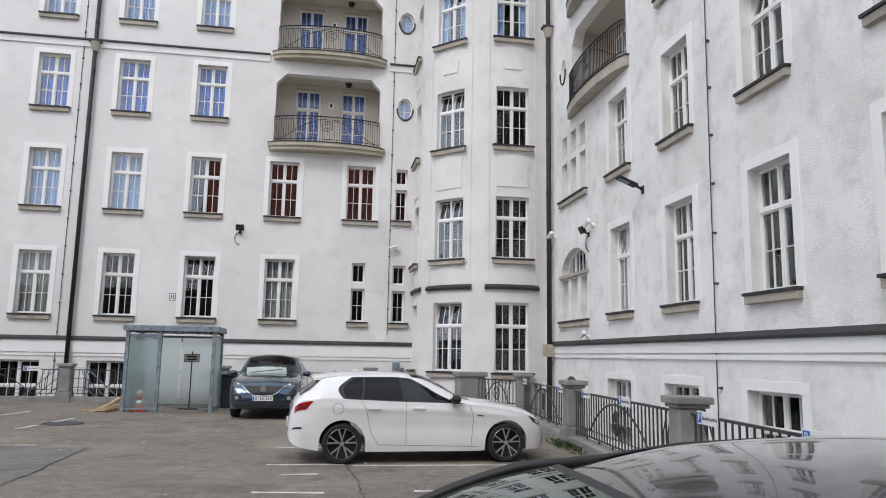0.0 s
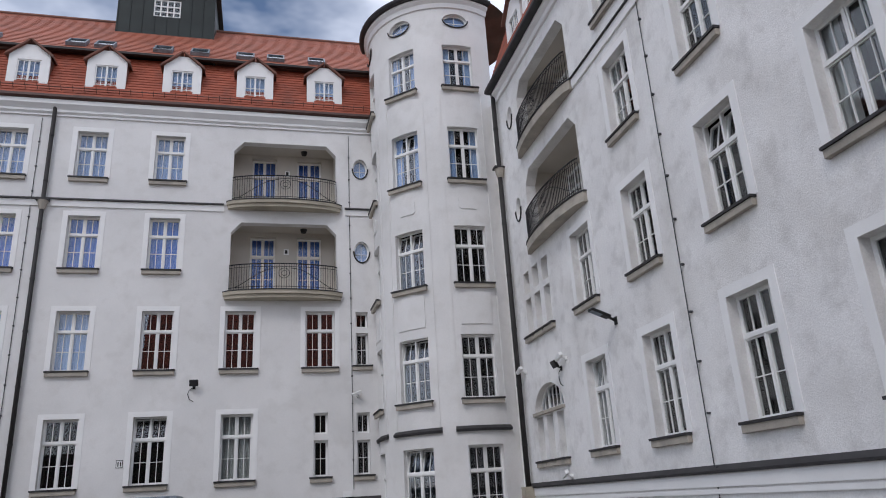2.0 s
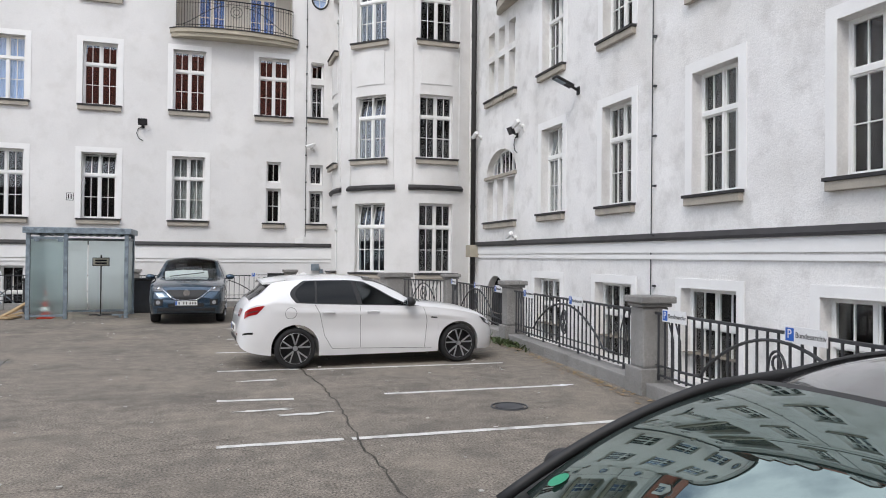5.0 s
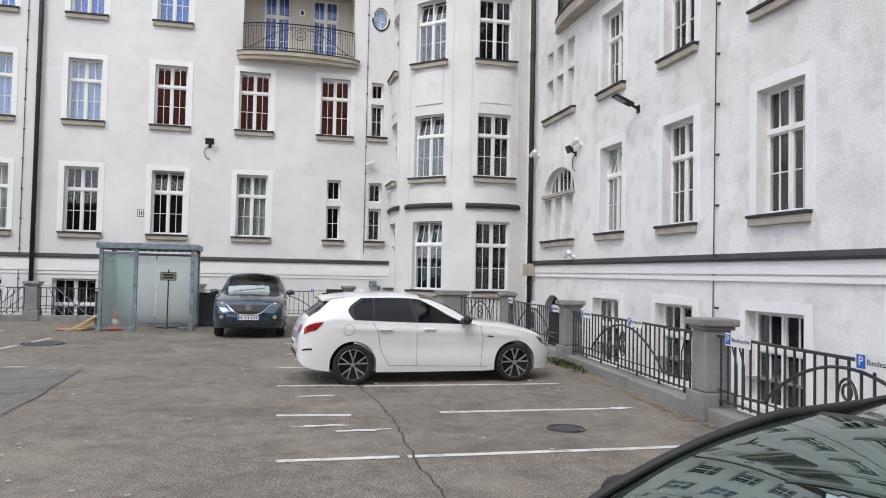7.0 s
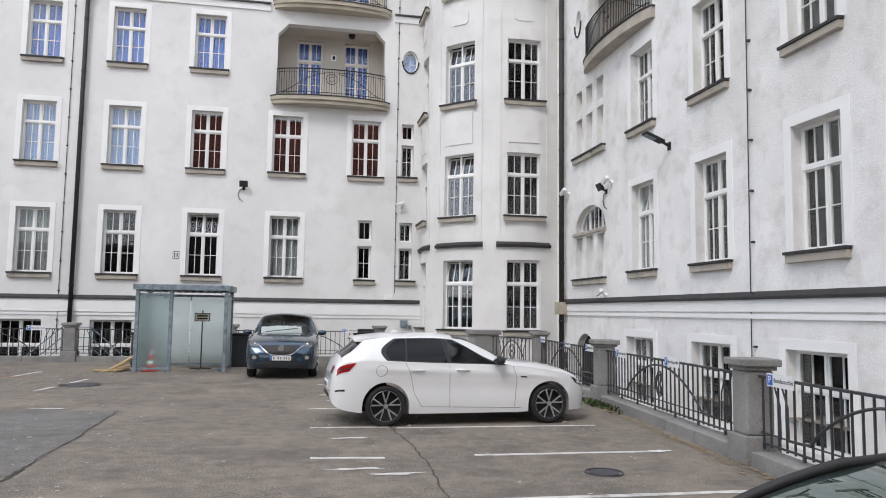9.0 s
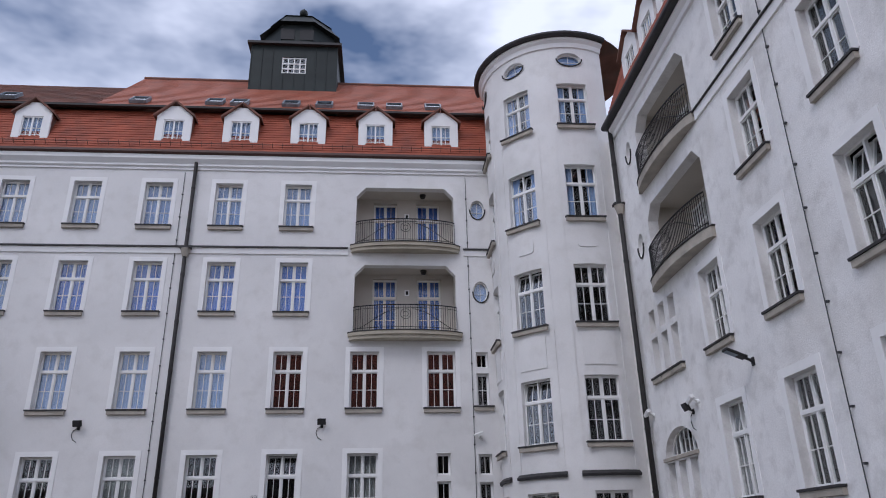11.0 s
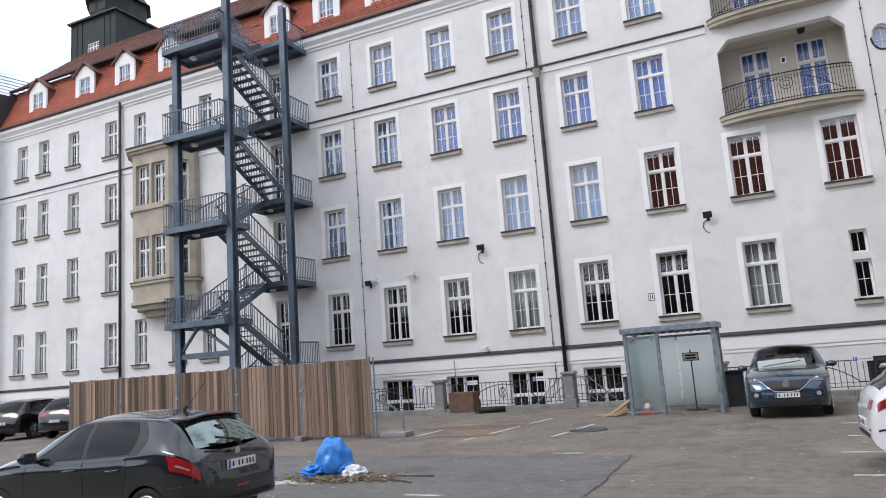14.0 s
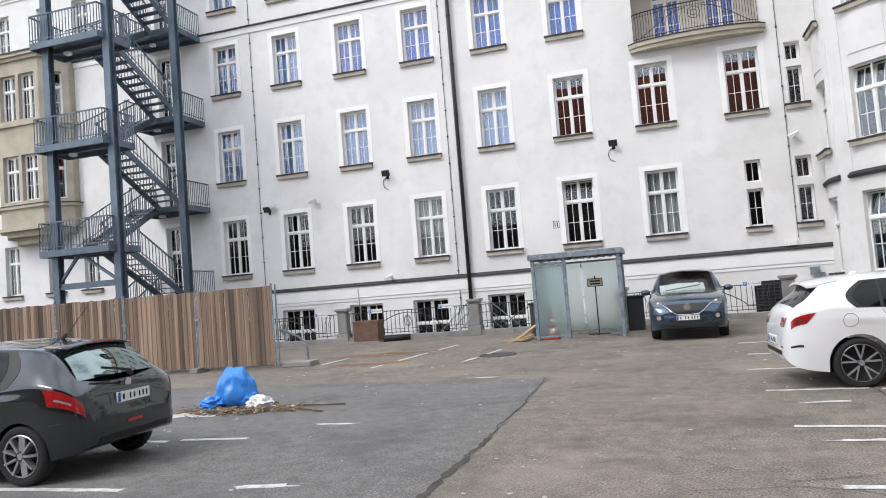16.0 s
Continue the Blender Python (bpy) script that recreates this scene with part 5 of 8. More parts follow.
for x in NPOSTS[:-1]:
    pw = copy_thing(pw, pose(x + 0.18, FN, 0)) if pw else railing_panel(pose(x + 0.18, FN, 0), NP - 0.36)
    pk = copy_thing(pk, pose(x + 0.23, FN, 0)) if pk else plinth(pose(x + 0.23, FN, 0), NP - 0.46)
for x in (-14.6, -12.4, -9.7, 0.4):
    copy_thing(ps, pose(x, FN - 0.05, 1.08))
# steel handrails of the steps down into the light well
for x0, s in ((-10.2, 1), (-7.1, -1)):
    hr = thing("stair_handrail", "grey steel handrail of the cellar steps", "handrail", at=pose(x0, FN + 0.6, 0))
    for z in (1.1, 0.75, 0.45):
        bm = bmesh.new(); tube(bm, [(0, 0, z - 1.0), (1.1 * s, 0, z), (1.5 * s, 0, z)], 0.02, 6); part("rail", bm, M["zinc"], hr)
    for x in (0.05, 1.1, 1.5):
        bm = bmesh.new(); bar(bm, (x * s, 0, -1.0), (x * s, 0, 1.1 if x > 1 else 0.1), 0.035); part("post", bm, M["zinc"], hr)


# ---- cars ----
def pchip(xs, ys, x):
    """Smooth interpolation that does not overshoot."""
    xs, ys, x = np.array(xs, float), np.array(ys, float), np.atleast_1d(np.array(x, float))
    h = np.diff(xs); d = np.diff(ys) / h; m = np.zeros(len(xs))
    for i in range(1, len(xs) - 1):
        if d[i - 1] * d[i] > 0:
            w1, w2 = 2 * h[i] + h[i - 1], h[i] + 2 * h[i - 1]
            m[i] = (w1 + w2) / (w1 / d[i - 1] + w2 / d[i])
    m[0], m[-1] = d[0], d[-1]
    i = np.clip(np.searchsorted(xs, x) - 1, 0, len(xs) - 2); t = np.clip((x - xs[i]) / h[i], 0, 1)
    return (2 * t**3 - 3 * t**2 + 1) * ys[i] + (t**3 - 2 * t**2 + t) * h[i] * m[i] + (-2 * t**3 + 3 * t**2) * ys[i + 1] + (t**3 - t**2) * h[i] * m[i + 1]


def car_paint(name, col, metal=0.5, rough=0.3, coat=1.0):
    return mat(name, col, rough, metal=metal, var=0.03, scale=2, fine=0.03, bscale=400, coat=coat)


M["car_glass"] = thin_glass("car_glass", (0.72, 0.78, 0.76), 1.45)
# opaque near-black glass, used instead of clear panes over dark cabins
M["dark_glass"] = mat("opaque_dark_glass", (0.004, 0.005, 0.006), 0.02, var=0.1, spec=0.5)
M["dark_glass"].node_tree.nodes["Principled BSDF"].inputs["IOR"].default_value = 1.33
M["windscreen"] = mat("tinted_windscreen", (0.012, 0.02, 0.018), 0.015, var=0.1, spec=0.5)
M["windscreen"].node_tree.nodes["Principled BSDF"].inputs["IOR"].default_value = 3.0
M["windscreen"].node_tree.nodes["Principled BSDF"].inputs["Specular Tint"].default_value = (0.82, 1.0, 0.96, 1)
M["tyre"] = mat("tyre_rubber", (0.016, 0.016, 0.017), 0.8, var=0.15, bump=0.2)
M["alloy"] = mat("silver_alloy", (0.5, 0.51, 0.53), 0.38, metal=0.8, var=0.05)
M["chrome"] = mat("chrome", (0.75, 0.76, 0.78), 0.12, metal=1.0, var=0.02)
M["red_lens"] = mat("red_lens", (0.34, 0.01, 0.012), 0.12, var=0.15, scale=14, coat=1.0)
M["clear_lens"] = mat("clear_lens", (0.55, 0.57, 0.6), 0.1, metal=0.5, var=0.2, scale=18, coat=1.0)
M["headlamp"] = mat("headlamp_glass", (0.1, 0.105, 0.115), 0.08, metal=0.3, var=0.4, scale=22, coat=1.0)
M["trim_black"] = mat("black_plastic", (0.014, 0.014, 0.015), 0.55, var=0.1)
M["seat"] = mat("dark_upholstery", (0.035, 0.035, 0.038), 0.9, var=0.2, scale=6)
M["plate"] = mat("plate_white", (0.78, 0.78, 0.76), 0.4, var=0.03)
M["paper"] = mat("white_paper", (0.8, 0.81, 0.82), 0.8, var=0.06, scale=12, bump=0.5, bscale=20)


class Car:
    """A car body swept along x from key sections; x forward, origin on the ground between the axles."""

    def __init__(self, name, m, label, paint, K, wb, ra=0.36, rw=0.315, group="", sill=0.2):
        self.K, self.wb, self.ra, self.rw, self.sill, self.paint = K, wb, ra, rw, sill, paint
        self.ob = thing(name, label, "car", group, at=m)
        self.x0, self.x1 = K["x"][0], K["x"][-1]
        self.cuts = []
        g = np.linspace(self.x0, self.x1, 801)
        self.table = np.stack([pchip(K["x"], K[k], g) for k in ("top", "belt", "w", "wr", "bot")], 1).tolist()

    def keys(self, x):
        n = 800; u = (x - self.x0) / (self.x1 - self.x0) * n
        i = min(max(int(u), 0), n - 1); t = min(max(u - i, 0.0), 1.0)
        A, B = self.table[i], self.table[i + 1]
        return [p + (q - p) * t for p, q in zip(A, B)]

    def sec(self, x):
        top, belt, w, wr, zb = self.keys(x)
        for xw in (-self.wb / 2, self.wb / 2):
            dx = abs(x - xw)
            if dx < self.ra:
                zb = max(zb, self.rw + math.sqrt(self.ra**2 - dx**2))
        return top, max(belt, zb + 0.05), w, wr, zb

    def surf(self, x, s, sec=None):
        top, belt, w, wr, zb = sec or self.sec(x)
        ze = top - min(0.075, 0.4 * max(top - belt, 0.0))
        if s <= 0.5:
            t = s / 0.5; z = zb + (belt - zb) * t; h = (z - self.sill) / max(belt - self.sill, 0.1)
            y = w * (0.955 + 0.18 * h - 0.155 * h * h)
            fade = max(0.0, min(1.0, (self.x1 - 0.45 - x) / 0.5, (x - self.x0 - 0.4) / 0.5))
            y += fade * (0.016 * max(0.0, 1 - abs(h - 0.84) / 0.1) - 0.024 * math.exp(-((h - 0.5) / 0.2) ** 2))
            return y, z
        y2 = w * 0.98
        if s <= 0.75:
            t = (s - 0.5) / 0.25
            return y2 + (wr - y2) * (t - 0.10 * math.sin(math.pi * t)), belt + (ze - belt) * t
        t = (s - 0.75) / 0.25
        return wr * (1 - t), ze + (top - ze) * (1 - (1 - t) ** 2.4)

    def point(self, x, s, off=0.0, side=1):
        y, z = self.surf(x, s)
        if off:
            e = 0.01
            sec = self.sec(x); ya, za = self.surf(x, max(0, s - e), sec); yb, zb = self.surf(x, min(1, s + e), sec); yc, zc = self.surf(min(self.x1, x + 0.02), s); yd, zd = self.surf(max(self.x0, x - 0.02), s)
            n = Vector((0.04, yc - yd, zc - zd)).cross(Vector((0, yb - ya, zb - za)))
            if n.length > 1e-9:
                n.normalize()
                if n.y < 0 and s < 0.75 or (s >= 0.75 and n.z < 0):
                    n = -n
                return Vector((x + n.x * off, side * (y + n.y * off), z + n.z * off))
        return Vector((x, side * y, z))

    def s_at(self, x, z):
        lo, hi = 0.0, 0.75
        sec = self.sec(x)
        for _ in range(14):
            mid = (lo + hi) / 2
            if self.surf(x, mid, sec)[1] < z:
                lo = mid
            else:
                hi = mid
        return lo

    def body(self, step=0.035, ns=40):
        xs = set(np.arange(self.x0, self.x1, step).tolist()) | {self.x1, self.x0}
        for xw in (-self.wb / 2, self.wb / 2):
            for k in range(-16, 17):
                xs.add(xw + self.ra * math.sin(k / 16 * math.pi / 2) * 0.9999)
            xs |= {xw - self.ra - 0.001, xw + self.ra + 0.001}
        xs |= {self.x0 + q for q in (0.01, 0.02)} | {self.x1 - q for q in (0.01, 0.02)}
        xs = sorted(xs); ss = [i / ns for i in range(ns + 1)]
        bm = bmesh.new(); rings = []
        for x in xs:
            sec = self.sec(x)
            h = [self.surf(x, s, sec) for s in ss]
            zb = h[0][1]
            half = [(0.0, zb), (h[0][0] - 0.02, zb)] + h[:-1]
            full = [(x, y, z) for y, z in half] + [(x, 0, h[-1][1])] + [(x, -y, z) for y, z in half[::-1][:-1]]
            rings.append([bm.verts.new(p) for p in full])
        n = len(rings[0]); nh = ns + 2
        for i in range(len(xs) - 1):
            for k in range(n):
                a, b = (k, (k + 1) % n)
                if a >= 2 and a < n - 1:
                    ka = a if a <= nh else n - a; kb = b if b <= nh else n - b
                    sa, sb = ss[min(ka - 2, ns)] if ka >= 2 else 0, ss[min(kb - 2, ns)] if kb >= 2 else 0
                    lo, hi = min(sa, sb), max(sa, sb)
                    if any(c0 <= lo and hi <= c1 and xs[i] >= max(f0(lo), f0(hi)) and xs[i + 1] <= min(f1(lo), f1(hi)) for f0, f1, c0, c1 in self.cuts):
                        continue
                bm.faces.new((rings[i][a], rings[i][b], rings[i + 1][b], rings[i + 1][a]))
        bm.faces.new(rings[0]); bm.faces.new(rings[-1][::-1])
        p = part("body", bm, self.paint, self.ob, smooth=True)
        es = p.modifiers.new("edge", "EDGE_SPLIT"); es.split_angle = radians(38)
        return p

    def skin(self, name, f0, f1, s0, s1, material, off=0.005, nx=24, ns=8, sides=(1, -1), across=False, label="", parent=None, bulge=0.0):
        """A panel that lies on the body between f0(s) and f1(s); across: one panel over the middle."""
        out = []
        f0 = f0 if callable(f0) else (lambda s, v=f0: v); f1 = f1 if callable(f1) else (lambda s, v=f1: v)
        for side in ((0,) if across else sides):
            bm = bmesh.new(); cols = []
            rows = [s0 + (s1 - s0) * j / ns for j in range(ns + 1)]
            row = [(s, 1) for s in rows] + [(s, -1) for s in rows[::-1][1:]] if across else [(s, side) for s in rows]
            for i in range(nx + 1):
                cols.append([bm.verts.new(self.point(f0(s) + (f1(s) - f0(s)) * i / nx, s, off + bulge * (1 - ((1 - s) / (1 - s0 + 1e-6)) ** 2), sd)) for s, sd in row])
            for i in range(nx):
                for j in range(len(row) - 1):
                    bm.faces.new((cols[i][j], cols[i + 1][j], cols[i + 1][j + 1], cols[i][j + 1]))
            out.append(part(name, bm, material, parent or self.ob, label, smooth=True))
        return out

    def glass(self, name, f0, f1, s0, s1, material, across=False, cut=True, **kw):
        g0 = f0 if callable(f0) else (lambda s, v=f0: v); g1 = f1 if callable(f1) else (lambda s, v=f1: v)
        if cut:
            self.cuts.append((lambda s: min(g0(s), g1(s)), lambda s: max(g0(s), g1(s)), s0, s1))
        out = self.skin(name, f0, f1, s0, s1, material, 0.006, across=across, **kw)
        for p in out:
            p.visible_shadow = False
        return out

    def pane(self, name, low, high, material, sweep, crown, bulge, n=16):
        """A curved sheet between a low and a high edge, each (x, half width, z)."""
        bm = bmesh.new(); rows = []
        a, b = Vector((low[0], 0, low[2])), Vector((high[0], 0, high[2])); d = (b - a).normalized()
        nor = Vector((-d.z, 0, d.x)) if d.x > 0 else Vector((d.z, 0, -d.x))
        for i in range(n + 1):
            v = i / n; c = a.lerp(b, v) + nor * (bulge * 4 * v * (1 - v)); half = low[1] + (high[1] - low[1]) * v
            rows.append([bm.verts.new((c.x + sweep * u * u, u * half, c.z - crown * u * u)) for u in [-1 + 2 * k / n for k in range(n + 1)]])
        for i in range(n):
            for k in range(n):
                bm.faces.new((rows[i][k], rows[i][k + 1], rows[i + 1][k + 1], rows[i + 1][k]))
        return part(name, bm, material, self.ob, smooth=True)

    def end_x(self, y, z, front=True):
        """Where the nose or the tail meets a line along x at y, z."""
        lo, hi = (0.9, self.x1) if front else (-0.9, self.x0)

        def inside(x):
            sec = self.sec(x); top = sec[0]; zb = self.keys(x)[4]
            if z < zb or z > top:
                return False
            a, b = 0.0, 1.0
            for _ in range(12):
                mid = (a + b) / 2
                if self.surf(x, mid, sec)[1] < z:
                    a = mid
                else:
                    b = mid
            return abs(y) <= self.surf(x, a, sec)[0]
        for _ in range(13):
            mid = (lo + hi) / 2
            if inside(mid):
                lo = mid
            else:
                hi = mid
        return lo

    def face(self, name, zs, ya, yb, material, front=True, off=0.006, n=10, sides=(1, -1), label="", parent=None, thick=0.0):
        """A panel on the nose or tail: zs heights, between ya(z) and yb(z) from the middle."""
        out = []; sg = 1 if front else -1
        for side in sides:
            bm = bmesh.new(); rows = []
            for z in zs:
                a, b = ya(z), yb(z)
                rows.append([bm.verts.new((self.end_x(a + (b - a) * i / n, z, front) + sg * off, side * (a + (b - a) * i / n), z)) for i in range(n + 1)])
            for r0, r1 in zip(rows, rows[1:]):
                for i in range(n):
                    bm.faces.new((r0[i], r0[i + 1], r1[i + 1], r1[i]))
            out.append(part(name, bm, material, parent or self.ob, label, smooth=True))
        return out

    def wheels(self, r, width=0.21, spokes=5, rim_r=0.225, spoke_mat="alloy", double=False, dark_rim=True, lip=0.009):
        yw = max(self.K["w"]) - width / 2 - 0.015
        tb = bmesh.new(); prof = [(rim_r, -width / 2 + 0.02), (r - 0.045, -width / 2), (r - 0.012, -width / 2 + 0.02), (r, -width / 4), (r, width / 4), (r - 0.012, width / 2 - 0.02), (r - 0.045, width / 2), (rim_r, width / 2 - 0.02)]
        n = 36; R = [[tb.verts.new((p * math.cos(2 * math.pi * i / n), q, p * math.sin(2 * math.pi * i / n))) for p, q in prof] for i in range(n)]
        for i in range(n):
            for k in range(len(prof) - 1):
                tb.faces.new((R[i][k], R[i][k + 1], R[(i + 1) % n][k + 1], R[(i + 1) % n][k]))
        me_t = mesh_of("tyre", tb, M["tyre"], True)
        rb = bmesh.new(); prof = [(rim_r + 0.002, width / 2 - 0.02), (rim_r - 0.012, width / 2 - 0.012), (rim_r - 0.02, width / 2 - 0.03), (rim_r - 0.03, width / 2 - 0.11), (0.0, width / 2 - 0.11)]
        R = [[rb.verts.new((p * math.cos(2 * math.pi * i / n), q, p * math.sin(2 * math.pi * i / n))) for p, q in prof] for i in range(n)]
        for i in range(n):
            for k in range(len(prof) - 1):
                rb.faces.new((R[i][k], R[i][k + 1], R[(i + 1) % n][k + 1], R[(i + 1) % n][k]))
        bmesh.ops.remove_doubles(rb, verts=rb.verts, dist=1e-5)
        me_r = mesh_of("rim", rb, M["trim_black"] if dark_rim else M[spoke_mat], True)
        sb = bmesh.new()
        for k in range(spokes):
            for da in ((-0.16, 0.16) if double else (0.0,)):
                a = 2 * math.pi * k / spokes + 0.3
                p0 = Vector((0.05 * math.cos(a), width / 2 - 0.03, 0.05 * math.sin(a))); a2 = a + da * 1.5
                p1 = Vector(((rim_r - 0.012) * math.cos(a2), width / 2 - 0.02, (rim_r - 0.012) * math.sin(a2)))
                bar(sb, p0, p1, 0.016 if double else 0.075, 0.022)
        tube(sb, [((rim_r - 0.006) * math.cos(2 * math.pi * i / n), width / 2 - 0.016, (rim_r - 0.006) * math.sin(2 * math.pi * i / n)) for i in range(n)], lip, 5, closed=True)
        bmesh.ops.create_cone(sb, cap_ends=True, segments=16, radius1=0.04, radius2=0.034, depth=0.04, matrix=Matrix.Translation((0, width / 2 - 0.02, 0)) @ Matrix.Rotation(-math.pi / 2, 4, "X"))
        me_s = mesh_of("spokes", sb, M[spoke_mat])
        for xw in (-self.wb / 2, self.wb / 2):
            for side in (1, -1):
                w = new("wheel", me_t); w.parent = self.ob; w.matrix_basis = pose(xw, side * yw, r, 0, 0, 0 if side > 0 else 180)
                for nm, me in (("rim", me_r), ("spokes", me_s)):
                    o = new(nm, me); o.parent = w

    def cabin(self, xa=-1.1, xb=0.75, z=0.62, w=0.66, top=1.25, seats=True):
        bm = boxes((xa, -w, 0.3, xb, w, z), (xb - 0.35, -w, z, xb + 0.02, w, z + 0.27))
        part("cabin_floor", bm, M["seat"], self.ob)
        if not seats:
            return
        for x in (-0.12, -0.95):
            for y in (-0.36, 0.36):
                sb = bmesh.new()
                box(sb, x - 0.1, y - 0.24, z, x + 0.4, y + 0.24, z + 0.12)
                t = Matrix.Translation((x - 0.1, y, z + 0.1)) @ Matrix.Rotation(radians(-14), 4, "Y")
                box(sb, -0.09, -0.23, -0.08, 0.05, 0.23, 0.46, rot=t); box(sb, -0.07, -0.12, 0.49, 0.03, 0.12, 0.66, rot=t)
                part("car_seat", sb, M["seat"], self.ob, bevel=0.03)
        wb = bmesh.new(); tube(wb, [(xb - 0.42 + 0.06 * math.sin(2 * math.pi * i / 20), 0.36 + 0.18 * math.cos(2 * math.pi * i / 20), z + 0.27 + 0.17 * math.sin(2 * math.pi * i / 20)) for i in range(20)], 0.016, 6, closed=True)
        part("steering_wheel", wb, M["trim_black"], self.ob)

    def mirror(self, x, z, material, size=1.0):
        for side in (1, -1):
            y, _ = self.surf(x, self.s_at(x, z - 0.04))
            bm = bmesh.new(); bmesh.ops.create_uvsphere(bm, u_segments=16, v_segments=10, radius=1.0)
            for v in bm.verts:
                v.co = Vector((v.co.x * 0.1 * size * (0.6 if v.co.x < 0 else 1), v.co.y * 0.12 * size, v.co.z * 0.075 * size)) + Vector((x, side * (y + 0.13 * size), z + 0.03))
            p = part("mirror", bm, material, self.ob, smooth=True)
            fb = bmesh.new(); bar(fb, (x, side * (y - 0.01), z - 0.03), (x, side * (y + 0.09), z), 0.05, 0.03); part("mirror_foot", fb, M["trim_black"], p)
            gb = boxes((x - 0.064 * size, side * (y + 0.13 * size) - 0.085 * size, z - 0.02, x - 0.06 * size, side * (y + 0.13 * size) + 0.085 * size, z + 0.085)); part("mirror_glass", gb, M["chrome"], p)

    def handles(self, xs, z, material, L=0.2):
        for x in xs:
            for side in (1, -1):
                s = self.s_at(x, z); bm = bmesh.new()
                q = [self.point(x - L / 2 + L * k / 6, s, 0.012 + 0.022 * math.sin(math.pi * k / 6), side) for k in range(7)]
                tube(bm, q, 0.014, 8); part("door_handle", bm, material, self.ob, smooth=True)

    def seams(self, curves):
        for pts in curves:
            for side in (1, -1):
                bm = bmesh.new(); q = []
                for (xa, za), (xb, zb) in zip(pts, pts[1:]):
                    for k in range(8):
                        x, z = xa + (xb - xa) * k / 8, za + (zb - za) * k / 8
                        q.append(self.point(x, self.s_at(x, z), 0.001, side))
                q.append(self.point(pts[-1][0], self.s_at(*pts[-1]), 0.001, side))
                tube(bm, q, 0.0028, 4); part("door_seam", bm, M["trim_black"], self.ob)

    def plate(self, z, front=True, w=0.26, y=0.0):
        x = self.end_x(y, z, front); x = min(x, self.end_x(y, z + 0.05, front), self.end_x(y, z - 0.05, front)) if not front else max(x, self.end_x(y, z + 0.05, front))
        sg = 1 if front else -1
        m = pose(x + sg * 0.012, y, z, 0, 0, 90 if front else -90)
        pb = boxes((-w, -0.008, -0.055, w, 0.008, 0.055)); bmesh.ops.transform(pb, matrix=m, verts=pb.verts); p = part("number_plate", pb, M["plate"], self.ob)
        bb = boxes((-w + 0.005, -0.011, -0.05, -w + 0.045, -0.0085, 0.05)); bmesh.ops.transform(bb, matrix=m, verts=bb.verts); part("blue_strip", bb, M["sign_blue"], p)
        for a, b in ((-0.19, -0.14), (-0.08, -0.035), (-0.015, 0.03), (0.07, 0.115), (0.13, 0.175), (0.19, 0.235)):
            bb = boxes((a + 0.008, -0.011, -0.03, b - 0.012, -0.0085, 0.03)); bmesh.ops.transform(bb, matrix=m, verts=bb.verts); part("bar", bb, M["black"], p)


def lin(s0, a, s1, b):
    return lambda s: a + (b - a) * (s - s0) / (s1 - s0)


# white five-door hatchback
K1 = dict(x=[-2.19, -2.15, -2.03, -1.84, -1.66, -1.3, -0.6, -0.1, 0.3, 0.72, 1.2, 1.65, 1.92, 2.06, 2.11],
          top=[0.66, 0.88, 1.07, 1.22, 1.37, 1.42, 1.435, 1.395, 1.24, 1.025, 0.965, 0.88, 0.77, 0.64, 0.56],
          belt=[0.6, 0.78, 0.95, 1.0, 1.02, 1.0, 0.97, 0.955, 0.945, 0.93, 0.88, 0.79, 0.68, 0.56, 0.5],
          w=[0.56, 0.68, 0.79, 0.84, 0.865, 0.88, 0.878, 0.88, 0.88, 0.88, 0.88, 0.83, 0.71, 0.54, 0.42],
          wr=[0.46, 0.58, 0.62, 0.60, 0.585, 0.575, 0.575, 0.58, 0.63, 0.7, 0.68, 0.62, 0.55, 0.45, 0.36],
          bot=[0.42, 0.34, 0.27, 0.23, 0.21, 0.2, 0.19, 0.19, 0.19, 0.19, 0.2, 0.2, 0.2, 0.22, 0.26])
white = car_paint("white_car_paint", (0.8, 0.8, 0.8), 0.0, 0.3)
ang1 = 2.6
c1 = Car("hatchback_car", pose(1.36, 12.02, 0, 0, 0, ang1), "white five-door hatchback parked on the marked yard", white, K1, 2.69, 0.365, 0.315)
SB, ST = 0.515, 0.735
c1.skin("window_surround", lambda s: -1.34 - 0.15 * math.sin(math.pi * min(1, max(0, (s - 0.505) / 0.24))) + 0.14 * (s - 0.505) / 0.24, lin(SB, 0.66, ST, -0.2), 0.505, 0.745, M["trim_black"], 0.003)
c1.glass("rear_quarter_window", lambda s: -1.27 - 0.14 * math.sin(math.pi * min(1, max(0, (s - 0.505) / 0.24))) + 0.14 * (s - 0.505) / 0.24, lin(SB, -1.06, ST, -1.02), SB, ST, M["dark_glass"], cut=False)
c1.glass("rear_side_window", lin(SB, -1.02, ST, -0.99), lin(SB, -0.38, ST, -0.44), SB, ST, M["dark_glass"], cut=False)
# dark sheet under the clear pane stands in for the unlit cabin
c1.skin("inner_pane", lin(SB, -0.3, ST, -0.37), lin(SB, 0.56, ST, -0.24), SB, ST, M["dark_glass"], 0.0035)
c1.glass("front_side_window", lin(SB, -0.3, ST, -0.37), lin(SB, 0.56, ST, -0.24), SB, ST, M["car_glass"], cut=False)
c1.glass("windshield", lin(0.77, 0.74, 1.0, 0.78), lin(0.77, -0.22, 1.0, -0.2), 0.77, 1.0, M["car_glass"], across=True, cut=False)
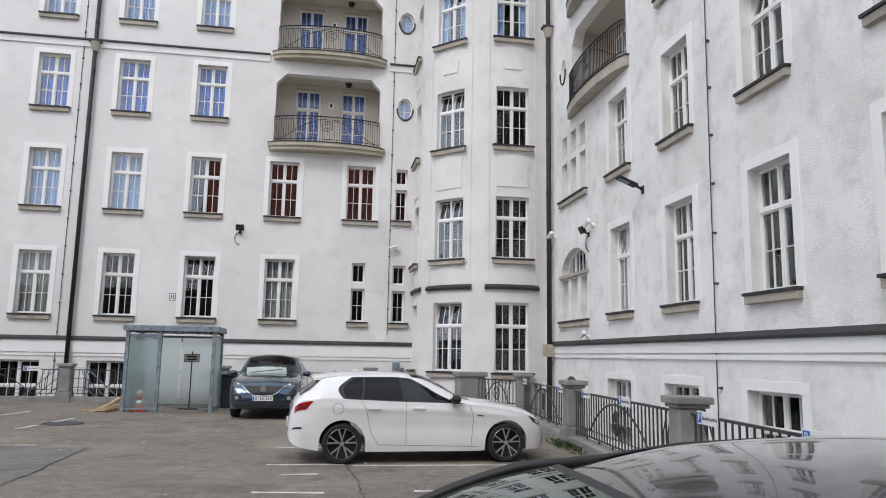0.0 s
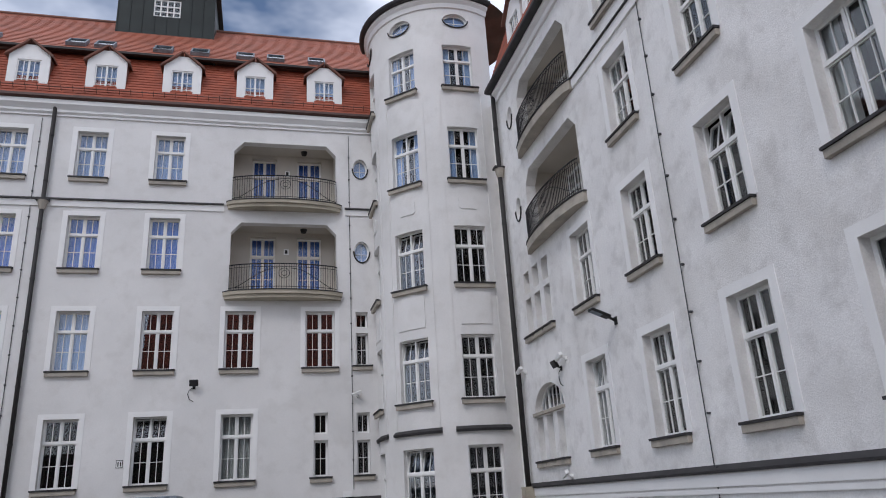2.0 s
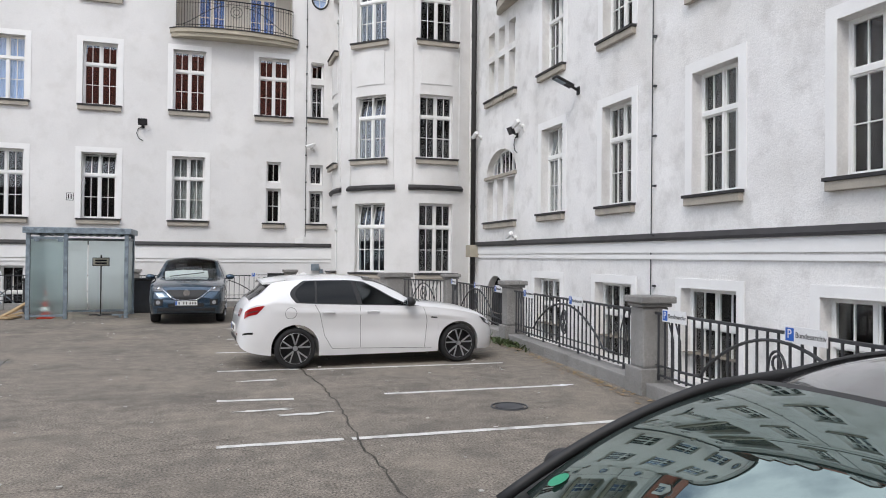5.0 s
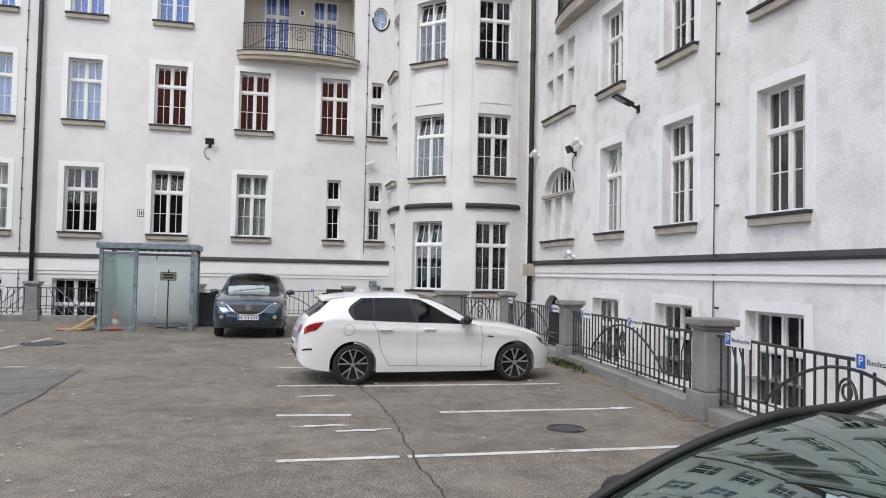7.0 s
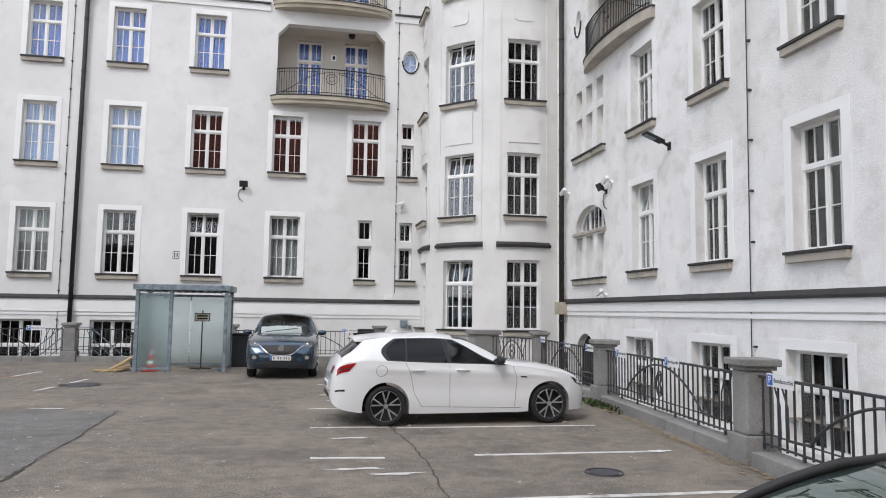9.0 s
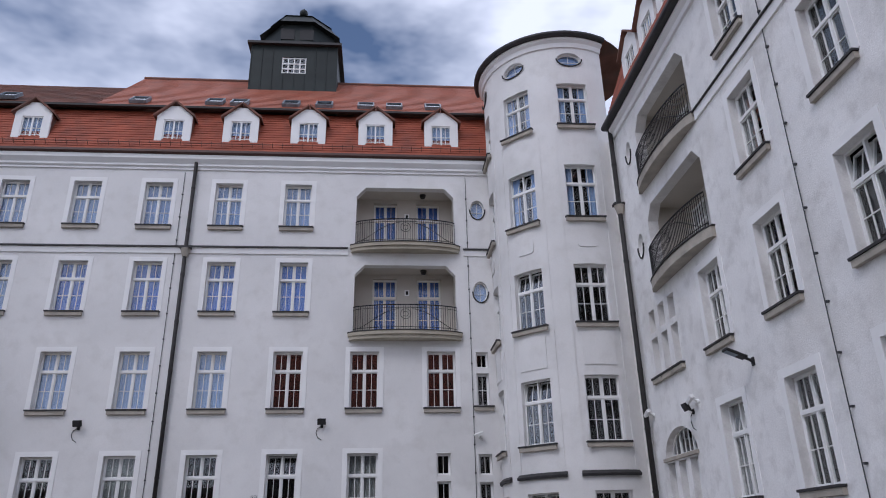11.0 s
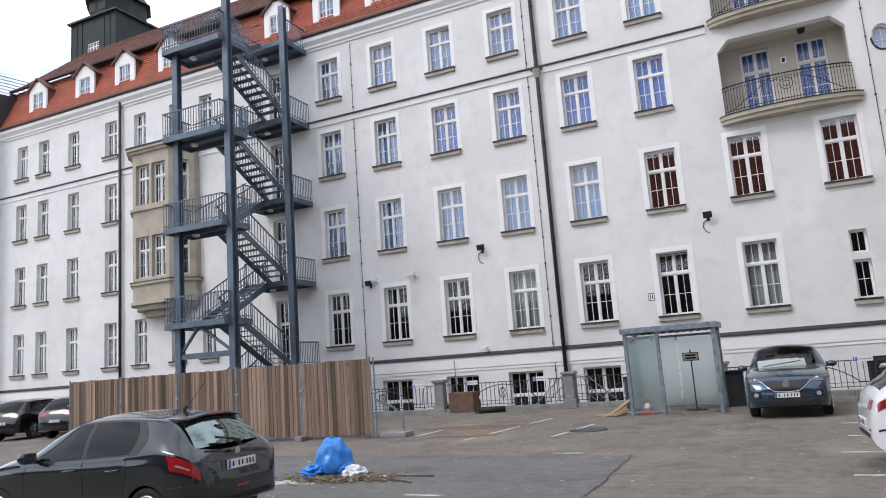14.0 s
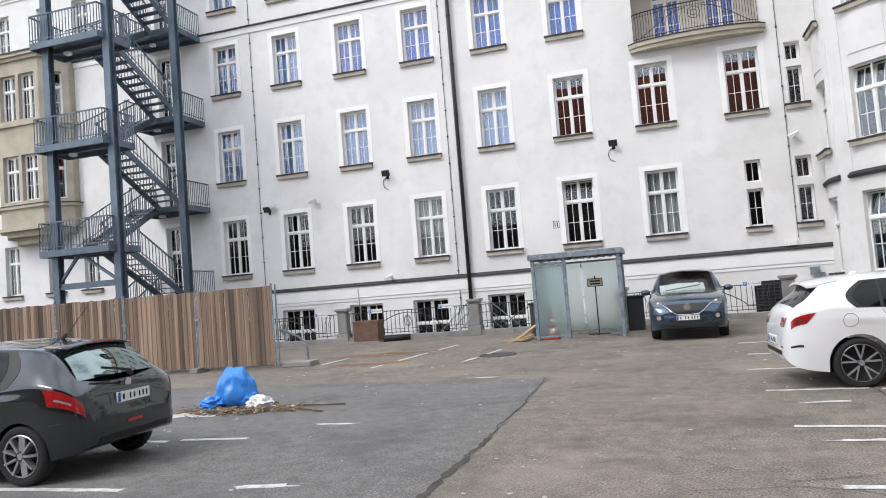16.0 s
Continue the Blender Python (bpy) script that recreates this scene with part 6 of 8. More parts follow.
# dark backing below the windshield, for the cabin's shade
c1.skin("windshield_shade", lin(0.77, 0.74, 1.0, 0.78), lin(0.77, -0.22, 1.0, -0.2), 0.77, 1.0, M["dark_glass"], 0.002, across=True)
c1.skin("rear_window", lin(0.77, -2.02, 1.0, -2.03), lin(0.77, -1.7, 1.0, -1.7), 0.765, 1.0, M["dark_glass"], 0.004, across=True)
c1.body()
sp = bmesh.new()
v0 = [[sp.verts.new((x - 0.03 * math.cos(y / 0.54 * 1.2), y, z - 0.05 * (y / 0.54) ** 2)) for y in [-0.54 + 0.09 * i for i in range(13)]] for x, z in ((-1.42, 1.412), (-1.8, 1.362), (-1.81, 1.335), (-1.58, 1.345))]
for r in range(4):
    for i in range(12):
        sp.faces.new((v0[r][i], v0[r][i + 1], v0[(r + 1) % 4][i + 1], v0[(r + 1) % 4][i]))
for i in (0, 12):
    sp.faces.new([v0[r][i] for r in range(4)])
part("roof_spoiler", sp, white, c1.ob)
c1.skin("tail_light", lin(0.4, -2.1, 0.485, -2.09), lin(0.4, -1.93, 0.485, -1.8), 0.405, 0.482, M["red_lens"], 0.008)
c1.face("rear_lamp", [0.8 + 0.03 * k for k in range(5)], lambda z: 0.42, lambda z: 0.62, M["red_lens"], front=False, off=0.008)
c1.skin("tail_light_bar", -2.07, -1.9, 0.435, 0.445, M["trim_black"], 0.011)
c1.skin("headlight", lin(0.41, 1.84, 0.49, 1.72), lin(0.41, 2.03, 0.49, 1.98), 0.415, 0.485, M["headlamp"], 0.006)
c1.skin("headlight_lens", lin(0.43, 1.87, 0.475, 1.84), lin(0.43, 1.94, 0.475, 1.92), 0.435, 0.47, M["chrome"], 0.009)
c1.skin("side_vent", 0.84, 0.95, 0.38, 0.394, M["trim_black"], 0.004)
c1.skin("rear_reflector_side", -2.12, -1.98, 0.2, 0.222, M["trim_black"], 0.004)
c1.face("grille", [0.42 + 0.03 * k for k in range(6)], lambda z: 0.05, lambda z: 0.36, M["trim_black"])
c1.face("air_intake", [0.27 + 0.03 * k for k in range(4)], lambda z: 0.0, lambda z: 0.45, M["trim_black"])
c1.face("rear_bumper_trim", [0.42 + 0.02 * k for k in range(4)], lambda z: 0.0, lambda z: 0.5, M["trim_black"], front=False)
c1.face("rear_reflector", [0.52, 0.545], lambda z: 0.45, lambda z: 0.58, M["red_lens"], front=False)
c1.plate(0.6, front=False); c1.plate(0.42)
c1.seams([[(-1.05, 0.98), (-0.98, 0.85), (-0.9, 0.5), (-0.78, 0.3), (0.86, 0.26)], [(-0.34, 0.98), (-0.33, 0.3)], [(0.72, 0.92), (0.78, 0.7), (0.74, 0.27)]])
c1.handles((-0.85, -0.13), 0.86, white)
c1.mirror(0.44, 0.99, M["trim_black"])
c1.wheels(0.315, 0.21, 5, 0.24, double=True, lip=0.003)
fb = bmesh.new(); bmesh.ops.create_uvsphere(fb, u_segments=12, v_segments=8, radius=1, matrix=Matrix.Translation((-1.1, 0, 1.425)) @ Matrix.Diagonal((0.06, 0.018, 0.035, 1))); part("roof_aerial", fb, white, c1.ob, smooth=True)
fb = bmesh.new(); q = [c1.point(-1.42 + 0.085 * math.cos(2 * math.pi * k / 20), c1.s_at(-1.42, 0.86 + 0.085 * math.sin(2 * math.pi * k / 20)), 0.001, sd) for sd in (-1,) for k in range(20)]
tube(fb, q, 0.003, 4, closed=True); part("fuel_flap", fb, M["trim_black"], c1.ob)

# blue sport utility car
K2 = dict(x=[-2.28, -2.2, -2.05, -1.85, -1.5, -0.9, -0.2, 0.1, 0.5, 0.95, 1.4, 1.8, 2.08, 2.2, 2.26],
          top=[0.75, 0.98, 1.2, 1.42, 1.62, 1.67, 1.675, 1.655, 1.46, 1.16, 1.1, 1.03, 0.93, 0.8, 0.7],
          belt=[0.65, 0.9, 1.06, 1.12, 1.13, 1.1, 1.08, 1.07, 1.06, 1.05, 1.01, 0.95, 0.87, 0.74, 0.62],
          w=[0.62, 0.78, 0.86, 0.9, 0.915, 0.92, 0.92, 0.92, 0.92, 0.92, 0.92, 0.9, 0.82, 0.72, 0.62],
          wr=[0.5, 0.62, 0.65, 0.655, 0.65, 0.65, 0.655, 0.66, 0.71, 0.77, 0.76, 0.72, 0.64, 0.55, 0.46],
          bot=[0.45, 0.38, 0.32, 0.28, 0.26, 0.25, 0.24, 0.24, 0.24, 0.24, 0.25, 0.25, 0.26, 0.28, 0.32])
blue = car_paint("steel_blue_paint", (0.03, 0.062, 0.1), 0.6, 0.26)


def suv(m, paint, label, name="suv_car", detail=True, group=""):
    c = Car(name, m, label, paint, K2, 2.7, 0.4, 0.35, sill=0.25, group=group)
    c.skin("window_surround", lin(SB, -1.75, ST, -1.5), lin(SB, 0.85, ST, 0.2), 0.505, 0.745, M["trim_black"], 0.003)
    c.skin("side_window", lin(SB, -1.0, ST, -0.92), lin(SB, -0.3, ST, -0.28), SB, ST, M["dark_glass"], 0.006); c.skin("side_window", lin(SB, -0.22, ST, -0.2), lin(SB, 0.75, ST, 0.14), SB, ST, M["dark_glass"], 0.006); c.skin("side_window", lin(SB, -1.65, ST, -1.42), lin(SB, -1.06, ST, -0.98), SB, ST, M["dark_glass"], 0.006)
    if detail:
        c.glass("windshield", lin(0.77, 0.95, 1.0, 1.0), lin(0.77, 0.12, 1.0, 0.14), 0.77, 1.0, M["car_glass"], across=True)
    else:
        c.skin("windshield", lin(0.77, 0.95, 1.0, 1.0), lin(0.77, 0.12, 1.0, 0.14), 0.77, 1.0, M["dark_glass"], 0.006, across=True)
    c.skin("rear_window", lin(0.77, -2.06, 1.0, -2.08), lin(0.77, -1.65, 1.0, -1.66), 0.765, 1.0, M["dark_glass"], 0.005, across=True)
    c.body(0.04 if detail else 0.08, 40 if detail else 24)
    c.face("tail_light", [0.92 + 0.05 * k for k in range(4)], lambda z: 0.42, lambda z: 0.74, M["red_lens"], front=False)
    c.plate(0.72 if not detail else 0.8, front=False)
    c.wheels(0.35, 0.22, 5, 0.235)
    c.mirror(0.62, 1.12, paint, 1.0)
    c.skin("sill_trim", lin(0.0, -0.95, 0.1, -0.95), lin(0.0, 0.95, 0.1, 0.95), 0.01, 0.12, M["trim_black"], 0.004)
    if not detail:
        return c
    c.cabin(-1.4, 1.0, 0.75, 0.7)
    c.face("grille", [0.62 + 0.035 * k for k in range(8)], lambda z: 0.0, lambda z: 0.2 + 0.27 * min(1, max(0, (z - 0.62) / 0.2)), M["trim_black"], off=0.012)
    gb = bmesh.new()
    q = [(c.end_x(abs(y), z) + 0.03, y, z) for y, z in [(-0.55, 0.86), (-0.46, 0.79), (-0.36, 0.69), (-0.24, 0.625), (0, 0.61), (0.24, 0.625), (0.36, 0.69), (0.46, 0.79), (0.55, 0.86)]]
    tube(gb, q, 0.009, 8); part("grille_trim", gb, M["chrome"], c.ob, "chrome grille surround")
    eb = bmesh.new(); bmesh.ops.create_cone(eb, cap_ends=True, segments=20, radius1=0.085, radius2=0.08, depth=0.03, matrix=Matrix.Translation((c.end_x(0, 0.79) + 0.035, 0, 0.79)) @ Matrix.Rotation(math.pi / 2, 4, "Y")); part("emblem", eb, M["chrome"], c.ob)
    c.face("headlight", [0.83 + 0.025 * k for k in range(6)], lambda z: 0.5 + 0.9 * (z - 0.83), lambda z: 0.78 + 0.2 * (z - 0.83), M["headlamp"], off=0.01)
    for side in (1, -1):
        lb = bmesh.new(); bmesh.ops.create_uvsphere(lb, u_segments=14, v_segments=8, radius=0.045, matrix=Matrix.Translation((c.end_x(0.66, 0.89) - 0.005, side * 0.66, 0.89))); part("headlight_bulb", lb, M["chrome"], c.ob, smooth=True)
        lb = bmesh.new(); bmesh.ops.create_cone(lb, cap_ends=True, segments=16, radius1=0.05, radius2=0.05, depth=0.03, matrix=Matrix.Translation((c.end_x(0.66, 0.56) + 0.012, side * 0.66, 0.56)) @ Matrix.Rotation(math.pi / 2, 4, "Y")); part("fog_light", lb, M["clear_lens"], c.ob)
    c.face("fog_light_recess", [0.48 + 0.04 * k for k in range(5)], lambda z: 0.55, lambda z: 0.75, M["trim_black"])
    c.face("lower_bumper", [0.3 + 0.04 * k for k in range(4)], lambda z: 0.0, lambda z: 0.68, M["trim_black"])
    c.face("air_intake", [0.44 + 0.03 * k for k in range(4)], lambda z: 0.0, lambda z: 0.42, M["trim_black"])
    c.plate(0.54)
    wp = bmesh.new(); bar(wp, (1.0, -0.5, 1.17), (0.86, 0.35, 1.27), 0.02); part("wiper", wp, M["trim_black"], c.ob)
    pp = bmesh.new(); rr = random.Random(3)
    for k in range(9):
        y = -0.56 + 0.12 * k; h = 0.27 + 0.06 * rr.random()
        t = Matrix.Translation((0.83 + 0.02 * rr.random(), y, 1.11)) @ Matrix.Rotation(radians(-52 + 8 * rr.random()), 4, "Y") @ Matrix.Rotation(radians(20 * rr.random() - 10), 4, "X")
        box(pp, -0.012, -0.075, 0, 0.012, 0.075, h, rot=t)
    part("sunshade", pp, M["paper"], c.ob, "crumpled white sunshade on the dashboard")
    c.seams([[(1.15, 1.0), (1.75, 0.93), (2.0, 0.86)]])
    return c


suv(pose(-1.68, 21.15, 0, 0, 0, -92.0), blue, "steel-blue sport utility car parked nose to the yard")
black_paint = car_paint("black_car_paint", (0.008, 0.008, 0.01), 0.3, 0.25)
for i, (x, y, a) in enumerate(((-32.2, 22.4, 106), (-29.3, 22.7, 106), (-26.6, 23.0, 106), (-35.4, 21.5, 106))):
    if i == 0:
        far = suv(pose(x, y, 0, 0, 0, a), black_paint, "black car parked tail-on along the far railing", "parked_car", False, "black cars along the railing")
    else:
        copy_thing(far.ob, pose(x, y, 0, 0, 0, a))

# dark grey small hatchback
K3 = dict(x=[-1.98, -1.94, -1.82, -1.66, -1.42, -1.1, -0.5, 0.0, 0.35, 0.85, 1.2, 1.55, 1.8, 1.93, 1.97],
          top=[0.62, 0.84, 1.01, 1.2, 1.37, 1.435, 1.465, 1.44, 1.31, 1.06, 0.99, 0.9, 0.79, 0.66, 0.58],
          belt=[0.55, 0.78, 0.92, 0.98, 1.0, 0.98, 0.95, 0.93, 0.92, 0.9, 0.87, 0.79, 0.7, 0.6, 0.52],
          w=[0.6, 0.71, 0.8, 0.845, 0.865, 0.87, 0.87, 0.87, 0.87, 0.87, 0.86, 0.8, 0.69, 0.54, 0.42],
          wr=[0.56, 0.62, 0.63, 0.6, 0.575, 0.565, 0.57, 0.58, 0.63, 0.7, 0.68, 0.6, 0.52, 0.44, 0.36],
          bot=[0.4, 0.34, 0.29, 0.26, 0.23, 0.21, 0.2, 0.2, 0.2, 0.2, 0.2, 0.2, 0.21, 0.24, 0.28])
grey = car_paint("dark_grey_paint", (0.024, 0.031, 0.036), 0.6, 0.22)
# the axle line runs from the tail towards the west
hx, hy = -9.9, 7.45
c3 = Car("small_hatchback_car", pose(hx, hy, 0, 0, 0, 182.0), "dark grey metallic small hatchback parked in the yard", grey, K3, 2.54, 0.345, 0.3)
c3.skin("window_surround", lambda s: -1.12 - 0.13 * math.sin(math.pi * min(1, max(0, (s - 0.505) / 0.24))) + 0.1 * (s - 0.505) / 0.24, lin(SB, 0.82, ST, 0.1), 0.505, 0.745, M["trim_black"], 0.003)
c3.skin("rear_side_window", lambda s: -0.98 - 0.1 * math.sin(math.pi * min(1, max(0, (s - 0.505) / 0.24))) + 0.08 * (s - 0.505) / 0.24, lin(SB, -0.3, ST, -0.24), SB, ST, M["dark_glass"], 0.006); c3.skin("front_side_window", lin(SB, -0.22, ST, -0.16), lin(SB, 0.62, ST, 0.06), SB, ST, M["dark_glass"], 0.006)
c3.skin("door_mirror_window", lin(SB, 0.62, ST, 0.09), lin(SB, 0.76, ST, 0.1), SB, ST, M["dark_glass"], 0.0065)
c3.glass("windshield", lin(0.77, 0.84, 1.0, 0.9), lin(0.77, 0.04, 1.0, 0.06), 0.77, 1.0, M["car_glass"], across=True)
c3.pane("rear_window", (-1.885, 0.6, 1.03), (-1.53, 0.5, 1.37), M["windscreen"], 0.1, 0.02, 0.03)
c3.body(); c3.cabin(-1.2, 0.85, 0.6, 0.66)
c3.skin("tail_light", lin(0.34, -1.955, 0.5, -1.93), lin(0.34, -1.66, 0.5, -1.56), 0.37, 0.485, M["red_lens"], 0.012)
c3.skin("tail_light_lens", lin(0.38, -1.86, 0.44, -1.86), lin(0.38, -1.68, 0.44, -1.72), 0.41, 0.425, M["clear_lens"], 0.016)
sp = bmesh.new()
v0 = [[sp.verts.new((x - 0.04 * math.cos(y / 0.5 * 1.2), y, z - 0.05 * (y / 0.5) ** 2)) for y in [-0.5 + 0.1 * i for i in range(11)]] for x, z in ((-1.25, 1.425), (-1.56, 1.4), (-1.565, 1.375), (-1.4, 1.36))]
for r in range(4):
    for i in range(10):
        sp.faces.new((v0[r][i], v0[r][i + 1], v0[(r + 1) % 4][i + 1], v0[(r + 1) % 4][i]))
for i in (0, 10):
    sp.faces.new([v0[r][i] for r in range(4)])
part("roof_spoiler", sp, grey, c3.ob, smooth=True)
bl = boxes((-1.612, -0.16, 1.378, -1.585, 0.16, 1.396)); part("brake_light", bl, M["red_lens"], c3.ob)
c3.face("number_plate_recess", [0.72 + 0.04 * k for k in range(4)], lambda z: 0.0, lambda z: 0.34, grey, front=False, off=0.004)
c3.plate(0.78, front=False)
c3.face("lower_bumper", [0.36 + 0.03 * k for k in range(3)], lambda z: 0.0, lambda z: 0.55, M["trim_black"], front=False)
c3.face("rear_fog_light", [0.5, 0.53], lambda z: -0.12, lambda z: 0.12, M["red_lens"], front=False, sides=(1,))
wp = bmesh.new(); bar(wp, (-1.955, 0.0, 1.05), (-1.88, 0.36, 1.12), 0.025); bar(wp, (-1.93, 0, 1.01), (-1.955, 0, 1.05), 0.05); part("rear_wiper", wp, M["trim_black"], c3.ob)
eb = bmesh.new(); bmesh.ops.create_cone(eb, cap_ends=True, segments=16, radius1=0.05, radius2=0.045, depth=0.02, matrix=Matrix.Translation((c3.end_x(0, 0.92, False) - 0.008, 0, 0.92)) @ Matrix.Rotation(math.pi / 2, 4, "Y")); part("emblem", eb, M["chrome"], c3.ob)
ab = bmesh.new(); bar(ab, (-1.1, 0, 1.45), (-1.42, 0, 1.78), 0.008, 0.008, 6); bar(ab, (-1.07, 0, 1.44), (-1.12, 0, 1.49), 0.03); part("roof_aerial", ab, M["trim_black"], c3.ob)
c3.seams([[(-0.98, 0.95), (-0.95, 0.7), (-0.86, 0.4), (-0.78, 0.28), (0.84, 0.27)], [(-0.26, 0.93), (-0.27, 0.28)], [(0.72, 0.88), (0.78, 0.6), (0.74, 0.28)], [(-1.78, 0.62), (-1.62, 0.6)]])
c3.handles((-0.78, -0.08), 0.82, grey)
c3.mirror(0.56, 0.97, grey)
c3.wheels(0.31, 0.19, 9, 0.215)
c3.face("headlight", [0.66, 0.7, 0.74], lambda z: 0.4, lambda z: 0.6, M["clear_lens"])

# black saloon beside the camera
K4 = dict(x=[-2.3, -2.2, -2.0, -1.5, -1.1, -0.6, -0.1, 0.25, 0.7, 1.1, 1.5, 1.9, 2.12, 2.22],
          top=[0.7, 0.95, 1.04, 1.2, 1.31, 1.36, 1.34, 1.28, 1.16, 0.93, 0.77, 0.71, 0.65, 0.57],
          belt=[0.6, 0.85, 0.94, 0.97, 0.97, 0.95, 0.94, 0.93, 0.91, 0.82, 0.72, 0.65, 0.59, 0.5],
          w=[0.6, 0.76, 0.85, 0.89, 0.9, 0.9, 0.9, 0.9, 0.9, 0.9, 0.89, 0.84, 0.74, 0.6],
          wr=[0.5, 0.62, 0.66, 0.62, 0.58, 0.57, 0.575, 0.59, 0.66, 0.74, 0.72, 0.64, 0.54, 0.42],
          bot=[0.4, 0.32, 0.26, 0.22, 0.2, 0.19, 0.19, 0.19, 0.19, 0.19, 0.2, 0.2, 0.21, 0.26])
anth = car_paint("anthracite_paint", (0.07, 0.07, 0.076), metal=0.45, rough=0.16)
c4 = Car("saloon_car", pose(0.77, 1.28, 0, 0, 0, 180) @ Matrix.Diagonal((1, 1, 1.09, 1)), "anthracite saloon car with a sloping windscreen, parked in its bay", anth, K4, 2.75, 0.36, 0.32)
c4.skin("window_surround", lin(SB, -1.5, ST, -1.0), lin(SB, 0.95, ST, 0.32), 0.505, 0.745, M["trim_black"], 0.003)
c4.skin("side_window", lin(SB, -1.2, ST, -0.9), lin(SB, -0.25, ST, -0.2), SB, ST, M["dark_glass"], 0.006); c4.skin("side_window", lin(SB, -0.18, ST, -0.13), lin(SB, 0.85, ST, 0.28), SB, ST, M["dark_glass"], 0.006)
c4.pane("windshield_border", (1.2, 0.74, 0.925), (0.375, 0.6, 1.272), M["trim_black"], -0.1, 0.045, 0.036)
c4.pane("windshield", (1.12, 0.61, 0.975), (0.41, 0.5, 1.266), M["windscreen"], -0.06, 0.03, 0.045)
for side in (1, -1):
    tb = bmesh.new(); q = []
    for k in range(13):
        v = k / 12
        q.append((1.13 - 0.77 * v, side * (0.655 - 0.12 * v), 0.915 + 0.325 * v + 0.17 * v * (1 - v)))
    q[-1] = (q[-1][0], q[-1][1], q[-1][2] - 0.008)
    q += [c4.point(x, 0.765, 0.004, side) for x in (0.12, -0.15, -0.45, -0.8, -1.1)]
    tube(tb, q, 0.018, 8); part("windshield_pillar", tb, M["trim_black"], c4.ob, smooth=True)
c4.skin("roof_trim", lin(0.73, -1.3, 0.77, -1.3), lin(0.73, 0.42, 0.77, 0.42), 0.735, 0.775, M["trim_black"], 0.009)
c4.skin("rear_window", lin(0.77, -1.95, 1.0, -1.97), lin(0.77, -1.3, 1.0, -1.3), 0.775, 1.0, M["dark_glass"], 0.006, across=True)
c4.body(); c4.wheels(0.32, 0.21, 5, 0.23); c4.mirror(0.72, 0.86, M["trim_black"], 0.8)
c4.face("headlight", [0.56, 0.59, 0.62], lambda z: 0.4, lambda z: 0.62, M["clear_lens"]); c4.face("tail_light", [0.76, 0.82, 0.88], lambda z: 0.4, lambda z: 0.68, M["red_lens"], front=False)
M["sticker"] = mat("green_sticker", (0.02, 0.28, 0.15), 0.4, var=0.05)
stb = bmesh.new(); cs = [Vector((1.01, -0.5, 1.007)) + 0.034 * math.cos(2 * math.pi * k / 20) * Vector((-0.92, 0, 0.39)) + 0.034 * math.sin(2 * math.pi * k / 20) * Vector((0.08, 0.99, 0.08)) for k in range(20)]
stb.faces.new([stb.verts.new(p) for p in cs]); part("windscreen_sticker", stb, M["sticker"], c4.ob, "round green sticker")


# ---- steel fire stair ----
fs = thing("fire_stair", "grey painted steel fire stair with grating treads and railings", "staircase")
SX0, SX1, SYO, SYI = -22.6, -19.7, 22.0, 25.2
bm = bmesh.new(); bar(bm, (0, 0, 0), (0, 0, 0.95), 0.022); me_bal = mesh_of("baluster", bm, M["steel"])
bm = boxes((0, -0.14, -0.03, 1.08, 0.14, 0.0)); me_tread = mesh_of("tread", bm, M["steel"])


def beam(name, a, b, w, h, mk="steel"):
    bm = bmesh.new(); bar(bm, a, b, w, h); return part(name, bm, M[mk], fs)


def balusters(pts):
    for p in pts:
        o = new("baluster", me_bal); o.parent = fs; o.location = p


def guard(a, b, n):
    a, b = Vector(a), Vector(b)
    for z, w in ((0.98, 0.045), (0.12, 0.025)):
        beam("handrail" if z > 0.5 else "lower_rail", a + Vector((0, 0, z)), b + Vector((0, 0, z)), w, w)
    balusters([a + (b - a) * i / n + Vector((0, 0, 0.02)) for i in range(n + 1)])


def landing(x0, x1, y0, y1, z, open_y):
    part("landing", boxes((x0 + 0.05, y0 + 0.05, z - 0.05, x1 - 0.05, y1 - 0.05, z)), M["steel"], fs)
    for a, b in (((x0, y0), (x1, y0)), ((x0, y1), (x1, y1)), ((x0, y0), (x0, y1)), ((x1, y0), (x1, y1))):
        beam("edge_beam", (*a, z - 0.1), (*b, z - 0.1), 0.06, 0.22)
    beam("cross_beam", (x0, (y0 + y1) / 2, z - 0.12), (x1, (y0 + y1) / 2, z - 0.12), 0.08, 0.14)
    yo = y0 if open_y == y1 else y1
    if yo < 26:
        guard((x0, yo, z), (x1, yo, z), 22)
    guard((x0, y0, z), (x0, y1, z), 13); guard((x1, y0, z), (x1, y1, z), 13)
    lb = boxes((x0 + 0.8, (y0 + y1) / 2 - 0.1, z - 0.3, x0 + 1.0, (y0 + y1) / 2 + 0.1, z - 0.2)); part("lamp", lb, M["frame"], fs, "small white lamp under the landing")


def flight(x0, za, zb):
    """From the outer landing at za to the wall side at zb."""
    n = 10; x1 = x0 + 1.1
    for x in (x0, x1):
        beam("stringer", (x, SYO, za - 0.08), (x, SYI, zb - 0.08), 0.03, 0.24)
        beam("handrail", (x, SYO, za + 0.95), (x, SYI, zb + 0.95), 0.045, 0.045)
        beam("lower_rail", (x, SYO, za + 0.2), (x, SYI, zb + 0.2), 0.025, 0.025)
        balusters([(x, SYO + (SYI - SYO) * i / 18, za + (zb - za) * i / 18 + 0.02) for i in range(1, 18)])
    for i in range(1, n):
        o = new("tread", me_tread); o.parent = fs; o.location = (x0 + 0.01, SYO + (SYI - SYO) * i / n, za + (zb - za) * i / n)


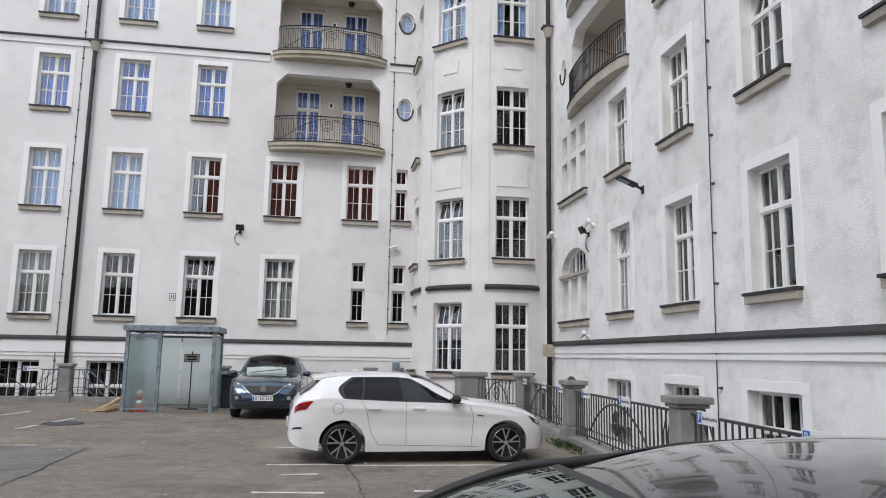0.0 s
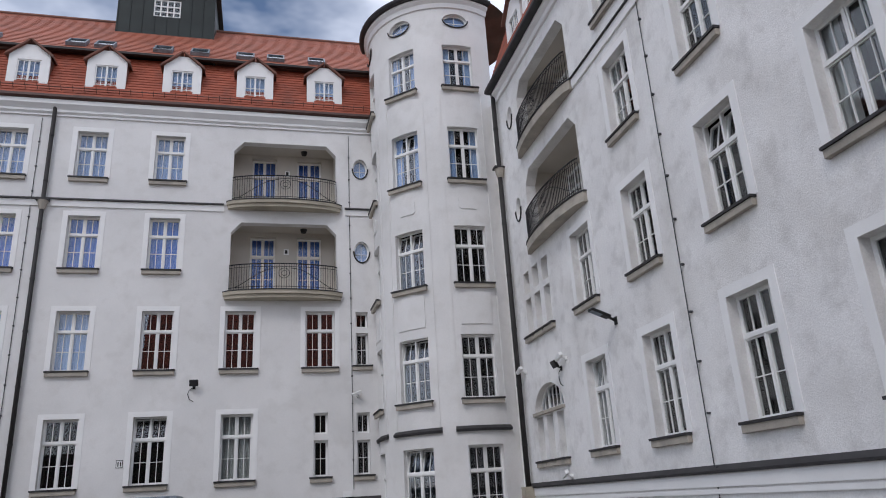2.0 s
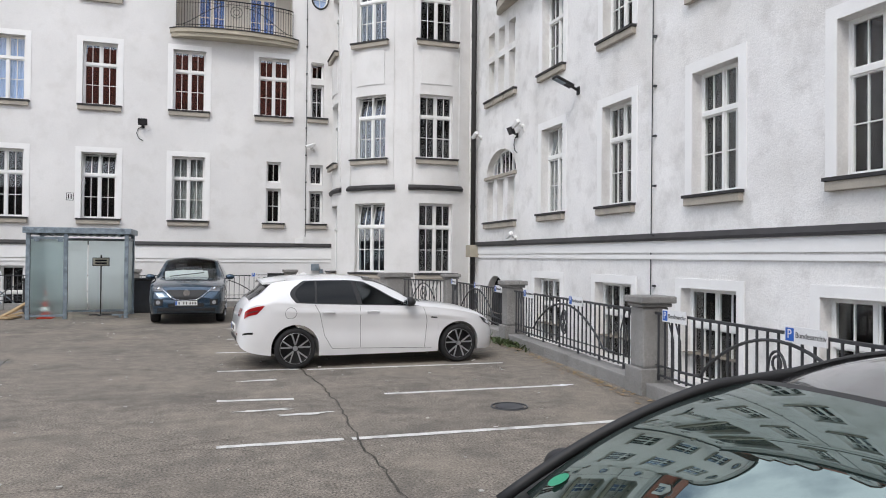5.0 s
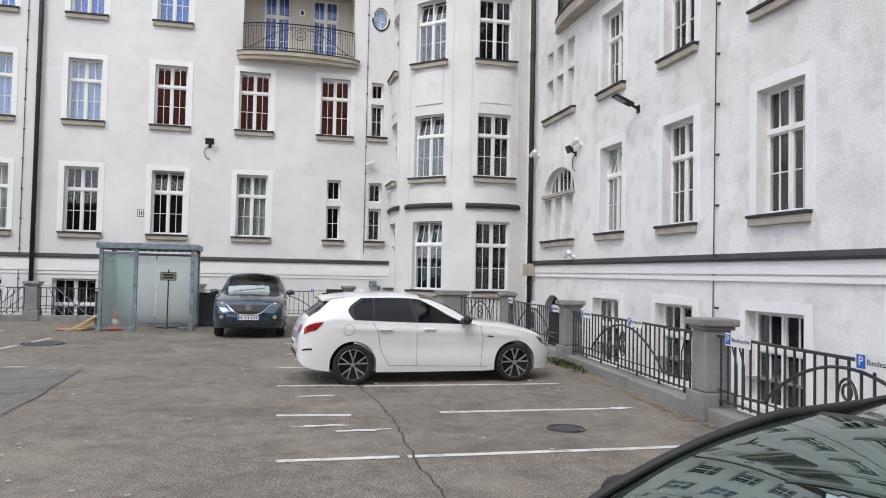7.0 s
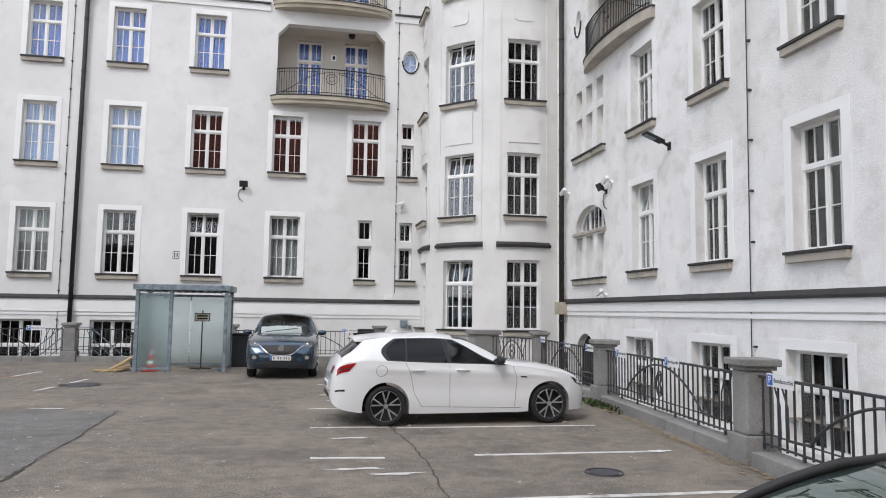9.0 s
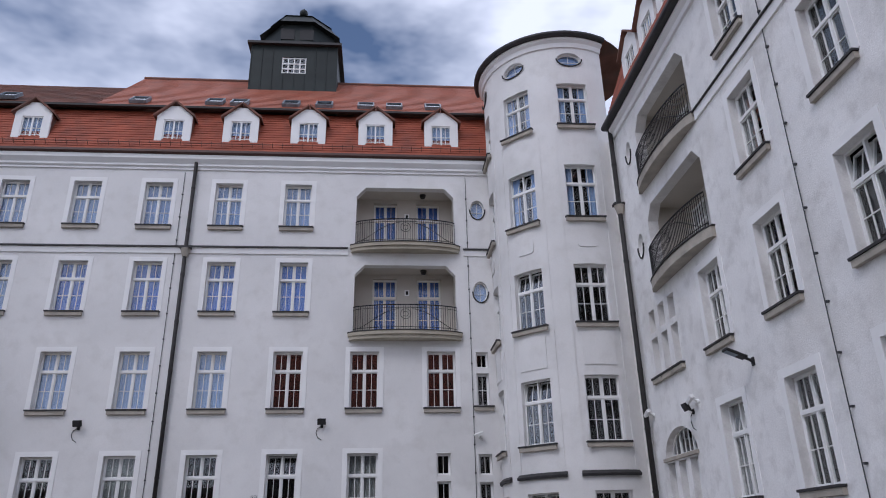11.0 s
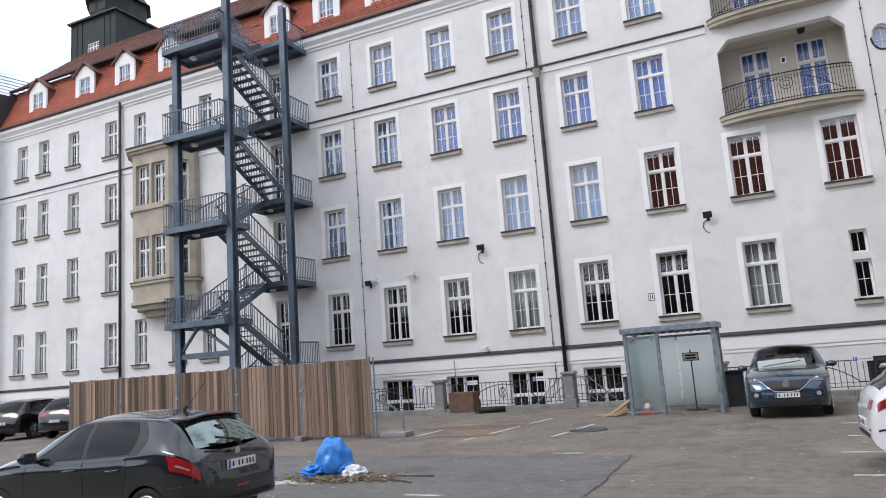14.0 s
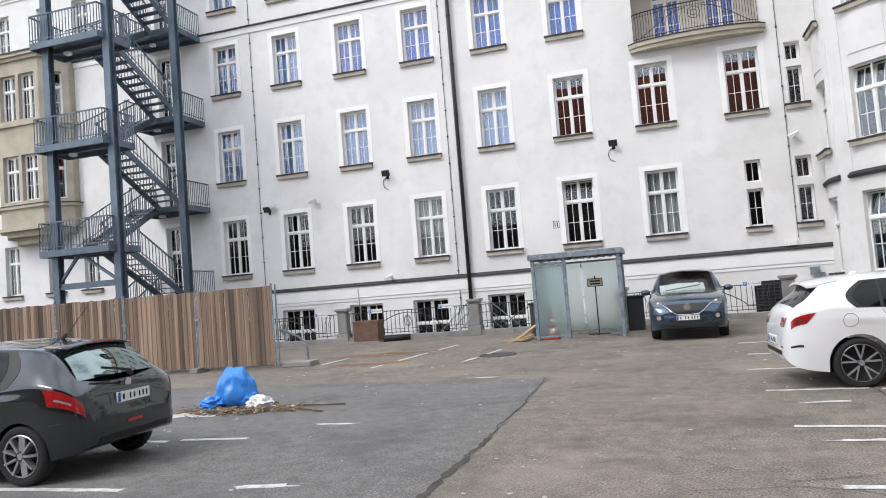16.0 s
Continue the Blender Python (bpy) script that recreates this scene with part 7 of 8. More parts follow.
for k in range(4):
    zo = 4.05 + 3.65 * k
    landing(SX0, SX1, 20.5, SYO, zo, SYO)
    flight(SX1 - 1.6, zo, zo - 1.82)
    flight(SX0 + 0.1, zo, zo + 1.83)
for k in range(5):
    landing(SX0 - 0.2, SX1 - 0.45, SYI + 0.1, NY - 0.06, 2.23 + 3.65 * k, SYI + 0.1)
flight(SX0 + 0.1, 0.3, 2.2)
for x, y, h in ((SX1 + 0.05, 20.9, 17.2), (SX0 + 0.35, 20.9, 15.0), (SX1 - 0.1, 24.7, 18.0), (SX0 - 0.25, 24.7, 17.9)):
    cb_ = bmesh.new(); sec_ = [(-0.13, -0.13), (0.13, -0.13), (0.13, -0.105), (0.02, -0.105), (0.02, 0.105), (0.13, 0.105), (0.13, 0.13), (-0.13, 0.13), (-0.13, 0.105), (-0.02, 0.105), (-0.02, -0.105), (-0.13, -0.105)]
    lo_ = [cb_.verts.new((x + a, y + b, 0)) for a, b in sec_]; hi_ = [cb_.verts.new((x + a, y + b, h)) for a, b in sec_]
    for i in range(12):
        cb_.faces.new((lo_[i], lo_[(i + 1) % 12], hi_[(i + 1) % 12], hi_[i]))
    cb_.faces.new(lo_[::-1]); cb_.faces.new(hi_); part("column", cb_, M["steel"], fs)
beam("cross_beam", (SX0 + 0.3, 20.9, 2.8), (SX1, 20.9, 2.8), 0.16, 0.2)
beam("brace", (SX0 + 0.35, 20.9, 2.85), (-21.3, 20.9, 3.9), 0.09, 0.09); beam("brace", (SX1, 20.9, 2.85), (-21.3, 20.9, 3.9), 0.09, 0.09)

# ---- board fence ----
M["board"] = mat("weathered_board", (0.25, 0.175, 0.125), 0.88, var=0.45, scale=6.0, bump=0.4, bscale=30, fine=0.45, dirt=(0.07, 0.058, 0.048), dirt_amt=0.85, dscale=4.0, stretch=(1, 1, 0.16))


def board_variation(m):
    t = m.node_tree; b = t.nodes["Principled BSDF"]; src = b.inputs["Base Color"].links[0].from_socket
    oi = t.nodes.new("ShaderNodeObjectInfo"); rg = t.nodes.new("ShaderNodeMapRange"); rg.inputs["To Min"].default_value, rg.inputs["To Max"].default_value = 0.45, 1.5
    t.links.new(oi.outputs["Random"], rg.inputs["Value"])
    vm = t.nodes.new("ShaderNodeVectorMath"); vm.operation = "SCALE"; t.links.new(src, vm.inputs[0]); t.links.new(rg.outputs[0], vm.inputs["Scale"]); t.links.new(vm.outputs[0], b.inputs["Base Color"])
    for n in t.nodes:
        if n.type == "TEX_NOISE":
            mp2 = t.nodes.new("ShaderNodeMapping"); mp2.inputs["Scale"].default_value = (1, 1, 0.09)
            old = n.inputs["Vector"].links[0].from_socket; t.links.new(old, mp2.inputs[0]); t.links.new(mp2.outputs[0], n.inputs["Vector"])


board_variation(M["board"])
bmb = boxes((0.003, -0.012, 0.0, 0.1345, 0.012, 2.02)); bmesh.ops.bevel(bmb, geom=bmb.edges[:], offset=0.004, segments=1, affect="EDGES"); me_board = mesh_of("board", bmb, M["board"])
rb_ = random.Random(9)


def fence_panel(m):
    ob = thing("board_fence_panel", "weathered vertical board fence panel in a galvanised site frame", "fence", "board fence panels", at=m)
    for i in range(16):
        o = new("board", me_board); o.parent = ob; o.matrix_basis = pose(0.01 + 0.1375 * i, rb_.uniform(-0.004, 0.004), 0.1 + rb_.uniform(-0.015, 0.02), 0, rb_.uniform(-0.3, 0.3), 0)
    for x in (0.0, 2.2):
        bm = bmesh.new(); bar(bm, (x, 0.0, 0.02), (x, 0.0, 2.18), 0.045, 0.045, 10); part("post", bm, M["zinc"], ob)
    for z in (0.08, 2.1):
        bm = bmesh.new(); bar(bm, (0.0, 0.03, z), (2.2, 0.03, z), 0.035, 0.035, 8); part("rail", bm, M["zinc"], ob)
    part("clamp", boxes((-0.07, -0.035, 1.35, 0.07, 0.035, 1.41)), M["zinc"], ob)
    part("foot", boxes((-0.12, -0.32, 0, 0.12, 0.32, 0.13)), M["granite"], ob, "grey concrete foot", bevel=0.02)
    return ob


fp = None
for k in range(5):
    m = pose(-11.88 - 2.24 * (k + 1), 17.38 - 0.1 * (k + 1), 0, 0, 0, 2.6)
    fp = fence_panel(m) if fp is None else fence_panel(m)
ft = thing("fence_brace", "galvanised fence end frame with a slanting brace and concrete foot", "fence")
bm = bmesh.new(); bar(bm, (-11.82, 17.4, 0.05), (-11.82, 17.4, 2.15), 0.045, 0.045, 8); part("post", bm, M["zinc"], ft)
bm = bmesh.new(); tube(bm, [(-11.82, 17.45, 1.0), (-11.4, 17.7, 0.75), (-11.2, 17.75, 0.5), (-11.18, 17.75, 0.12)], 0.03, 8); part("brace", bm, M["zinc"], ft)
part("foot", boxes((-11.75, 17.4, 0, -10.95, 17.9, 0.13)), M["granite"], ft, bevel=0.02)

# ---- glass shelter ----
sh = thing("smoking_shelter", "galvanised steel shelter with frosted glass walls and flat roof", "shelter")
X0, X1, Ya, Yb, HT = -5.76, -3.38, 21.25, 22.85, 2.28
for x, y in ((X0, Ya), (-4.87, Ya), (X1, Ya), (X0, Yb), (X1, Yb)):
    part("post", boxes((x - 0.05, y - 0.05, 0.0, x + 0.05, y + 0.05, HT)), M["zinc"], sh, bevel=0.006)
part("roof", boxes((X0 - 0.12, Ya - 0.12, HT, X1 + 0.12, Yb + 0.12, HT + 0.16)), M["zinc"], sh, bevel=0.01)
cb = bmesh.new(); rows_ = [[cb.verts.new((X0 + 0.05 * k, y, HT - 0.005 - (0.035 if k % 4 in (1, 2) else 0))) for k in range(48)] for y in (Ya + 0.03, Yb - 0.03)]
for k in range(47):
    cb.faces.new((rows_[0][k], rows_[0][k + 1], rows_[1][k + 1], rows_[1][k]))
part("corrugated_ceiling", cb, M["zinc"], sh)
for z in (0.1, HT - 0.12):
    for a, b in (((X0, Ya), (-4.87, Ya)), ((X0, Yb), (X1, Yb)), ((X0, Ya), (X0, Yb)), ((X1, Ya), (X1, Yb))):
        bm = bmesh.new(); bar(bm, (*a, z), (*b, z), 0.05, 0.06); part("glazing_rail", bm, M["zinc"], sh)
for a in ((X0 + 0.06, Ya - 0.005, -4.92, Ya + 0.005), (X0 + 0.06, Yb - 0.005, -4.585, Yb + 0.005), (-4.555, Yb - 0.005, X1 - 0.06, Yb + 0.005), (X0 - 0.005, Ya + 0.06, X0 + 0.005, Yb - 0.06), (X1 - 0.005, Ya + 0.06, X1 + 0.005, Yb - 0.06)):
    p = part("glass_panel", boxes((a[0], a[1], 0.14, a[2], a[3], HT - 0.16)), M["frosted"], sh); p.visible_shadow = False
for x in (X0 + 0.2, -5.0):
    part("clamp", boxes((x - 0.06, Ya - 0.03, HT - 0.22, x + 0.06, Ya + 0.02, HT - 0.16)), M["zinc"], sh)
cn = thing("traffic_cone", "red and white traffic cone standing behind the frosted glass", "traffic cone", at=pose(-5.4, 21.6, 0))
M["cone_red"] = mat("cone_red", (0.55, 0.05, 0.02), 0.6, var=0.1); M["cone_white"] = mat("cone_white", (0.78, 0.78, 0.76), 0.6, var=0.05)
part("base", boxes((-0.19, -0.19, 0, 0.19, 0.19, 0.03)), M["cone_red"], cn, bevel=0.01)
for i, mk in enumerate(("cone_red", "cone_white", "cone_red", "cone_white", "cone_red")):
    r = lambda z: 0.14 - 0.115 * z / 0.72
    bm = bmesh.new(); z0, z1 = 0.03 + 0.14 * i, 0.03 + 0.14 * (i + 1); bmesh.ops.create_cone(bm, cap_ends=True, segments=20, radius1=r(z0), radius2=r(z1), depth=z1 - z0, matrix=Matrix.Translation((0, 0, (z0 + z1) / 2))); part("band", bm, M[mk], cn, smooth=True)
ss = thing("standing_sign", "small lettered sign on a thin black stand in the shelter", "sign", at=pose(-4.16, 22.4, 0))
bm = bmesh.new(); bar(bm, (0, 0, 0.02), (0, 0, 1.72), 0.035, 0.035, 8); part("pole", bm, M["black"], ss); part("foot", boxes((-0.3, -0.04, 0, 0.3, 0.04, 0.03), (-0.04, -0.3, 0, 0.04, 0.3, 0.028)), M["black"], ss)
part("board", boxes((-0.22, -0.045, 1.4, 0.22, -0.02, 1.64)), M["black"], ss); part("face", boxes((-0.2, -0.05, 1.42, 0.2, -0.0455, 1.62)), mat("sign_cream", (0.62, 0.6, 0.5), 0.5), ss)
for z in (1.56, 1.48):
    part("bar", boxes((-0.15, -0.054, z - 0.022, 0.15, -0.0505, z + 0.022)), M["black"], ss)
bn = thing("foot_plate", "small galvanised foot plate beside the shelter post", "plate", at=pose(-3.55, 21.5, 0)); part("plate", boxes((-0.2, -0.08, 0.06, 0.2, 0.08, 0.09)), M["zinc"], bn); part("leg", boxes((-0.03, -0.04, 0, 0.03, 0.04, 0.06)), M["zinc"], bn)
M["pale_wood"] = mat("pale_planks", (0.42, 0.3, 0.17), 0.8, var=0.2, scale=5, fine=0.15)
for i, (x, y, z, a, b, L) in enumerate(((-6.35, 21.5, 0.06, 12, 30, 0.9), (-6.3, 21.65, 0.14, 20, 50, 0.8), (-6.5, 21.4, 0.04, 0, -20, 0.8), (-6.2, 21.8, 0.22, 28, 40, 0.85), (-6.15, 21.45, 0.05, 0, 70, 0.6))):
    pl_ = thing("wood_plank", "loose pale wooden plank leaning by the shelter", "plank", "loose planks", at=pose(x, y, z, 0, -a, b)); part("plank", boxes((-L / 2, -0.07, -0.02, L / 2, 0.07, 0.02)), M["pale_wood"], pl_)
wbin = thing("waste_bin", "dark grey waste bin beside the shelter", "bin", at=pose(-6.05, 23.4, 0)); part("body", boxes((-0.25, -0.25, 0, 0.25, 0.25, 0.95)), M["iron"], wbin, bevel=0.03); part("lid", boxes((-0.28, -0.28, 0.95, 0.28, 0.28, 1.03)), M["black"], wbin, bevel=0.02)
wbin2 = copy_thing(wbin, pose(-3.12, 23.3, 0))

# planter, pole and drain pipe by the north railing
pt = thing("wooden_planter", "rust-brown wooden planter box with a grey pole", "planter", at=pose(-12.5, 24.9, 0))
M["brown_wood"] = mat("brown_wood", (0.14, 0.085, 0.06), 0.9, var=0.25, scale=4, bump=0.3)
part("box", boxes((-0.48, -0.3, 0.06, 0.48, 0.3, 0.78)), M["brown_wood"], pt, bevel=0.015); part("pallet", boxes((-1.0, -0.4, 0, 0.55, 0.4, 0.055)), M["granite"], pt)
bm = bmesh.new(); bar(bm, (-0.3, 0.1, 0.7), (-0.34, 0.1, 1.95), 0.04, 0.04, 8); part("pole", bm, M["zinc"], pt)
dp = thing("drain_pipe_offcut", "black plastic drain pipe lying on the asphalt", "pipe", at=pose(-11.4, 24.75, 0.11, 0, 0, 20)); bm = bmesh.new(); tube(bm, [(-0.45, 0, 0), (0.5, 0, 0)], 0.11, 14); part("pipe", bm, M["black"], dp, smooth=True)
vt = thing("louvre_vent", "black louvred vent box by the light well", "vent", at=pose(1.05, NY - 0.05, -0.3)); part("case", boxes((-0.42, -0.04, 0, 0.42, 0.05, 1.4)), M["black"], vt)
for i in range(11):
    bm = boxes((-0.39, -0.09, -0.01, 0.39, -0.03, 0.01)); bmesh.ops.transform(bm, matrix=Matrix.Translation((0, 0, 0.12 + 0.115 * i)), verts=bm.verts); part("slat", bm, M["iron"], vt)
tagged(part("wall_stair_pier", boxes((1.75, 25.2, -2.2, 3.9, 26.9, 0.85)), M["plaster"]), kind="structure"); tagged(part("trim_stair_pier", boxes((1.65, 25.1, 0.852, 4.0, 26.9, 0.98)), M["granite"]), kind="structure")


# ---- ground markings, patch, cracks ----
def line(x0, y0, x1, y1, w=0.1, label="worn white parking line"):
    ob = thing("parking_line", label, "road marking", "parking lines"); bm = bmesh.new()
    d = Vector((x1 - x0, y1 - y0)); L = d.length; d /= L; nrm = Vector((-d.y, d.x)); rr = random.Random(int(x0 * 100 + y0 * 10)); n = max(2, int(L / 0.12)); prev = None
    for i in range(n + 1):
        p = Vector((x0, y0)) + d * L * i / n
        a, b = p + nrm * (w / 2 + rr.uniform(-0.008, 0.008)), p - nrm * (w / 2 + rr.uniform(-0.008, 0.008))
        v = (bm.verts.new((*a, 0.005)), bm.verts.new((*b, 0.005)))
        if prev:
            bm.faces.new((prev[0], v[0], v[1], prev[1]))
        prev = v
    part("paint", bm, M["paint"], ob)


for a in ((-1.13, 6.72, 0.02, 6.7), (0.1, 6.7, 3.85, 6.64), (0.91, 8.8, 3.4, 8.76), (-1.11, 8.87, -0.22, 8.77), (-1.09, 11.15, 0.1, 11.08), (0.22, 11.0, 3.4, 10.92), (-1.09, 13.28, 3.5, 13.1), (-0.86, 15.42, 3.7, 15.3), (-0.85, 17.6, 3.8, 17.5), (-1.2, 4.55, 0.2, 4.52),
          (-12.6, 6.62, -7.3, 6.56), (-9.4, 8.78, -8.45, 8.7), (-8.3, 8.78, -7.35, 8.8), (-8.9, 11.2, -7.5, 11.31), (-8.8, 16.25, -8.45, 19.3), (-8.43, 19.6, -8.2, 21.5), (-10.7, 17.6, -10.62, 19.0), (-6.73, 16.5, -6.6, 17.4), (-6.55, 17.9, -6.4, 19.2), (-18.2, 10.3, -16.8, 10.0), (-17, 8.4, -13.5, 8.35), (-21.9, 12.9, -19, 12.7), (-6.1, 6.66, -5.66, 6.75)):
    line(*a)
M["patch"] = mat("newer_asphalt", (0.155, 0.148, 0.138), 0.92, var=0.2, scale=5.0, bump=0.6, bscale=50, fine=0.9, dirt=(0.22, 0.21, 0.2), dirt_amt=0.5, dscale=0.5, dirt2=(0.08, 0.078, 0.075, 0.6, 0.8))
M["crack"] = mat("crack_dirt", (0.06, 0.055, 0.046), 0.95, var=0.3)
M["rust"] = mat("rust_stain", (0.2, 0.12, 0.07), 0.95, var=0.25, scale=2, fine=0.25, bscale=90)
M["dust"] = mat("pale_dust", (0.5, 0.48, 0.45), 0.95, var=0.2, scale=4, bump=0.6, bscale=60)
pb = bmesh.new(); rr = random.Random(4)
edge = [(-4.24 + rr.uniform(-0.05, 0.05), 5.0 + 0.25 * i) for i in range(33)] + [(-4.3 - 0.45 * i, 13.28 + 0.06 * math.sin(i) + 0.05 * i) for i in range(1, 18)] + [(-12.2, 5.0)]
pb.faces.new([pb.verts.new((x, y, 0.003)) for x, y in edge]); tagged(part("ground_patch", pb, M["patch"]), "darker newer asphalt patch", kind="structure")


def crack(pts, w, seed, material="crack"):
    ob = thing("asphalt_crack", "dirt-filled crack in the worn asphalt", "crack", "cracks in the asphalt"); bm = bmesh.new(); rr = random.Random(seed); prev = None
    P = []
    for (xa, ya), (xb, yb) in zip(pts, pts[1:]):
        n = max(2, int(math.hypot(xb - xa, yb - ya) / 0.08)); P += [(xa + (xb - xa) * i / n, ya + (yb - ya) * i / n) for i in range(n)]
    P.append(pts[-1]); jx = jy = 0
    for i, (x, y) in enumerate(P):
        jx = jx * 0.8 + rr.uniform(-0.02, 0.02); jy = jy * 0.8 + rr.uniform(-0.02, 0.02); hw = w * rr.uniform(0.3, 1.0)
        d = Vector((P[min(i + 1, len(P) - 1)][0] - P[max(i - 1, 0)][0], P[min(i + 1, len(P) - 1)][1] - P[max(i - 1, 0)][1])).normalized()
        v = (bm.verts.new((x + jx - d.y * hw, y + jy + d.x * hw, 0.0065)), bm.verts.new((x + jx + d.y * hw, y + jy - d.x * hw, 0.0065)))
        if prev:
            bm.faces.new((prev[0], v[0], v[1], prev[1]))
        prev = v
    part("fill", bm, M[material], ob)


crack([(-4.3, 13.3), (-4.22, 10.5), (-4.2, 8.6)], 0.018, 1); crack([(-4.2, 8.6), (-4.25, 6.8), (-4.2, 4.0)], 0.05, 2)
crack([(0.16, 11.2), (0.24, 8.3), (0.15, 6.0), (0.2, 3.5)], 0.013, 3)
crack([(0.2, 9.3), (0.9, 9.35), (0.92, 8.82)], 0.006, 4); crack([(-3.0, 7.4), (-2.4, 7.75), (-1.4, 6.85), (-0.5, 7.2)], 0.005, 5)
crack([(-2.2, 6.6), (-1.4, 6.75), (-0.8, 6.5)], 0.005, 6); crack([(-3.6, 12.0), (-2.5, 12.4), (-1.5, 12.1)], 0.005, 7); crack([(-3.0, 9.3), (-2.2, 9.5), (-1.2, 9.2)], 0.004, 8); crack([(-6.0, 15.5), (-3, 15.9), (-1, 15.5)], 0.006, 9); crack([(-3.6, 5.6), (-2.4, 5.9), (-1.6, 5.5)], 0.005, 10)


def blotch(name, x, y, a, b, material, label, category, seed, z=0.0055, n=40):
    bm = bmesh.new(); rr = random.Random(seed); ph = [rr.uniform(0, 6.28) for _ in range(5)]
    pts = []
    for i in range(n):
        q = 2 * math.pi * i / n; k = 1 + sum(0.16 * math.sin((j + 2) * q + ph[j]) for j in range(5)) * 0.9
        pts.append(bm.verts.new((x + a * k * math.cos(q), y + b * k * math.sin(q), z)))
    bm.faces.new(pts); ob = thing(name, label, category); part("spread", bm, material, ob)


blotch("rust_stain", -9.2, 17.2, 0.9, 0.35, M["rust"], "orange-brown stain on the asphalt", "stain", 1)
blotch("rust_stain", -9.8, 19.6, 1.3, 0.5, M["rust"], "orange-brown stain on the asphalt", "stain", 2)
blotch("dust_spill", -9.75, 10.6, 0.55, 0.25, M["dust"], "pale dust spilled on the asphalt", "dust", 3, 0.0075)
blotch("paint_splash", 3.38, 8.76, 0.12, 0.07, M["sign_white"], "white paint splash on the parking line", "splash", 4, 0.0085)
for i, (x, y) in enumerate(((-0.55, 10.2), (-0.6, 8.2), (-5.9, 6.7), (-0.2, 7.9), (-5.5, 13.7), (-6.5, 9.6))):
    blotch("faded_mark", x, y, 0.28, 0.05, M["paint"], "faded remains of a white marking", "road marking", 20 + i, 0.006)
for x, y, r in ((2.13, 7.66, 0.17), (-6.17, 17.75, 0.4)):
    mh = thing("manhole_cover", "round iron cover set in the asphalt", "manhole cover", at=pose(x, y, 0))
    bm = bmesh.new(); bmesh.ops.create_cone(bm, cap_ends=True, segments=32, radius1=r, radius2=r, depth=0.016, matrix=Matrix.Translation((0, 0, 0.003))); part("cover", bm, M["iron"], mh)
    bm = bmesh.new(); tube(bm, [((r + 0.04) * math.cos(2 * math.pi * k / 32), (r + 0.04) * math.sin(2 * math.pi * k / 32), 0.004) for k in range(32)], 0.012, 5, closed=True); part("ring", bm, M["iron"], mh)

# ---- rubbish heap ----
M["bag"] = mat("blue_plastic", (0.04, 0.25, 0.72), 0.35, var=0.12, scale=6, spec=0.6)


def lump(x, y, z, sx, sy, sz, seed, sub=4, amp=0.28, freq=2.2):
    bm = bmesh.new(); bmesh.ops.create_icosphere(bm, subdivisions=sub, radius=1)
    off = Vector((seed * 3.1, seed * 1.7, seed))
    for v in bm.verts:
        n = v.co.normalized(); k = 1 + amp * noise.noise(n * freq + off) + amp * 0.5 * abs(noise.noise(n * freq * 2.7 + off)) + 0.05 * noise.noise(n * 11 + off)
        p = n * k; v.co = Vector((x + p.x * sx, y + p.y * sy, max(z, z + (p.z + 0.55) * sz)))
    return bm


bg_ = thing("rubbish_bag", "crumpled blue plastic sack lying on the rubble", "bag"); part("sack", lump(-9.1, 11.25, 0.05, 0.32, 0.27, 0.38, 2.0, amp=0.25, freq=2.4), M["bag"], bg_, smooth=True); part("flap", lump(-9.4, 11.05, 0.03, 0.2, 0.16, 0.12, 5.0, amp=0.5, freq=3), M["bag"], bg_); part("flap", lump(-8.8, 11.2, 0.03, 0.16, 0.14, 0.12, 8.0, amp=0.5, freq=3), M["bag"], bg_)
wg = thing("plastic_bag", "crumpled white plastic bag on the rubble", "bag"); part("sack", lump(-8.5, 11.0, 0.02, 0.2, 0.14, 0.12, 11.0, amp=0.5, freq=3), M["paper"], wg)
M["debris"] = mat("debris", (0.24, 0.18, 0.12), 0.95, var=0.4, scale=9, fine=0.3, bscale=60)
bm = bmesh.new(); rr = random.Random(12)
for i in range(420):
    x, y = rr.gauss(-8.85, 0.5), rr.gauss(10.85, 0.22); L = rr.uniform(0.03, 0.16); a = rr.uniform(0, 3.14); z = rr.uniform(0.008, 0.06)
    bar(bm, (x, y, z), (x + L * math.cos(a), y + L * math.sin(a), z + rr.uniform(0, 0.03)), rr.uniform(0.008, 0.03), rr.uniform(0.006, 0.02))
tagged(part("rubble", bm, M["debris"]), "brown heap of splinters and rubble on the asphalt", "rubble", kind="stuff")
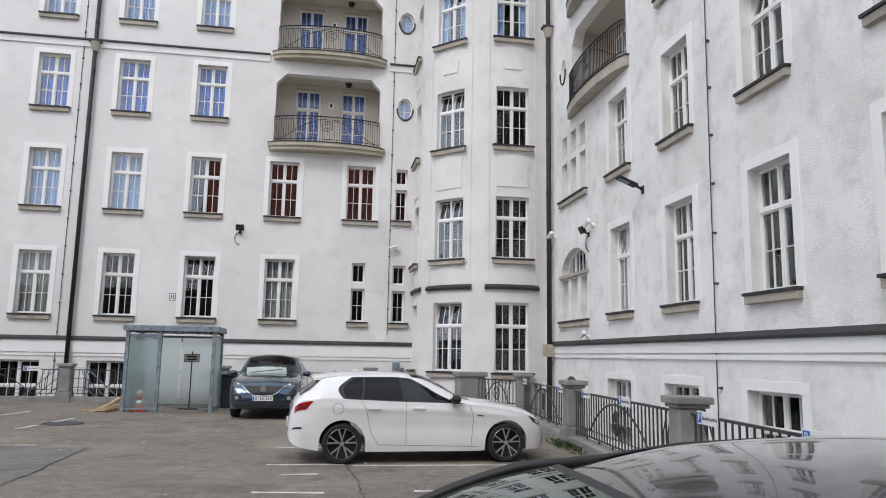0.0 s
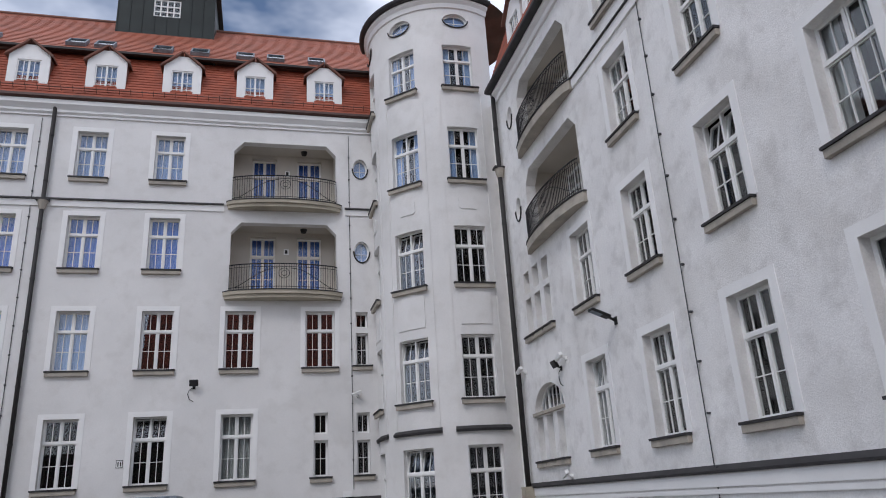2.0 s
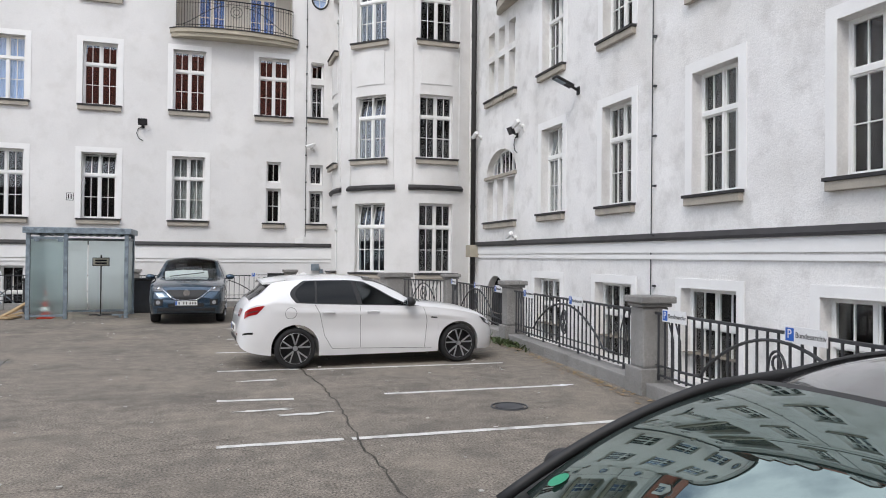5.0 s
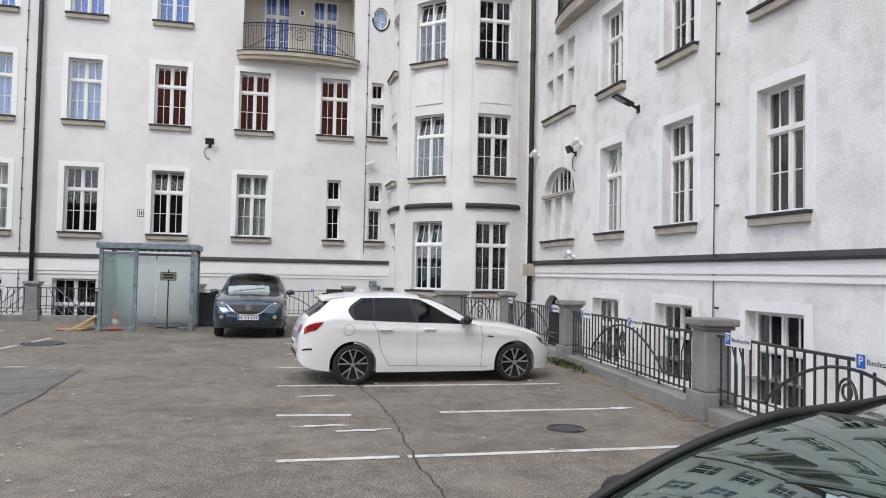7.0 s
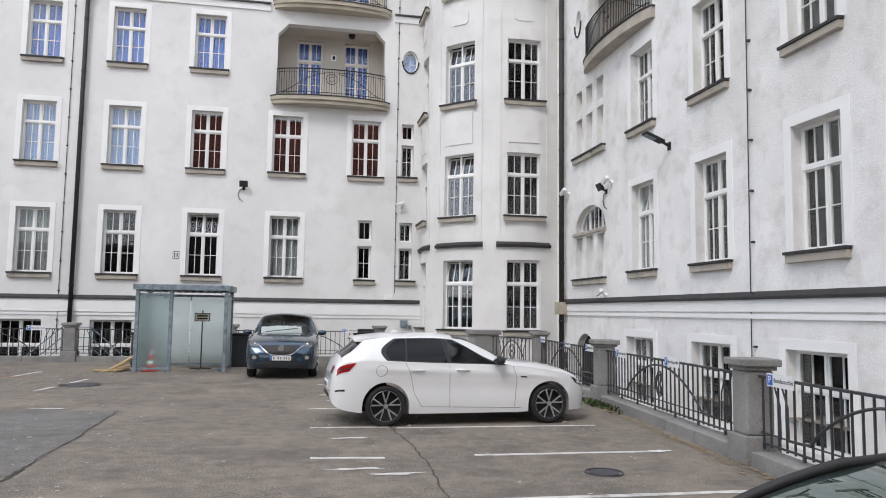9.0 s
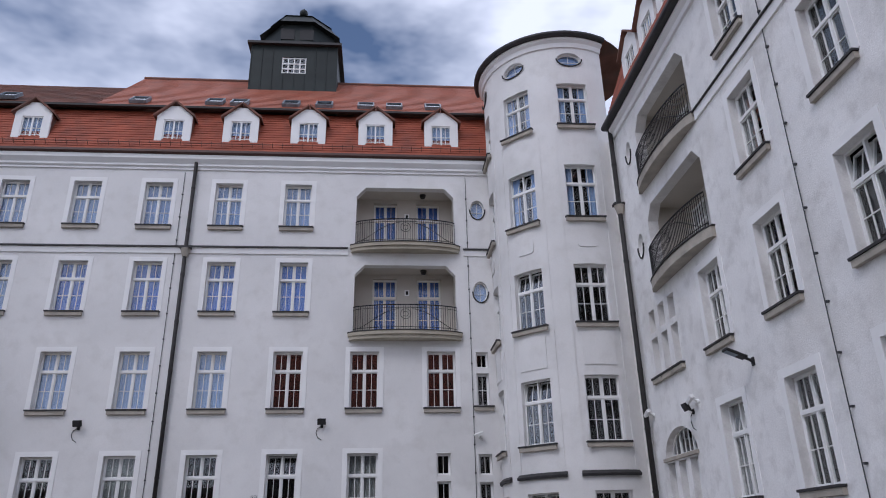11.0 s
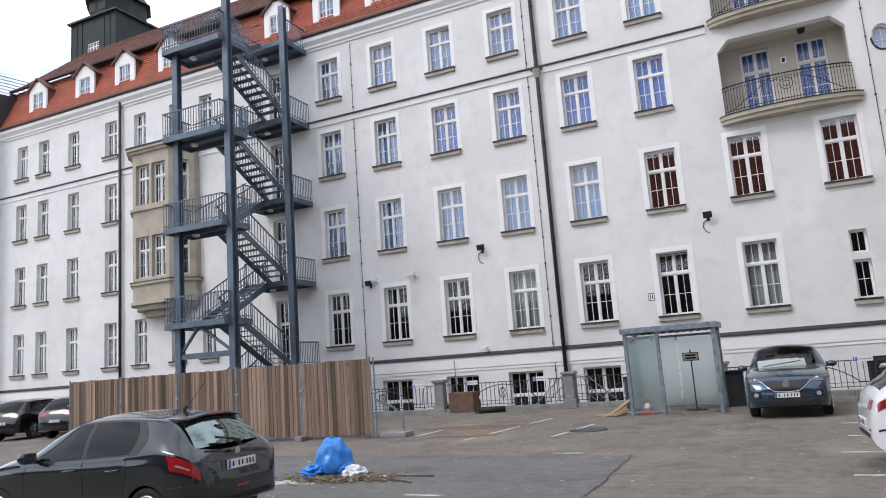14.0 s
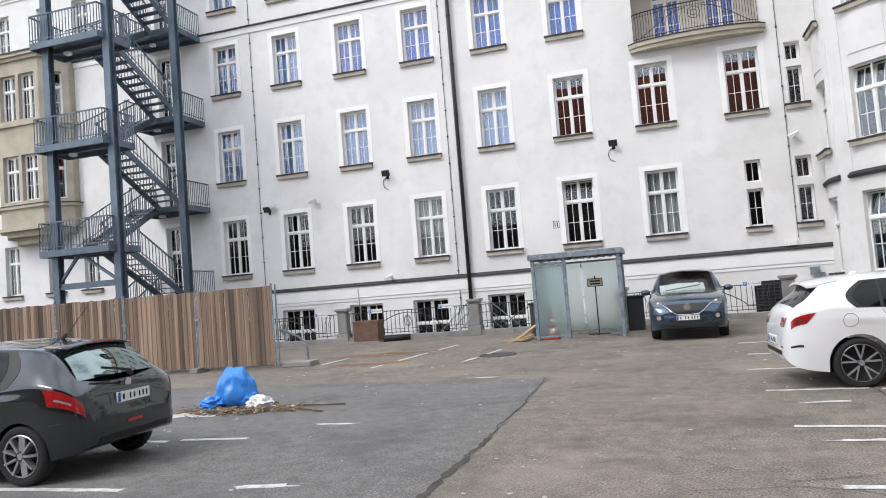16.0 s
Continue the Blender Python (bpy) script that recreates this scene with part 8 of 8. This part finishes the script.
for x0, y0, x1, y1 in ((-8.0, 10.95, -7.2, 10.55), (-7.9, 11.1, -7.1, 11.15), (-8.3, 10.75, -7.75, 10.7)):
    st = thing("stick", "dark thin stick lying beside the rubble", "stick", "sticks"); bm = bmesh.new(); bar(bm, (x0, y0, 0.03), (x1, y1, 0.02), 0.025, 0.02); part("rod", bm, M["brown_wood"], st)
bm = bmesh.new()
for i in range(260):
    x, y = rr.uniform(-11, 3.5), rr.uniform(4.5, 21); L = rr.uniform(0.01, 0.045)
    box(bm, x, y, 0.004, x + L, y + L * rr.uniform(0.4, 1), 0.006 + 0.4 * L * rr.random())
tagged(part("litter", bm, M["dust"]), "small pale crumbs and litter strewn over the asphalt", "litter", kind="stuff")
bm = bmesh.new()
for i in range(500):
    y = rr.uniform(6.0, 18.5); x = well_edge(y) - 0.53 - abs(rr.gauss(0, 0.12)); L = rr.uniform(0.015, 0.04); a = rr.uniform(0, 6.28)
    v = [bm.verts.new((x + L * math.cos(a + q), y + L * math.sin(a + q), 0.006 + 0.01 * rr.random())) for q in (0, 1.2, 3.14, 4.4)]; bm.faces.new(v)
tagged(part("dry_leaves", bm, mat("dry_leaf", (0.28, 0.2, 0.11), 0.9, var=0.3, scale=9)), "dry leaves swept along the kerb", "leaves", kind="stuff")
bm = bmesh.new()
for i in range(260):
    x, y = rr.gauss(4.5, 0.1), rr.gauss(13.2, 0.4); h = rr.uniform(0.03, 0.13); a = rr.uniform(0, 6.28); w = rr.uniform(0.02, 0.05); lx, ly = rr.uniform(-0.12, 0.12), rr.uniform(-0.12, 0.12)
    v = [bm.verts.new(p) for p in ((x - w / 2 * math.cos(a), y - w / 2 * math.sin(a), 0), (x + w / 2 * math.cos(a), y + w / 2 * math.sin(a), 0), (x + lx + w * math.cos(a), y + ly + w * math.sin(a), h * 0.7), (x + lx * 1.3, y + ly * 1.3, h))]; bm.faces.new(v)
tagged(part("weeds", bm, mat("weed_leaf", (0.06, 0.085, 0.03), 0.7, var=0.3, scale=9)), "low green weeds at the foot of the granite post", "weeds", kind="stuff")
